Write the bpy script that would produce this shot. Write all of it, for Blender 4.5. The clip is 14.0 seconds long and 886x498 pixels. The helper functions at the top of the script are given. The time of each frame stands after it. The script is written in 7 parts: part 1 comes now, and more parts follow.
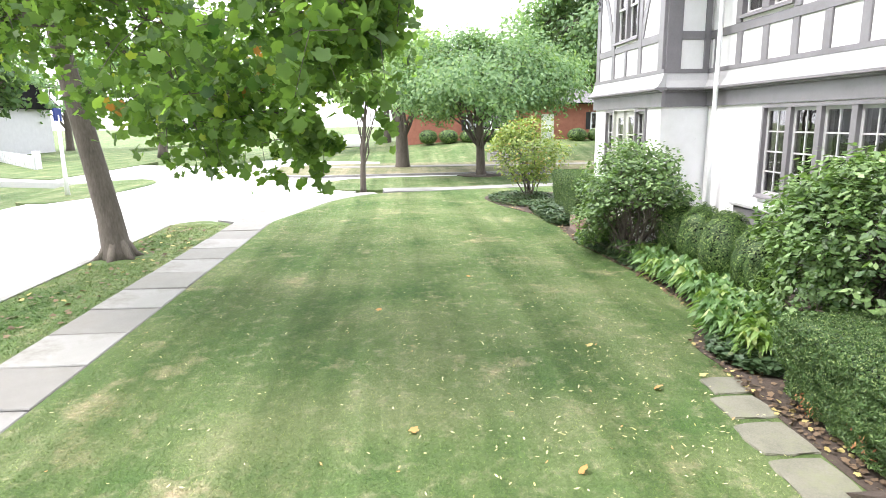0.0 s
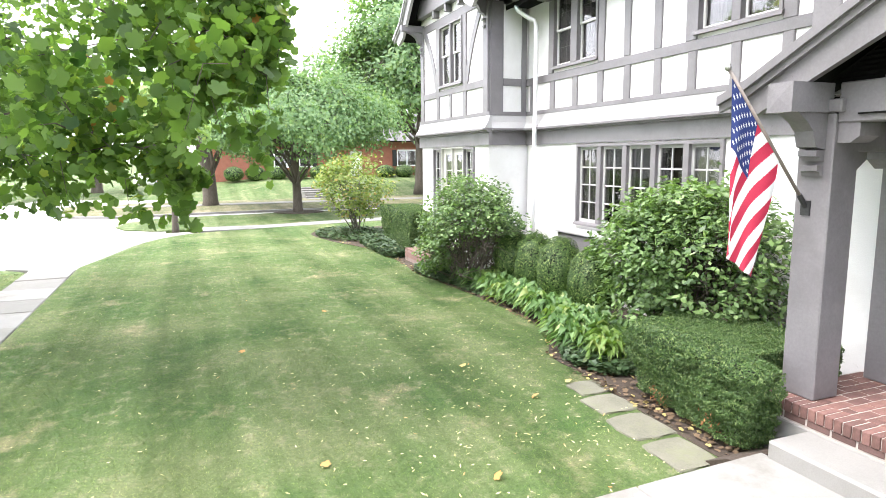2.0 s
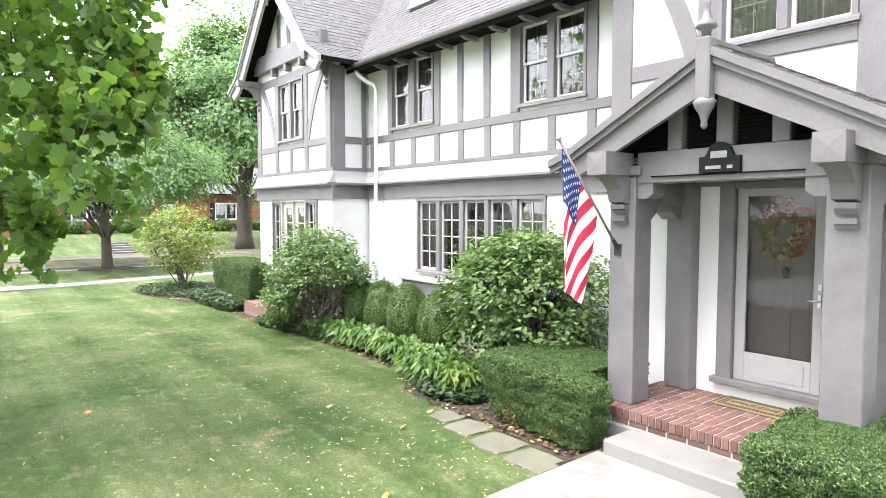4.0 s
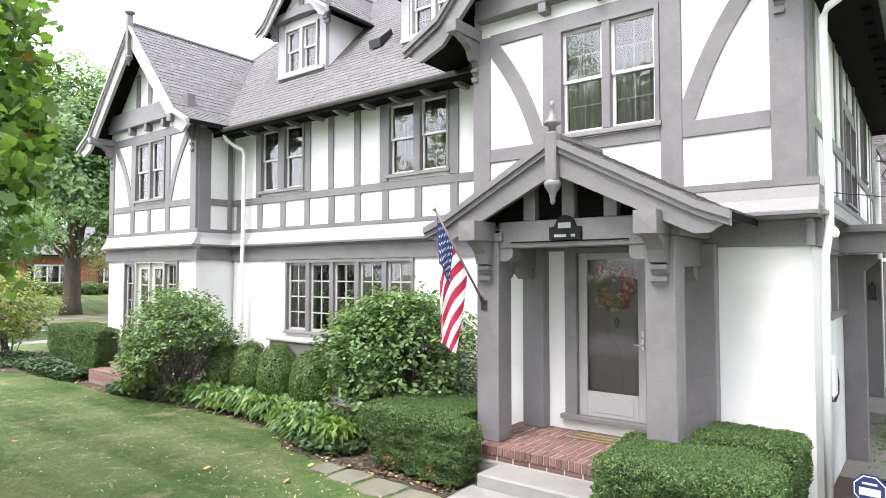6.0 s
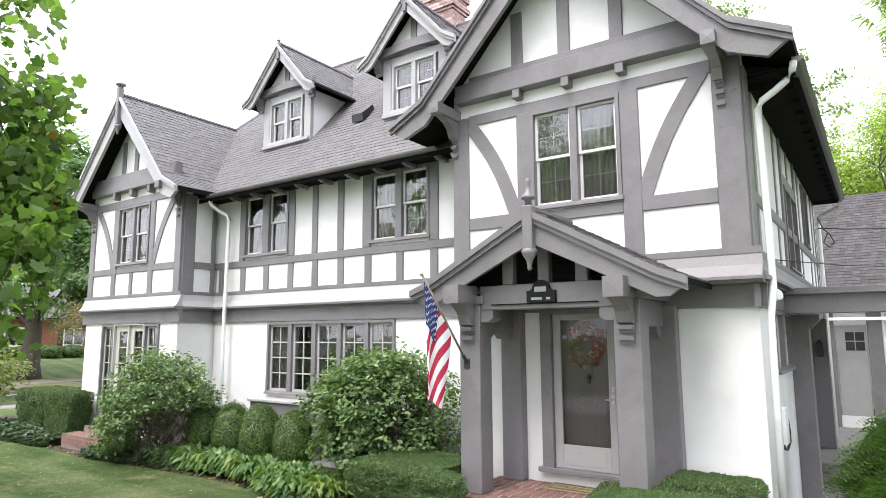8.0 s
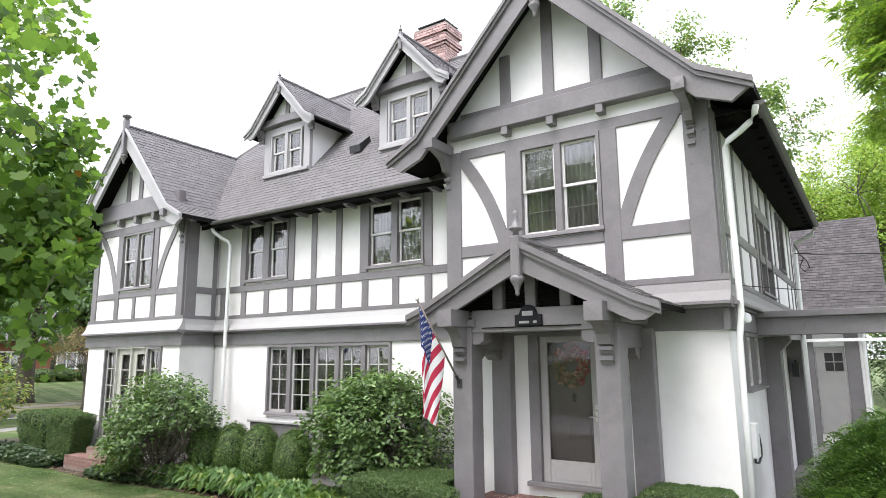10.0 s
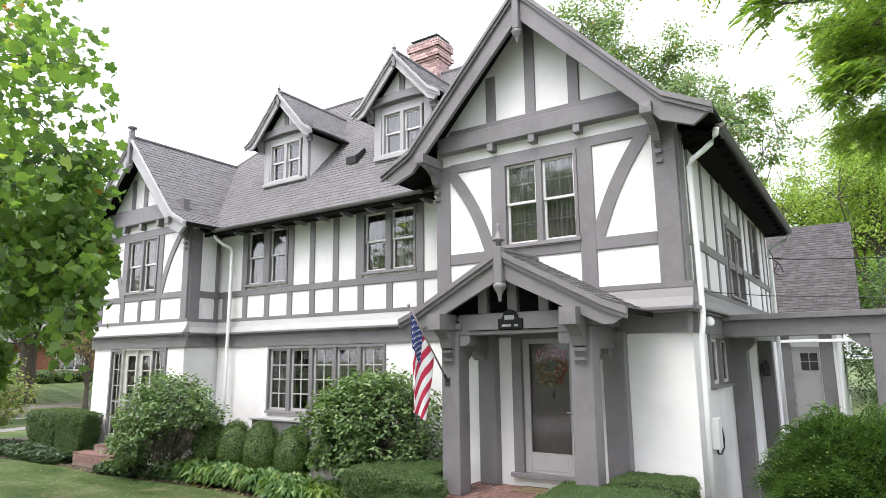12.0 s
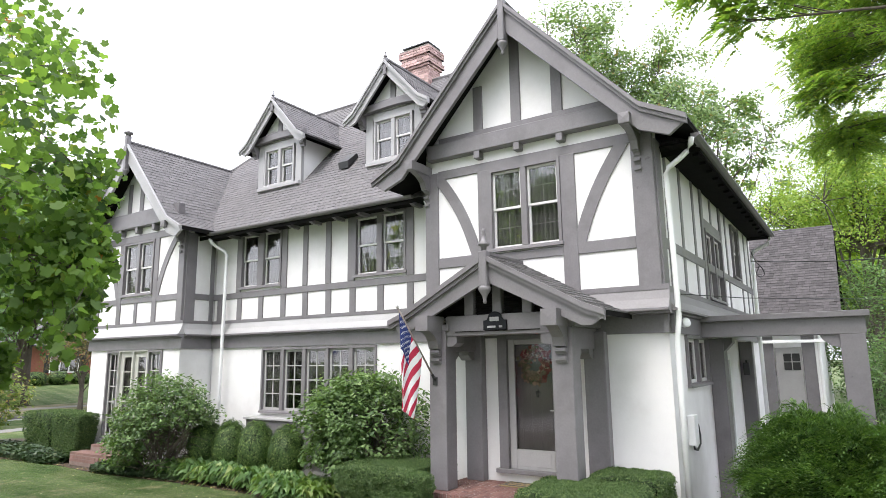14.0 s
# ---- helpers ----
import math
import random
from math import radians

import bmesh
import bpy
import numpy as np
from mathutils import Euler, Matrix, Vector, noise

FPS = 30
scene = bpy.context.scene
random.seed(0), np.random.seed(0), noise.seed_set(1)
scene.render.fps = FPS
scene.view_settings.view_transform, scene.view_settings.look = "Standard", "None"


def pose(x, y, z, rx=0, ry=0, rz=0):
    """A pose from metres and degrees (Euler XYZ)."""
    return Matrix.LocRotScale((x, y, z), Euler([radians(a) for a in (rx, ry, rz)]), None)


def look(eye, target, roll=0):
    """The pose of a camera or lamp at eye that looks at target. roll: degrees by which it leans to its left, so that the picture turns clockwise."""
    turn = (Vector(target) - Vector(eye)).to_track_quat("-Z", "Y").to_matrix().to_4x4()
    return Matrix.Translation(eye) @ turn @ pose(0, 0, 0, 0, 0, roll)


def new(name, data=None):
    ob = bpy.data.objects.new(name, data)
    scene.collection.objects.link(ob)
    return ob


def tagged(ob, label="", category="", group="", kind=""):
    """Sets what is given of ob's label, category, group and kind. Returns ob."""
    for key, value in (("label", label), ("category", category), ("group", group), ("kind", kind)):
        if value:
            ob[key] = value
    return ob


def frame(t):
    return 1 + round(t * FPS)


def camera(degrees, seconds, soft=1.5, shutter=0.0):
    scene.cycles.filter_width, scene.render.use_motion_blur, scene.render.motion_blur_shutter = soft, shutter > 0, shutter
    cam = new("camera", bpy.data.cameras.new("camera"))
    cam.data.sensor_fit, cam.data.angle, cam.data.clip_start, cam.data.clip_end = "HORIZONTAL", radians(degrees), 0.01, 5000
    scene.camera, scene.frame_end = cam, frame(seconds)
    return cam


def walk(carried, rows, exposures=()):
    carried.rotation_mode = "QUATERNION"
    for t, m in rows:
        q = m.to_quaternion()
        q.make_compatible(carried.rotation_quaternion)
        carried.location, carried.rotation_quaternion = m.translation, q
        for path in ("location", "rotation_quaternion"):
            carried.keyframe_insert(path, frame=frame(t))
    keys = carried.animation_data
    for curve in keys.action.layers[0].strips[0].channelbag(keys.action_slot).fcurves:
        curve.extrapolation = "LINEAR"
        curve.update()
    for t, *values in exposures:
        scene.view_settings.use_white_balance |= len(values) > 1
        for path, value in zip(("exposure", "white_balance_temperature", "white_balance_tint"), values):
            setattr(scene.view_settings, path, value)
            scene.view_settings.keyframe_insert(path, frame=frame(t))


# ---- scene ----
cam = camera(70.6, 14.0, soft=0.7)
PATH = [
    (0, (0.322, -4.644, 2.497), (-1.634, -4.519, 2.097), -0.7),
    (0.5, (0.292, -4.833, 2.488), (-1.652, -4.549, 2.113), -0.6),
    (1, (0.298, -5.033, 2.483), (-1.62, -4.588, 2.135), -0.6),
    (1.5, (0.326, -5.255, 2.484), (-1.556, -4.659, 2.162), -0.5),
    (2, (0.38, -5.466, 2.487), (-1.458, -4.734, 2.195), -0.4),
    (2.5, (0.449, -5.65, 2.473), (-1.335, -4.783, 2.217), -0.4),
    (3, (0.526, -5.839, 2.468), (-1.195, -4.842, 2.254), -0.3),
    (3.5, (0.601, -6.03, 2.46), (-1.047, -4.909, 2.292), -0.2),
    (4, (0.676, -6.219, 2.454), (-0.892, -4.983, 2.332), 0.0),
    (4.2, (0.692, -6.291, 2.448), (-0.839, -5.009, 2.345), 0.0),
    (6.3, (0.956, -7.109, 2.428), (-0.236, -5.506, 2.532), -0.1),
    (6.5, (0.972, -7.187, 2.433), (-0.203, -5.573, 2.556), -0.2),
    (7, (1.019, -7.367, 2.436), (-0.145, -5.749, 2.609), -0.3),
    (7.5, (1.063, -7.511, 2.423), (-0.083, -5.888, 2.646), -0.3),
    (8, (1.115, -7.616, 2.421), (-0.017, -5.99, 2.692), -0.3),
    (8.5, (1.174, -7.734, 2.421), (0.051, -6.11, 2.739), -0.4),
    (11, (1.673, -8.372, 2.4), (0.571, -6.739, 2.742), -0.5),
    (11.5, (1.803, -8.52, 2.403), (0.704, -6.884, 2.745), -0.6),
    (12, (1.929, -8.646, 2.403), (0.832, -7.009, 2.746), -0.6),
    (12.5, (2.045, -8.754, 2.394), (0.951, -7.115, 2.739), -0.6),
    (13, (2.134, -8.847, 2.388), (1.044, -7.206, 2.734), -0.6),
    (13.5, (2.174, -8.877, 2.378), (1.088, -7.234, 2.726), -0.7),
    (14, (2.213, -8.872, 2.379), (1.13, -7.227, 2.727), -0.7),
]
EXPOSURES = [(0.0, 2.33), (2.0, 2.50), (4.0, 2.48), (6.5, 2.00), (8.5, 1.73), (11.0, 1.59), (14.0, 1.54)]
walk(cam, [(t, look(eye, target, roll)) for t, eye, target, roll in PATH], EXPOSURES)

# ---- world, sun, exposure ----
world = bpy.data.worlds.new("sky")
scene.world = world
world.use_nodes = True
wn, wl = world.node_tree.nodes, world.node_tree.links
sky = wn.new("ShaderNodeTexSky")
sky.sky_type = "NISHITA"
sky.sun_disc = False
sky.sun_elevation, sky.sun_rotation = radians(60), radians(187)
sky.air_density, sky.dust_density, sky.ozone_density = 1.0, 4.0, 0.6
veil = wn.new("ShaderNodeMix")
veil.data_type = "RGBA"
veil.inputs["Factor"].default_value = 0.78
veil.inputs[7].default_value = (6.65, 6.75, 7.3, 1)
wl.new(sky.outputs[0], veil.inputs[6])
wl.new(veil.outputs[2], wn["Background"].inputs[0])
wn["Background"].inputs[1].default_value = 0.15
sun = new("sun", bpy.data.lights.new("sun", "SUN"))
sun.data.energy, sun.data.angle, sun.data.color = 1.05, radians(28), (1.0, 0.975, 0.95)
sun.matrix_world = look((0, 0, 60), (4, 34, 0))


# ---- materials ----
def ramp(nt, fac, stops):
    r = nt.nodes.new("ShaderNodeValToRGB")
    while len(r.color_ramp.elements) < len(stops):
        r.color_ramp.elements.new(0.5)
    for e, (p, c) in zip(r.color_ramp.elements, stops):
        e.position, e.color = p, (*c, 1)
    nt.links.new(fac, r.inputs[0])
    return r.outputs[0]


def noise_tex(nt, scale, detail=4, rough=0.6, stretch=None):
    co = nt.nodes.new("ShaderNodeTexCoord").outputs["Object"]
    if stretch:
        mp = nt.nodes.new("ShaderNodeMapping")
        mp.inputs["Scale"].default_value = stretch
        nt.links.new(co, mp.inputs[0])
        co = mp.outputs[0]
    n = nt.nodes.new("ShaderNodeTexNoise")
    n.inputs["Scale"].default_value, n.inputs["Detail"].default_value, n.inputs["Roughness"].default_value = scale, detail, rough
    nt.links.new(co, n.inputs["Vector"])
    return n.outputs["Fac"]


def mixc(nt, fac, a, b, mode="MIX"):
    m = nt.nodes.new("ShaderNodeMix")
    m.data_type, m.blend_type = "RGBA", mode
    for sock, v in ((m.inputs[0], fac), (m.inputs[6], a), (m.inputs[7], b)):
        if isinstance(v, bpy.types.NodeSocket):
            nt.links.new(v, sock)
        else:
            sock.default_value = (*v, 1) if isinstance(v, tuple) else v
    return m.outputs[2]


def material(name, dark, light, rough=0.7, scale=6.0, fine=60.0, bump=0.3, metal=0.0, vary=0.0, island=False, stain=None, stain_scale=0.8, stretch=None, spec=0.5, lucent=0.0):
    """Two scales of noise between two tones; vary: brightness from piece to piece."""
    m = bpy.data.materials.new(name)
    m.use_nodes = True
    nt = m.node_tree
    b = nt.nodes["Principled BSDF"]
    big, small = noise_tex(nt, scale, 5, 0.6, stretch), noise_tex(nt, fine, 3, 0.65, stretch)
    mx = nt.nodes.new("ShaderNodeMath")
    mx.operation = "MULTIPLY_ADD"
    nt.links.new(small, mx.inputs[0])
    mx.inputs[1].default_value = 0.5
    half = nt.nodes.new("ShaderNodeMath")
    half.operation = "MULTIPLY"
    half.inputs[1].default_value = 0.5
    nt.links.new(big, half.inputs[0])
    nt.links.new(half.outputs[0], mx.inputs[2])
    col = ramp(nt, mx.outputs[0], [(0.32, dark), (0.68, light)])
    if stain:
        s = noise_tex(nt, stain_scale, 6, 0.7)
        sr = ramp(nt, s, [(0.5, (0, 0, 0)), (0.72, (1, 1, 1))])
        col = mixc(nt, sr, col, stain)
    if vary:
        src = nt.nodes.new("ShaderNodeNewGeometry").outputs["Random Per Island"] if island else nt.nodes.new("ShaderNodeObjectInfo").outputs["Random"]
        mr = nt.nodes.new("ShaderNodeMapRange")
        mr.inputs[3].default_value, mr.inputs[4].default_value = 1 - vary, 1 + vary
        nt.links.new(src, mr.inputs[0])
        hsv = nt.nodes.new("ShaderNodeHueSaturation")
        nt.links.new(mr.outputs[0], hsv.inputs["Value"])
        nt.links.new(col, hsv.inputs["Color"])
        col = hsv.outputs[0]
    nt.links.new(col, b.inputs["Base Color"])
    b.inputs["Roughness"].default_value, b.inputs["Metallic"].default_value = rough, metal
    b.inputs["Specular IOR Level"].default_value = spec
    if bump:
        bp = nt.nodes.new("ShaderNodeBump")
        bp.inputs["Strength"].default_value, bp.inputs["Distance"].default_value = bump, 0.01
        nt.links.new(small, bp.inputs["Height"])
        nt.links.new(bp.outputs[0], b.inputs["Normal"])
    if lucent:
        tr = nt.nodes.new("ShaderNodeBsdfTranslucent")
        nt.links.new(col, tr.inputs[0])
        ms = nt.nodes.new("ShaderNodeMixShader")
        ms.inputs[0].default_value = lucent
        nt.links.new(b.outputs[0], ms.inputs[1])
        nt.links.new(tr.outputs[0], ms.inputs[2])
        nt.links.new(ms.outputs[0], nt.nodes["Material Output"].inputs[0])
    return m


STUCCO = material("stucco", (0.71, 0.697, 0.70), (0.80, 0.787, 0.79), 0.85, 1.2, 90, 0.22, stain=(0.64, 0.625, 0.615), stain_scale=0.5)
TIMBER = material("grey_painted_timber", (0.150, 0.140, 0.149), (0.200, 0.188, 0.198), 0.42, 3, 40, 0.18, stain=(0.132, 0.122, 0.128), stain_scale=1.4)
# belt paint without the sky glare that SKIRT holds
SKIRT_DARK = material("belt_grey_without_glare", (0.175, 0.165, 0.170), (0.225, 0.213, 0.219), 0.55, 2, 40, 0.2)
CASEMENT = material("grey_casement_paint", (0.36, 0.352, 0.352), (0.44, 0.432, 0.432), 0.45, 3, 50, 0.15)
# pale tone with sky glare put in; sill board and far wall share it
SKIRT = material("pale_grey_and_sky_glare", (0.37, 0.362, 0.366), (0.45, 0.442, 0.446), 0.4, 2, 40, 0.2)
# dormer grey, lightened for sky glare; the wing's rake boards share it
DORM = material("dormer_grey_and_sky_glare", (0.31, 0.302, 0.308), (0.38, 0.372, 0.378), 0.4, 3, 50, 0.2)
SASH = material("grey_white_window_paint", (0.56, 0.55, 0.55), (0.66, 0.65, 0.65), 0.45, 3, 50, 0.15)
STORM = material("pale_storm_paint", (0.30, 0.29, 0.29), (0.37, 0.36, 0.36), 0.45, 3, 50, 0.12)
MUNTIN = material("dull_grey_bars", (0.20, 0.195, 0.195), (0.27, 0.265, 0.265), 0.5, 3, 50, 0.1)
CREAM = material("cream_grey_paint", (0.40, 0.395, 0.36), (0.48, 0.475, 0.44), 0.45, 3, 50, 0.12)
WHITE = material("white_paint", (0.74, 0.74, 0.75), (0.82, 0.82, 0.82), 0.4, 3, 50, 0.12)
# near-black base holds the eave shade; plain dark parts share it
SOFFIT = material("eave_shade_and_dark_parts", (0.006, 0.006, 0.006), (0.013, 0.012, 0.012), 0.9, 3, 40, 0.2, spec=0.08)
SHINGLE = material("asphalt_shingle", (0.108, 0.102, 0.106), (0.18, 0.172, 0.178), 0.9, 9, 160, 0.5, vary=0.1, island=True, stain=(0.15, 0.142, 0.142))
SHINGLE_OLD = material("old_asphalt_shingle", (0.055, 0.050, 0.052), (0.105, 0.098, 0.10), 0.95, 9, 160, 0.5, vary=0.22, island=True, spec=0.2)
SHINGLE_P = material("porch_shingle", (0.095, 0.09, 0.092), (0.17, 0.163, 0.166), 0.9, 9, 160, 0.6, vary=0.28)
BRICK = material("red_brick", (0.105, 0.054, 0.047), (0.215, 0.112, 0.096), 0.85, 8, 90, 0.5, vary=0.28)
BRICK_I = material("chimney_brick", (0.35, 0.215, 0.205), (0.50, 0.365, 0.35), 0.88, 8, 90, 0.5, vary=0.3, island=True)
MORTAR = material("mortar", (0.34, 0.30, 0.275), (0.46, 0.41, 0.38), 0.95, 10, 120, 0.4)
CONCRETE = material("pale_concrete", (0.185, 0.178, 0.168), (0.262, 0.252, 0.242), 0.9, 1.5, 110, 0.35, vary=0.05, stain=(0.13, 0.118, 0.098), stain_scale=1.1)
CONCRETE_OLD = material("weathered_concrete", (0.15, 0.142, 0.13), (0.21, 0.20, 0.187), 0.92, 1.8, 110, 0.4, vary=0.06, stain=(0.16, 0.148, 0.13), stain_scale=1.3)
FLAG_STONE = material("stepping_stone", (0.105, 0.102, 0.074), (0.205, 0.195, 0.150), 0.92, 3, 90, 0.5, vary=0.1, stain=(0.17, 0.18, 0.1), stain_scale=2.2)
ROAD = material("concrete_road", (0.43, 0.42, 0.42), (0.53, 0.52, 0.52), 0.9, 0.5, 60, 0.2, stain=(0.37, 0.36, 0.355), stain_scale=0.25)
SOIL = material("dark_soil", (0.030, 0.022, 0.016), (0.085, 0.06, 0.045), 0.95, 6, 60, 0.9)
BARK = material("tree_bark", (0.055, 0.045, 0.036), (0.135, 0.112, 0.092), 0.92, 5, 30, 0.9, stretch=(1, 1, 0.25))
TWIG = material("twig_bark", (0.06, 0.05, 0.04), (0.14, 0.115, 0.095), 0.9, 8, 40, 0.4)
# near-black in place of unlit rooms; opaque dark panes share it
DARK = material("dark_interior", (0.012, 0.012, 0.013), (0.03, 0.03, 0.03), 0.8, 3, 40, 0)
METAL = material("brushed_steel", (0.45, 0.44, 0.42), (0.6, 0.59, 0.57), 0.3, 8, 90, 0.05, metal=1.0)
BLACK = material("black_iron", (0.012, 0.012, 0.013), (0.03, 0.03, 0.032), 0.45, 8, 90, 0.15)
# white cloth toned down: the dim room is put into its colour
CURTAIN = material("dimmed_curtain", (0.10, 0.10, 0.098), (0.16, 0.16, 0.155), 0.9, 4, 70, 0.2, lucent=0.3)


def weather(m, tone):
    """Thin dark checks and worn flecks in paint."""
    nt = m.node_tree
    b = nt.nodes["Principled BSDF"]
    old = b.inputs["Base Color"].links[0].from_socket
    crack = ramp(nt, noise_tex(nt, 7.0, 8, 0.75), [(0.655, (0, 0, 0)), (0.69, (0.75, 0.75, 0.75))])
    nt.links.new(mixc(nt, crack, old, tone), b.inputs["Base Color"])
    fleck = ramp(nt, noise_tex(nt, 34.0, 4, 0.8), [(0.70, (0, 0, 0)), (0.74, (0.6, 0.6, 0.6))])
    old = b.inputs["Base Color"].links[0].from_socket
    nt.links.new(mixc(nt, fleck, old, tuple(min(1, c * 1.8) for c in tone)), b.inputs["Base Color"])


weather(TIMBER, (0.085, 0.078, 0.08))
weather(STUCCO, (0.60, 0.585, 0.57))
weather(CONCRETE, (0.13, 0.115, 0.10))


def grass_material(name, tones, blade=False):
    m = bpy.data.materials.new(name)
    m.use_nodes = True
    nt = m.node_tree
    b = nt.nodes["Principled BSDF"]
    big = noise_tex(nt, 0.55, 4, 0.62)
    mid = noise_tex(nt, 5.0, 5, 0.7)
    col = ramp(nt, big, [(0.36, tones[0]), (0.5, tones[1]), (0.66, tones[2])])
    dry = ramp(nt, mid, [(0.52, (0, 0, 0)), (0.78, (0.75, 0.75, 0.75))])
    col = mixc(nt, dry, col, tones[3])
    worn = ramp(nt, noise_tex(nt, 0.9, 6, 0.72), [(0.57, (0, 0, 0)), (0.72, (0.75, 0.75, 0.75))])
    col = mixc(nt, worn, col, (0.33, 0.265, 0.175))
    lush = ramp(nt, noise_tex(nt, 1.7, 5, 0.7), [(0.52, (0, 0, 0)), (0.70, (0.7, 0.7, 0.7))])
    col = mixc(nt, lush, col, tones[0])
    streak = noise_tex(nt, 1.0, 5, 0.65, (0.12, 2.6, 1.0))
    col = mixc(nt, 1.0, col, ramp(nt, streak, [(0.34, (0.80, 0.84, 0.78)), (0.66, (1.22, 1.18, 1.25))]), "MULTIPLY")
    speck = ramp(nt, noise_tex(nt, 26.0, 4, 0.75), [(0.40, (0.82, 0.84, 0.80)), (0.62, (1.16, 1.14, 1.16))])
    col = mixc(nt, 1.0, col, speck, "MULTIPLY")
    stripe = nt.nodes.new("ShaderNodeTexWave")
    stripe.inputs["Scale"].default_value, stripe.inputs["Distortion"].default_value, stripe.inputs["Detail Scale"].default_value = 0.22, 1.0, 0.35
    co = nt.nodes.new("ShaderNodeTexCoord")
    mp = nt.nodes.new("ShaderNodeMapping")
    mp.inputs["Rotation"].default_value = (0, 0, radians(90))
    nt.links.new(co.outputs["Object"], mp.inputs[0])
    nt.links.new(mp.outputs[0], stripe.inputs[0])
    sr = ramp(nt, stripe.outputs["Fac"], [(0.3, (0.88, 0.91, 0.86)), (0.7, (1.12, 1.10, 1.14))])
    col = mixc(nt, 1.0, col, sr, "MULTIPLY")
    if blade:
        gi = nt.nodes.new("ShaderNodeNewGeometry").outputs["Random Per Island"]
        col = mixc(nt, 1.0, col, ramp(nt, gi, [(0.0, (1.15, 1.2, 1.05)), (0.85, (1.75, 1.75, 1.6)), (1.0, (2.3, 2.1, 1.8))]), "MULTIPLY")
    nt.links.new(col, b.inputs["Base Color"])
    b.inputs["Roughness"].default_value, b.inputs["Specular IOR Level"].default_value = 0.85, 0.2
    bp = nt.nodes.new("ShaderNodeBump")
    bp.inputs["Strength"].default_value, bp.inputs["Distance"].default_value = 0.7, 0.03
    nt.links.new(noise_tex(nt, 70, 3, 0.7), bp.inputs["Height"])
    nt.links.new(bp.outputs[0], b.inputs["Normal"])
    return m


TONES = ((0.056, 0.100, 0.028), (0.090, 0.128, 0.045), (0.135, 0.158, 0.070), (0.27, 0.245, 0.155))
GRASS = grass_material("lawn_turf", TONES)
BLADES = grass_material("grass_blades", TONES, True)
DRY_TURF = grass_material("dry_turf", ((0.10, 0.115, 0.05), (0.15, 0.145, 0.08), (0.20, 0.18, 0.11), (0.27, 0.225, 0.15)))


def leaf_material(name, dark, light, tint=(0.3, 0.25, 0.04), share=0.04, rough=0.5, lucent=0.35):
    """Leaves: each one its own tone, a share of them turned."""
    m = bpy.data.materials.new(name)
    m.use_nodes = True
    nt = m.node_tree
    b = nt.nodes["Principled BSDF"]
    gi = nt.nodes.new("ShaderNodeNewGeometry").outputs["Random Per Island"]
    col = ramp(nt, gi, [(0.0, dark), (1 - share - 0.01, light), (1 - share + 0.01, tint)])
    col = mixc(nt, ramp(nt, noise_tex(nt, 1.1, 3), [(0.35, (0, 0, 0)), (0.7, (0.6, 0.6, 0.6))]), col, light)
    nt.links.new(col, b.inputs["Base Color"])
    b.inputs["Roughness"].default_value, b.inputs["Specular IOR Level"].default_value = rough, 0.34
    tr = nt.nodes.new("ShaderNodeBsdfTranslucent")
    nt.links.new(mixc(nt, 1.0, col, (1.2, 1.3, 0.58), "MULTIPLY"), tr.inputs[0])
    ms = nt.nodes.new("ShaderNodeMixShader")
    ms.inputs[0].default_value = lucent
    nt.links.new(b.outputs[0], ms.inputs[1])
    nt.links.new(tr.outputs[0], ms.inputs[2])
    nt.links.new(ms.outputs[0], nt.nodes["Material Output"].inputs[0])
    return m


def glass_material(name, head_on=0.10):
    """Clear glass: it mirrors head_on of the light straight on and more at a slant."""
    m = bpy.data.materials.new(name)
    m.use_nodes = True
    nt = m.node_tree
    t, g = nt.nodes.new("ShaderNodeBsdfTransparent"), nt.nodes.new("ShaderNodeBsdfGlossy")
    t.inputs[0].default_value = (0.88, 0.87, 0.87, 1)
    g.inputs["Roughness"].default_value = 0.0
    lw = nt.nodes.new("ShaderNodeLayerWeight")
    lw.inputs[0].default_value = 0.5
    pw = nt.nodes.new("ShaderNodeMath")
    pw.operation = "POWER"
    pw.inputs[1].default_value = 5
    nt.links.new(lw.outputs["Facing"], pw.inputs[0])
    f = nt.nodes.new("ShaderNodeMapRange")
    f.inputs[3].default_value = head_on
    nt.links.new(pw.outputs[0], f.inputs[0])
    bp = nt.nodes.new("ShaderNodeBump")
    bp.inputs["Strength"].default_value, bp.inputs["Distance"].default_value = 0.12, 0.02
    nt.links.new(noise_tex(nt, 2.5, 2), bp.inputs["Height"])
    nt.links.new(bp.outputs[0], g.inputs["Normal"])
    ms = nt.nodes.new("ShaderNodeMixShader")
    for a, s in ((f.outputs[0], 0), (t.outputs[0], 1), (g.outputs[0], 2)):
        nt.links.new(a, ms.inputs[s])
    nt.links.new(ms.outputs[0], nt.nodes["Material Output"].inputs[0])
    return m


GLASS = glass_material("window_glass")
GLASS_DOOR = glass_material("storm_glass", 0.025)


# ---- building helpers ----
def box(bm, x0, x1, y0, y1, z0, z1, taper=0.0):
    """A box; taper draws its low -y edge back (sloping front)."""
    v = [bm.verts.new(c) for c in ((x0, y0, z0), (x1, y0, z0), (x1, y1, z0), (x0, y1, z0), (x0, y0 + taper, z1), (x1, y0 + taper, z1), (x1, y1, z1), (x0, y1, z1))]
    for f in ((3, 2, 1, 0), (4, 5, 6, 7), (0, 1, 5, 4), (1, 2, 6, 5), (2, 3, 7, 6), (3, 0, 4, 7)):
        bm.faces.new([v[i] for i in f])
    return v


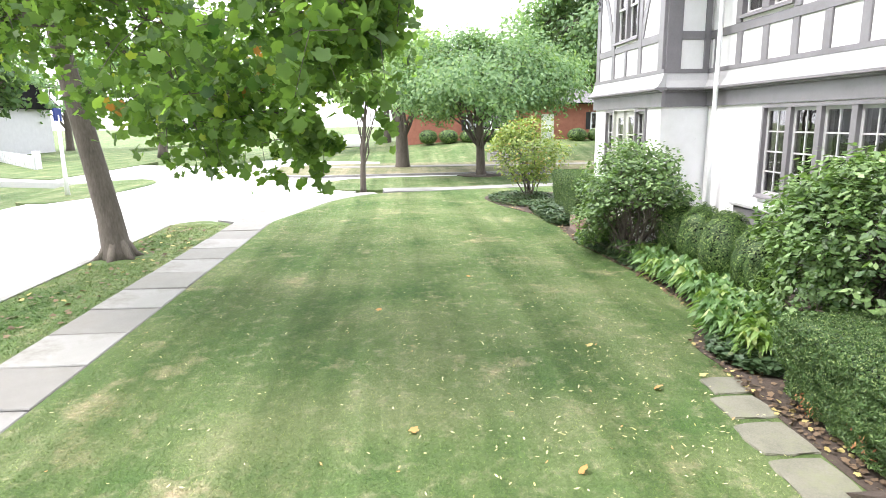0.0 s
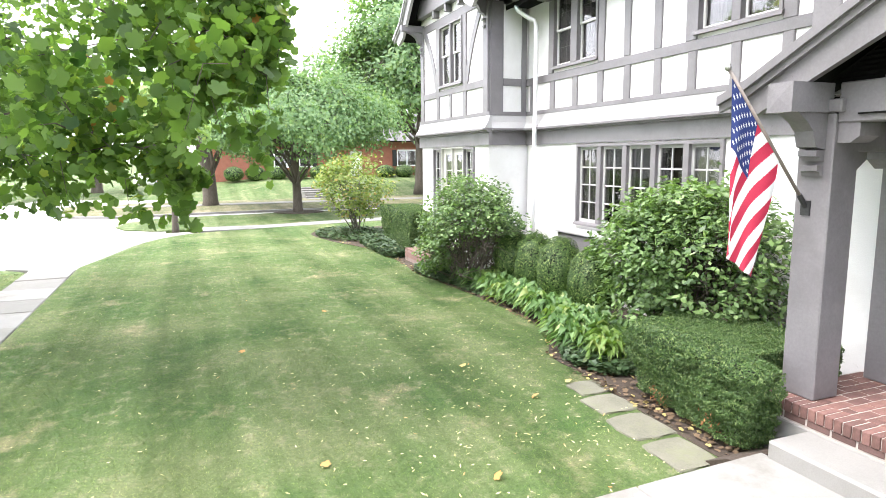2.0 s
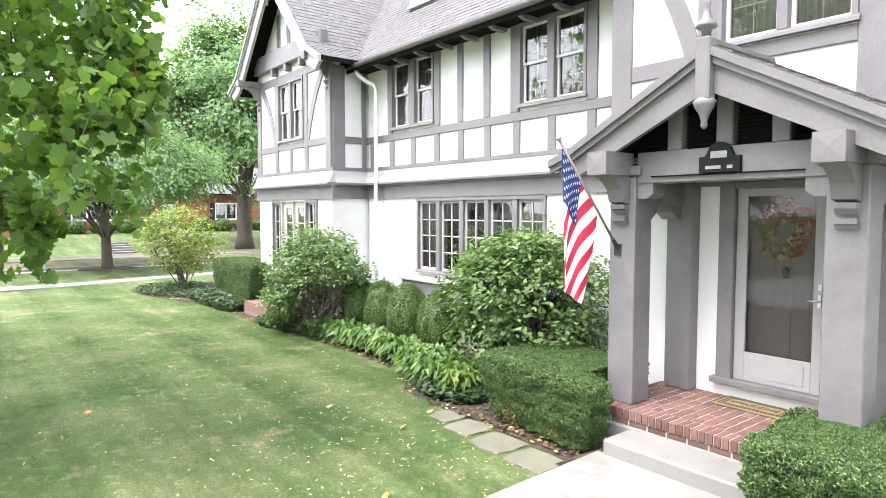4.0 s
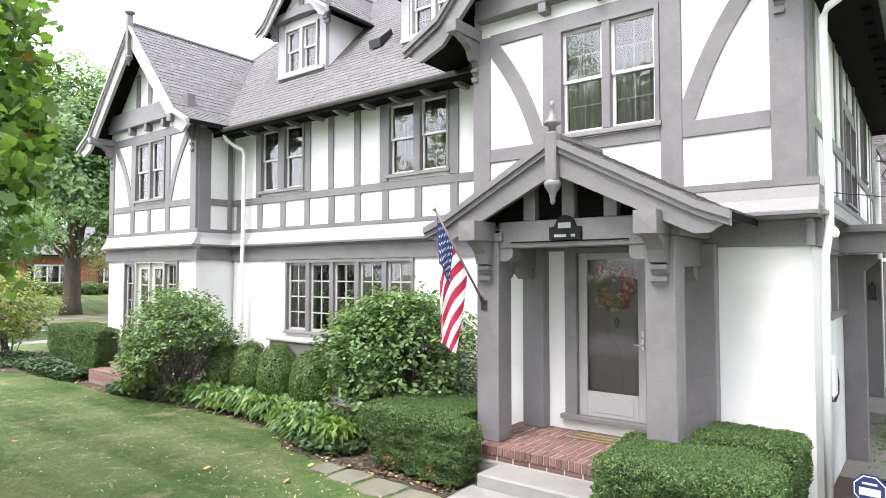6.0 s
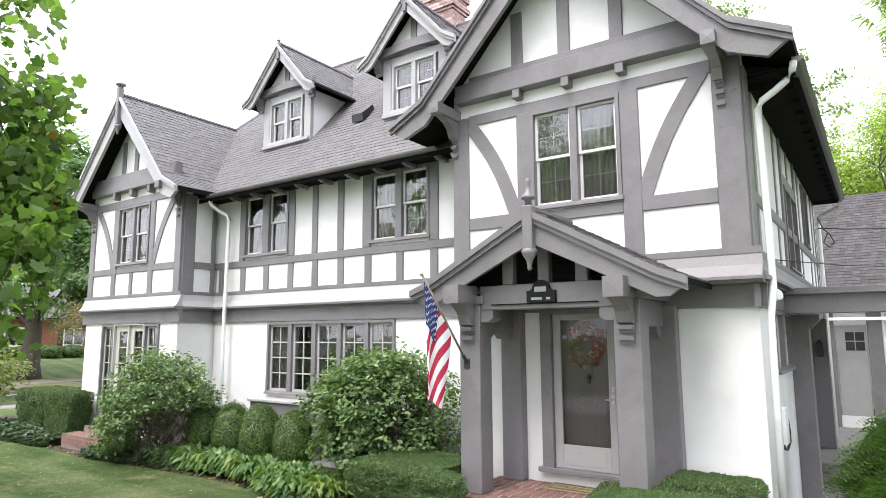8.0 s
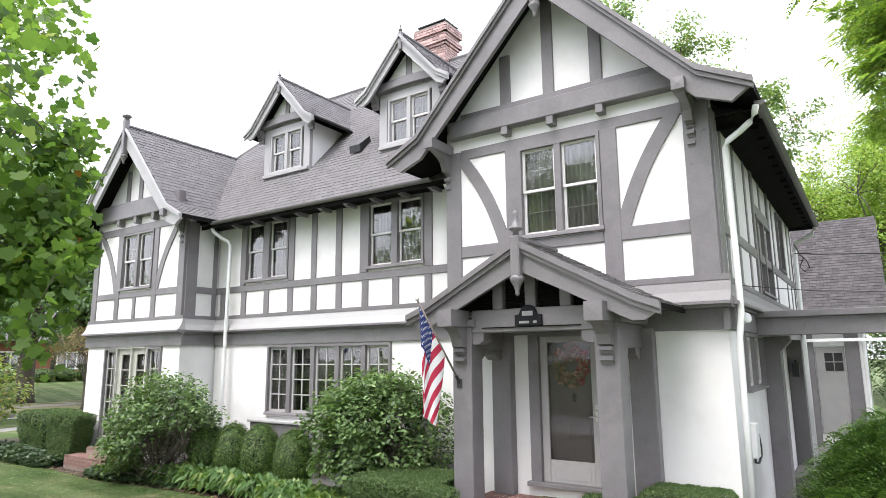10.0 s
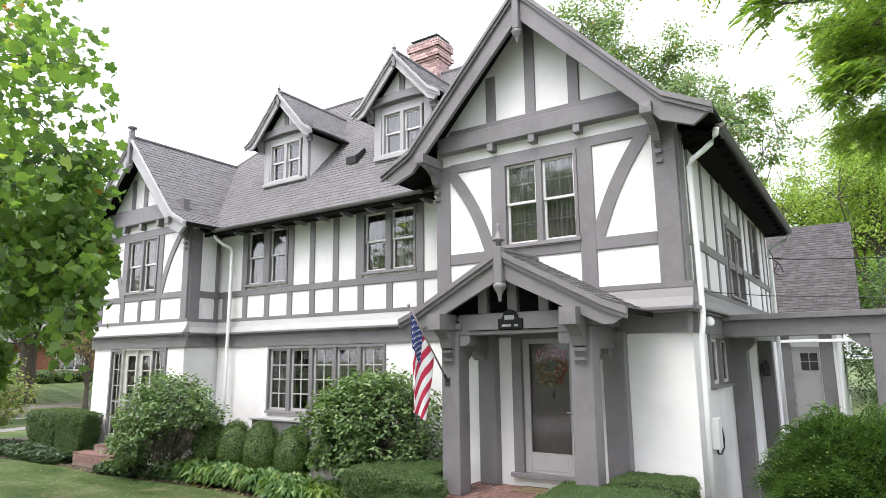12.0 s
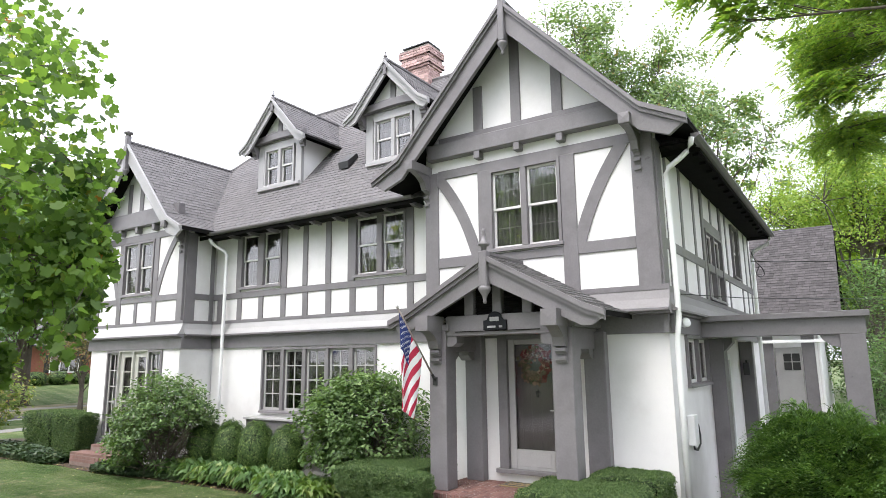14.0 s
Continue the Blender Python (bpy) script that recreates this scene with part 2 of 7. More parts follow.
def prism(bm, pts, a0, a1, axis="y"):
    """A solid from an outline in the plane across axis, between a0 and a1."""
    put = {"y": lambda p, a: (p[0], a, p[1]), "x": lambda p, a: (a, p[0], p[1]), "z": lambda p, a: (p[0], p[1], a)}[axis]
    lo, hi = [bm.verts.new(put(p, a0)) for p in pts], [bm.verts.new(put(p, a1)) for p in pts]
    n = len(pts)
    bm.faces.new(lo)
    bm.faces.new(hi[::-1])
    for i in range(n):
        bm.faces.new([lo[i], hi[i], hi[(i + 1) % n], lo[(i + 1) % n]])


def slab(bm, corners, down, thick):
    """A solid under a flat polygon of corners."""
    d = Vector(down).normalized() * thick
    hi, lo = [bm.verts.new(c) for c in corners], [bm.verts.new(Vector(c) + d) for c in corners]
    n = len(corners)
    bm.faces.new(hi)
    bm.faces.new(lo[::-1])
    for i in range(n):
        bm.faces.new([hi[i], lo[i], lo[(i + 1) % n], hi[(i + 1) % n]])


def tube(bm, pts, radii, n=8):
    """A round bar through pts."""
    pts = [Vector(p) for p in pts]
    rings = []
    for i, p in enumerate(pts):
        d = (pts[min(i + 1, len(pts) - 1)] - pts[max(i - 1, 0)]).normalized()
        u = d.cross(Vector((0.31, 0.17, 0.93)) if abs(d.z) < 0.9 else Vector((1, 0, 0))).normalized()
        w = d.cross(u)
        r = radii[i] if isinstance(radii, (list, tuple)) else radii
        rings.append([bm.verts.new(p + r * (math.cos(k * math.tau / n) * u + math.sin(k * math.tau / n) * w)) for k in range(n)])
    for a, b in zip(rings, rings[1:]):
        for k in range(n):
            bm.faces.new([a[k], a[(k + 1) % n], b[(k + 1) % n], b[k]])
    bm.faces.new(rings[0][::-1])
    bm.faces.new(rings[-1])


def lathe(bm, x, y, prof, n=14):
    """A turned shape of (radius, z) pairs round the upright through x, y."""
    rings = [[bm.verts.new((x + r * math.cos(k * math.tau / n), y + r * math.sin(k * math.tau / n), z)) for k in range(n)] for r, z in prof]
    for a, b in zip(rings, rings[1:]):
        for k in range(n):
            bm.faces.new([a[k], a[(k + 1) % n], b[(k + 1) % n], b[k]])
    bm.faces.new(rings[0][::-1])
    bm.faces.new(rings[-1])


def meshed(name, bm, mats, smooth=False, bevel=0.0):
    if bevel:
        bmesh.ops.bevel(bm, geom=list(bm.edges), offset=bevel, segments=1, affect="EDGES", clamp_overlap=True)
    bmesh.ops.recalc_face_normals(bm, faces=bm.faces)
    me = bpy.data.meshes.new(name)
    bm.to_mesh(me)
    bm.free()
    for m in mats if isinstance(mats, (list, tuple)) else [mats]:
        me.materials.append(m)
    if smooth:
        me.polygons.foreach_set("use_smooth", [True] * len(me.polygons))
    return me


def part(name, bm, mat, parent, label="", smooth=False, bevel=0.0):
    ob = new(name, meshed(name, bm, mat, smooth, bevel))
    ob.parent = parent
    return tagged(ob, label)


def boxpart(name, parent, mat, *c, bevel=0.006, label=""):
    bm = bmesh.new()
    box(bm, *c)
    return part(name, bm, mat, parent, label, bevel=bevel)


def soup(name, verts, faces_n, mat, parent=None, label="", category="", kind="stuff"):
    """A mesh of many loose polygons of faces_n corners each, from an array of corners."""
    me = bpy.data.meshes.new(name)
    n = len(verts)
    me.vertices.add(n)
    me.vertices.foreach_set("co", np.asarray(verts, dtype=np.float32).ravel())
    me.loops.add(n)
    me.loops.foreach_set("vertex_index", np.arange(n, dtype=np.int32))
    me.polygons.add(n // faces_n)
    me.polygons.foreach_set("loop_start", np.arange(0, n, faces_n, dtype=np.int32))
    me.update(calc_edges=True)
    me.materials.append(mat)
    ob = new(name, me)
    ob.parent = parent
    return tagged(ob, label, category, kind=kind)


def thing(name, label, category, at=(0, 0, 0), group="", kind=""):
    ob = new(name)
    ob.location = at
    ob.empty_display_size = 0.2
    return tagged(ob, label, category, group, kind)


def walled(bm, across, a0, a1, z0, z1, d0, d1, holes):
    """A wall from a0 to a1 along x (across 'y') or y (across 'x'), d0..d1 thick, with holes (a, b, lo, hi)."""
    xs = sorted({a0, a1, *(h[0] for h in holes), *(h[1] for h in holes)})
    zs = sorted({z0, z1, *(h[2] for h in holes), *(h[3] for h in holes)})
    for xa, xb in zip(xs, xs[1:]):
        run = []
        for za, zb in zip(zs, zs[1:]):
            mid = ((xa + xb) / 2, (za + zb) / 2)
            if any(h[0] < mid[0] < h[1] and h[2] < mid[1] < h[3] for h in holes):
                continue
            if run and abs(run[-1][1] - za) < 1e-6:
                run[-1][1] = zb
            else:
                run.append([za, zb])
        for za, zb in run:
            if across == "y":
                box(bm, xa, xb, d0, d1, za, zb)
            else:
                box(bm, d0, d1, xa, xb, za, zb)


# ---- the house ----
house = thing("house", "white stucco house with grey half-timbering and a grey shingle roof", "house", (-7.5, 5, 0))
house.location = (0, 0, 0)
ZF, ZC, ZS, ZT = 2.71, 2.95, 3.05, 3.30  # belt: fascia, crown, skirt, skirt's top
EAVE = 5.42
GX, WX = -2.10, -13.15  # middles of the two front gables


def timber(x0, x1, z0, z1, y, proud=0.03, name="timber", mat=None):
    return boxpart(name, house, mat or TIMBER, x0, x1, y - proud, y + 0.05, z0, z1, bevel=0.008)


def timber_side(y0, y1, z0, z1, x, proud=0.03, name="timber"):
    return boxpart(name, house, TIMBER, x - 0.05, x + proud, y0, y1, z0, z1, bevel=0.008)


def brace(x_top, z_top, x_bot, z_bot, bow, y, wide=0.19):
    """A curved brace on a front."""
    n, a, b = 10, Vector((x_top, z_top)), Vector((x_bot, z_bot))
    side = (b - a).orthogonal().normalized()
    mid = [a.lerp(b, i / n) + side * bow * math.sin(math.pi * i / n) for i in range(n + 1)]
    out = []
    for s in (-1, 1):
        row = []
        for i, p in enumerate(mid):
            d = (mid[min(i + 1, n)] - mid[max(i - 1, 0)]).normalized()
            row.append(p + s * wide / 2 * Vector((-d.y, d.x)))
        out += row if s < 0 else row[::-1]
    bm = bmesh.new()
    prism(bm, [tuple(p) for p in out], y - 0.025, y + 0.04)
    return part("brace", bm, TIMBER, house)


def window(m, w, h, units, cols, rows, hung=True, curtain=(), post=0.10, rail=SASH, casing=TIMBER, parent=None, name="window", edge=0.05, stile=0.05):
    """A window of several lights in its casing; its face lies in the wall's plane, looking to -y."""
    bm = bmesh.new()
    e = edge
    box(bm, 0, e, -0.045, 0.16, 0, h)
    box(bm, w - e, w, -0.045, 0.16, 0, h)
    box(bm, e, w - e, -0.045, 0.16, h - e, h)
    bmesh.ops.remove_doubles(bm, verts=bm.verts, dist=1e-4)
    inner = (w - 2 * e - post * (units - 1)) / units
    ob = new(name, meshed(name, bm, casing))
    ob.parent = parent or house
    ob.matrix_basis = m
    for i in range(1, units):
        x = e + i * inner + (i - 1) * post
        boxpart("mullion", ob, casing, x, x + post, -0.04, 0.16, 0.03, h - e, bevel=0.004)
    bm = bmesh.new()
    prism(bm, [(-0.07, -0.035), (0.16, -0.035), (0.16, 0.03), (-0.03, 0.03), (-0.066, 0.0)], -0.02, w + 0.02, "x")
    part("sill", bm, casing, ob)
    for i in range(units):
        x0 = e + i * (inner + post)
        x1 = x0 + inner
        spans = [(0.03, h * 0.5 + 0.02, 0.045), (h * 0.5 - 0.02, h - e, 0.02)] if hung else [(0.03, h - e, 0.02)]
        for z0, z1, y in spans:
            f = 0.038 if hung else stile
            bm, bars, yb = bmesh.new(), bmesh.new(), 0.021 if hung else 0.006
            box(bm, x0, x0 + f, y, y + 0.035, z0, z1)
            box(bm, x1 - f, x1, y, y + 0.035, z0, z1)
            box(bm, x0 + f, x1 - f, y, y + 0.035, z0, z0 + f)
            box(bm, x0 + f, x1 - f, y, y + 0.035, z1 - f, z1)
            gw, gh = (x1 - x0 - 2 * f) / cols, (z1 - z0 - 2 * f) / rows
            t = 0.005 if hung else 0.011
            for c in range(1, cols):
                box(bars, x0 + f + c * gw - t, x0 + f + c * gw + t, y + yb, y + 0.034, z0 + f, z1 - f)
            for r in range(1, rows):
                for c in range(cols):
                    lo, hi = x0 + f + c * gw + (t if c else 0), x0 + f + (c + 1) * gw - (t if c < cols - 1 else 0)
                    box(bars, lo, hi, y + yb, y + 0.034, z0 + f + r * gh - t, z0 + f + r * gh + t)
            sash = part("sash", bm, rail, ob)
            part("muntins", bars, MUNTIN if hung else rail, sash)
            bm = bmesh.new()
            box(bm, x0 + f, x1 - f, y + 0.015, y + 0.019, z0 + f, z1 - f)
            p = part("pane", bm, GLASS, ob)
            p.visible_shadow = False
        if i in curtain:
            bm = bmesh.new()
            n = 40
            top = [bm.verts.new((x0 + (x1 - x0) * k / n, 0.105 + 0.02 * math.sin(k * 1.1 + i) + 0.008 * math.sin(k * 2.7), h - 0.03)) for k in range(n + 1)]
            low = [bm.verts.new((v.co.x, v.co.y + 0.006 * math.sin(k * 1.7), 0.0)) for k, v in enumerate(top)]
            for k in range(n):
                bm.faces.new([top[k], top[k + 1], low[k + 1], low[k]])
            part("curtain", bm, CURTAIN, ob, "sheer white curtain dimmed to grey behind the glass", smooth=True)
    return ob


def at_side(y, z, x=0.0):
    return pose(x, y, z, 0, 0, 90)


# stucco walls, storey by storey
def stucco_wall(name, across, a0, a1, z0, z1, d0, d1, holes=()):
    bm = bmesh.new()
    walled(bm, across, a0, a1, z0, z1, d0, d1, holes)
    bmesh.ops.remove_doubles(bm, verts=bm.verts, dist=1e-4)
    return part(name, bm, STUCCO, house, "smooth white stucco wall")


stucco_wall("wall", "y", -3.97, -0.25, -0.3, ZF + 0.3, 0.18, 0.43, [(-2.66, -1.54, 0.64, 2.72)])
stucco_wall("wall", "x", 0.18, 9.0, -0.3, ZF + 0.3, -0.25, 0.0, [(1.07, 2.62, 1.95, 2.70), (3.72, 4.72, 0.35, 2.42)])
stucco_wall("wall", "y", -3.97, -0.25, ZF + 0.3, 5.5, 0.0, 0.25, [(-2.68, -1.42, 4.12, 5.48)])
stucco_wall("wall", "x", 0.0, 9.0, ZF + 0.3, 5.5, -0.25, 0.0, [(3.2, 4.8, 3.42, 4.70), (6.2, 7.0, 4.12, 5.3)])
stucco_wall("wall", "y", -11.1, -3.97, -0.3, 5.45, 1.0, 1.25, [(-9.27, -5.90, 1.29, 2.69), (-10.15, -8.73, 4.12, 5.44), (-6.51, -5.15, 4.12, 5.40)])
stucco_wall("wall", "x", 0.43, 1.2, -0.3, 5.45, -3.97, -3.72)
stucco_wall("wall", "y", -15.05, -11.15, -0.3, 5.5, 0.13, 0.38, [(-14.2, -11.8, 0.55, 2.69), (-13.77, -12.41, 4.10, 5.47)])
stucco_wall("wall", "x", 0.38, 1.25, -0.3, 5.45, -11.4, -11.15)
stucco_wall("wall", "x", 0.38, 9.0, -0.3, 5.45, -15.05, -14.8)
stucco_wall("wall", "y", -15.2, 0.0, -0.3, 5.45, 9.0, 9.25)
# added near-black ceilings, floor and partitions keep the rooms behind the glass dark
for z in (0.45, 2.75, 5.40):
    boxpart("blackout_floor", house, DARK, -14.9, -0.3, 1.3, 8.95, z, z + 0.08, bevel=0)
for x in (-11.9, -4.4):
    boxpart("blackout_wall", house, DARK, x, x + 0.1, 1.3, 8.95, 0.53, 5.40, bevel=0)
boxpart("blackout_wall", house, DARK, -14.9, -0.3, 5.0, 5.1, 0.53, 5.40, bevel=0)
boxpart("blackout_floor", house, DARK, -3.65, -0.3, 0.45, 1.3, 2.75, 2.83, bevel=0)

# gable triangles
def gable_wall(xc, x0, x1, zp, k, y0, y1):
    bm = bmesh.new()
    prism(bm, [(x0, 5.5), (x1, 5.5), (x1, zp - k * (x1 - xc)), (xc, zp), (x0, zp - k * (xc - x0))], y0, y1)
    part("gable_wall", bm, STUCCO, house, "white stucco gable triangle")


gable_wall(GX, -3.97, 0.0, 8.02, 1.087, 0.0, 0.22)
gable_wall(WX, -15.05, -11.15, 7.93, 1.102, 0.13, 0.35)


# the belt between the storeys
def belt(across, a0, a1, d, s, lo=None, skirt=None):
    """A fascia, crown and sloped skirt along a wall; d: the wall's face, s: +1 or -1, the way it looks."""
    low = d if lo is None else lo
    for name, mat, prof in (
        ("belt_fascia", TIMBER, [(low - s * 0.02, ZF), (low + s * 0.045, ZF), (low + s * 0.045, ZC), (low - s * 0.02, ZC)]),
        ("belt_crown", TIMBER, [(low - s * 0.02, ZC), (low + s * 0.035, ZC), (low + s * 0.035, ZC + 0.02), (d + s * 0.09, ZC + 0.022), (d + s * 0.09, ZC + 0.052), (d + s * 0.17, ZC + 0.056), (d + s * 0.17, ZS - 0.01), (d + s * 0.15, ZS), (d - s * 0.02, ZS)]),
        ("belt_skirt", skirt or SKIRT, [(d - s * 0.02, ZS), (d + s * 0.14, ZS), (d + s * 0.065, ZS + 0.12), (d + s * 0.025, ZT), (d - s * 0.02, ZT)]),
        ("belt_band", TIMBER, [(d - s * 0.02, ZT), (d + s * 0.034, ZT), (d + s * 0.034, ZT + 0.075), (d - s * 0.02, ZT + 0.075)]),
    ):
        bm = bmesh.new()
        prism(bm, prof, a0, a1, "x" if across == "y" else "y")
        part(name, bm, mat, house)


# gable and side belts take the darker copy; the rest hold painted glare
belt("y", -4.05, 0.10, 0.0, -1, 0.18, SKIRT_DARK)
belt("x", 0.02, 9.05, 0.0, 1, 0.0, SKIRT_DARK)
belt("y", -11.26, -3.99, 1.0, -1)
belt("y", -15.15, -11.05, 0.13, -1)
belt("x", 0.15, 0.96, -11.15, 1)

# timbers of the right gable
for a, b in ((-3.97, -3.70), (-0.31, 0.005)):
    timber(a, b, ZT, 5.62, 0.0, 0.032)
for a, b in ((-2.90, -2.68), (-1.42, -1.18)):
    timber(a, b, ZT + 0.07, 5.50, 0.0)
timber(-3.70, -2.90, 3.91, 4.09, 0.0, 0.026)
timber(-1.18, -0.31, 3.91, 4.09, 0.0, 0.026)
timber(-2.68, -1.42, 3.92, 4.07, 0.0, 0.024)
timber(-3.70, -0.31, 5.48, 5.64, 0.0, 0.024)
boxpart("tie_beam", house, TIMBER, -3.86, -0.28, -0.16, 0.05, 5.82, 6.10, bevel=0.015)
boxpart("tie_band", house, TIMBER, -3.66, -0.48, -0.06, 0.05, 6.10, 6.22, bevel=0.008)
for x in (-2.84, -2.10, -1.36):
    boxpart("block", house, TIMBER, x - 0.055, x + 0.055, -0.15, 0.02, 5.70, 5.84)
for x in (-2.87, -2.15, -1.42):
    top = 7.86 - abs(x - GX) * 1.087
    timber(x - 0.09, x + 0.09, 6.22, top, 0.0)
brace(-0.42, 5.52, -1.17, 4.04, -0.075, 0.0)
brace(-3.68, 5.50, -2.93, 4.04, 0.085, 0.0)
window(pose(-2.68, 0.0, 4.12), 1.26, 1.36, 2, 2, 2, curtain=(0, 1))

# timbers of the main front
timber(-11.28, -3.98, 3.885, 4.03, 1.0, 0.026)
for x in (-10.90, -10.16, -9.40, -8.65, -7.95, -7.25, -6.56, -5.81, -5.06, -4.45):
    timber(x - 0.08, x + 0.08, ZT + 0.07, 3.885, 1.0)
for x, w in ((-10.22, 0.17), (-8.64, 0.17), (-7.97, 0.15), (-7.27, 0.16), (-6.60, 0.2), (-5.06, 0.19)):
    timber(x - w / 2, x + w / 2, 4.03, 5.42, 1.0)
window(pose(-10.15, 1.0, 4.12), 1.42, 1.32, 2, 2, 2, curtain=(0, 1), post=0.2)
window(pose(-6.51, 1.0, 4.12), 1.36, 1.28, 2, 2, 2, curtain=(0, 1), post=0.14)
window(pose(-9.27, 1.0, 1.29), 3.37, 1.40, 5, 2, 4, hung=False, curtain=(0, 4), post=0.11, rail=CASEMENT)
# the sill box under it
boxpart("sill_box", house, TIMBER, -9.36, -5.7, 0.66, 1.0, 0.55, 1.13, bevel=0.012)
boxpart("sill_board", house, SKIRT, -9.42, -5.64, 0.62, 1.0, 1.13, 1.19, bevel=0.012)

# timbers of the left wing
for a, b in ((-15.05, -14.83), (-11.37, -11.145)):
    timber(a, b, ZT, 5.62, 0.13, 0.032)
for x in (-13.88, -12.3):
    timber(x - 0.09, x + 0.09, ZT + 0.07, 5.48, 0.13)
timber(-13.16, -13.04, ZT + 0.07, 3.885, 0.13)
timber(-14.83, -13.97, 3.875, 4.025, 0.13, 0.026)
timber(-12.21, -11.37, 3.875, 4.025, 0.13, 0.026)
timber(-13.79, -12.39, 3.885, 4.015, 0.13, 0.024)
timber(-14.83, -11.37, 5.48, 5.66, 0.13, 0.024)
boxpart("tie_beam", house, TIMBER, -14.9, -11.3, -0.03, 0.16, 5.84, 6.25, bevel=0.015)
for x in (-13.85, -13.1, -12.35):
    boxpart("block", house, TIMBER, x - 0.055, x + 0.055, -0.02, 0.15, 5.68, 5.84)
for x in (-13.7, -12.5):
    timber(x - 0.08, x + 0.08, 6.25, 7.10, 0.13)
timber(WX - 0.08, WX + 0.08, 6.25, 7.45, 0.13)
brace(-11.45, 5.5, -12.23, 4.02, -0.10, 0.13, 0.16)
brace(-14.75, 5.5, -13.95, 4.02, 0.10, 0.13, 0.16)
window(pose(-13.77, 0.13, 4.10), 1.36, 1.37, 2, 2, 2, curtain=(0, 1))
window(pose(-14.2, 0.13, 0.55), 0.56, 2.14, 1, 2, 5, hung=False, rail=CASEMENT, name="side_light")
window(pose(-13.64, 0.13, 0.55), 1.28, 2.14, 2, 1, 5, hung=False, curtain=(0, 1), post=0.02, rail=CREAM, casing=CREAM, name="french_door", edge=0.02, stile=0.14)
window(pose(-12.36, 0.13, 0.55), 0.56, 2.14, 1, 2, 5, hung=False, rail=CASEMENT, name="side_light")
# its side
timber_side(0.16, 0.44, ZT, 5.5, -11.15, 0.035)
timber_side(0.86, 0.97, ZT, 5.5, -11.15, 0.03)
timber_side(0.44, 0.86, 3.885, 4.03, -11.15, 0.026)

# timbers of the right side
timber_side(0.03, 0.30, ZT, 5.5, 0.0, 0.035)
timber_side(0.30, 9.2, 3.93, 4.08, 0.0, 0.026)
for y in (0.60, 1.50, 2.42, 5.60, 7.40, 8.20, 8.9):
    timber_side(y - 0.07, y + 0.07, ZT + 0.07, 3.93, 0.0, 0.016)
    timber_side(y - 0.07, y + 0.07, 4.08, 5.5, 0.0, 0.016)
timber_side(3.93, 4.07, 4.90, 5.5, 0.0, 0.016)
for y in (3.10, 4.90):
    timber_side(y - 0.09, y + 0.09, ZT + 0.07, 5.5, 0.0)
timber_side(3.2, 4.8, 4.72, 4.9, 0.0, 0.024)
window(at_side(3.2, 3.42), 1.6, 1.28, 2, 2, 2, curtain=(0,))
window(at_side(6.2, 4.12), 0.8, 1.18, 1, 2, 2)
window(at_side(1.07, 1.95), 1.55, 0.75, 2, 1, 1, hung=False, post=0.1)


# ---- roofs ----
def shingles(bm, o, e, u, span, step=0.125, tab=0.17, rnd=random.Random(3)):
    """Courses of tabs on a slope: o its low corner, e along the eave, u up the slope; span(t) gives the ends of the course."""
    o, e, u = Vector(o), Vector(e).normalized(), Vector(u)
    length = u.length
    u = u.normalized()
    n = e.cross(u).normalized()
    if n.z < 0:
        n = -n
    t, row = 0.0, 0
    while t < length - 0.02:
        t1 = min(t + step * 1.02, length)
        a, b = span(min((t + t1) / 2, length) / length)
        s = a - tab * rnd.random()
        while s < b:
            s0, s1 = max(s, a), min(s + tab - 0.003, b)
            s += tab
            if s1 - s0 < 0.03:
                continue
            j = rnd.uniform(-0.006, 0.006)
            hi = 0.013 + rnd.uniform(-0.003, 0.004)
            p = [o + e * s0 + u * (t + j) + n * hi, o + e * s1 + u * (t + j) + n * hi, o + e * s1 + u * t1 + n * 0.006, o + e * s0 + u * t1 + n * 0.006]
            q = [o + e * s0 + u * (t + j), o + e * s1 + u * (t + j)]
            v = [bm.verts.new(c) for c in p + q]
            bm.faces.new(v[:4])
            bm.faces.new([v[4], v[5], v[1], v[0]])
        t += step
        row += 1


def shingle_pieces(o, e, u, span, parent, step=0.125, tab=0.17):
    """The same courses, each tab an object of its own on one mesh."""
    o, e, u = Vector(o), Vector(e).normalized(), Vector(u)
    length = u.length
    u = u.normalized()
    n = e.cross(u).normalized()
    if n.z < 0:
        n = -n
    rnd = random.Random(17)
    t = 0.0
    while t < length - 0.02:
        a, b = span(min(t / length, 1))
        s = a - tab * rnd.random()
        while s < b:
            s0, s1 = max(s, a), min(s + tab - 0.006, b)
            s += tab
            if s1 - s0 < 0.03:
                continue
            ob = new("shingle", TAB)
            ob.parent = parent
            at = o + e * s0 + u * (t + rnd.uniform(-0.006, 0.006)) + n * 0.002
            ex, uy, nz = e * (s1 - s0), u * min(step * 1.03, length - t), n * rnd.uniform(0.85, 1.2)
            ob.matrix_basis = Matrix(((ex.x, uy.x, nz.x, at.x), (ex.y, uy.y, nz.y, at.y), (ex.z, uy.z, nz.z, at.z), (0, 0, 0, 1)))
        t += step


bm = bmesh.new()
tv = [bm.verts.new(c) for c in ((0, 0, 0), (1, 0, 0), (1, 1, 0), (0, 1, 0), (0, 0, 0.018), (1, 0, 0.018), (1, 1, 0.006), (0, 1, 0.006))]
for f in ((3, 2, 1, 0), (4, 5, 6, 7), (0, 1, 5, 4), (1, 2, 6, 5), (2, 3, 7, 6), (3, 0, 4, 7)):
    bm.faces.new([tv[i] for i in f])
TAB = meshed("shingle", bm, SHINGLE_P)


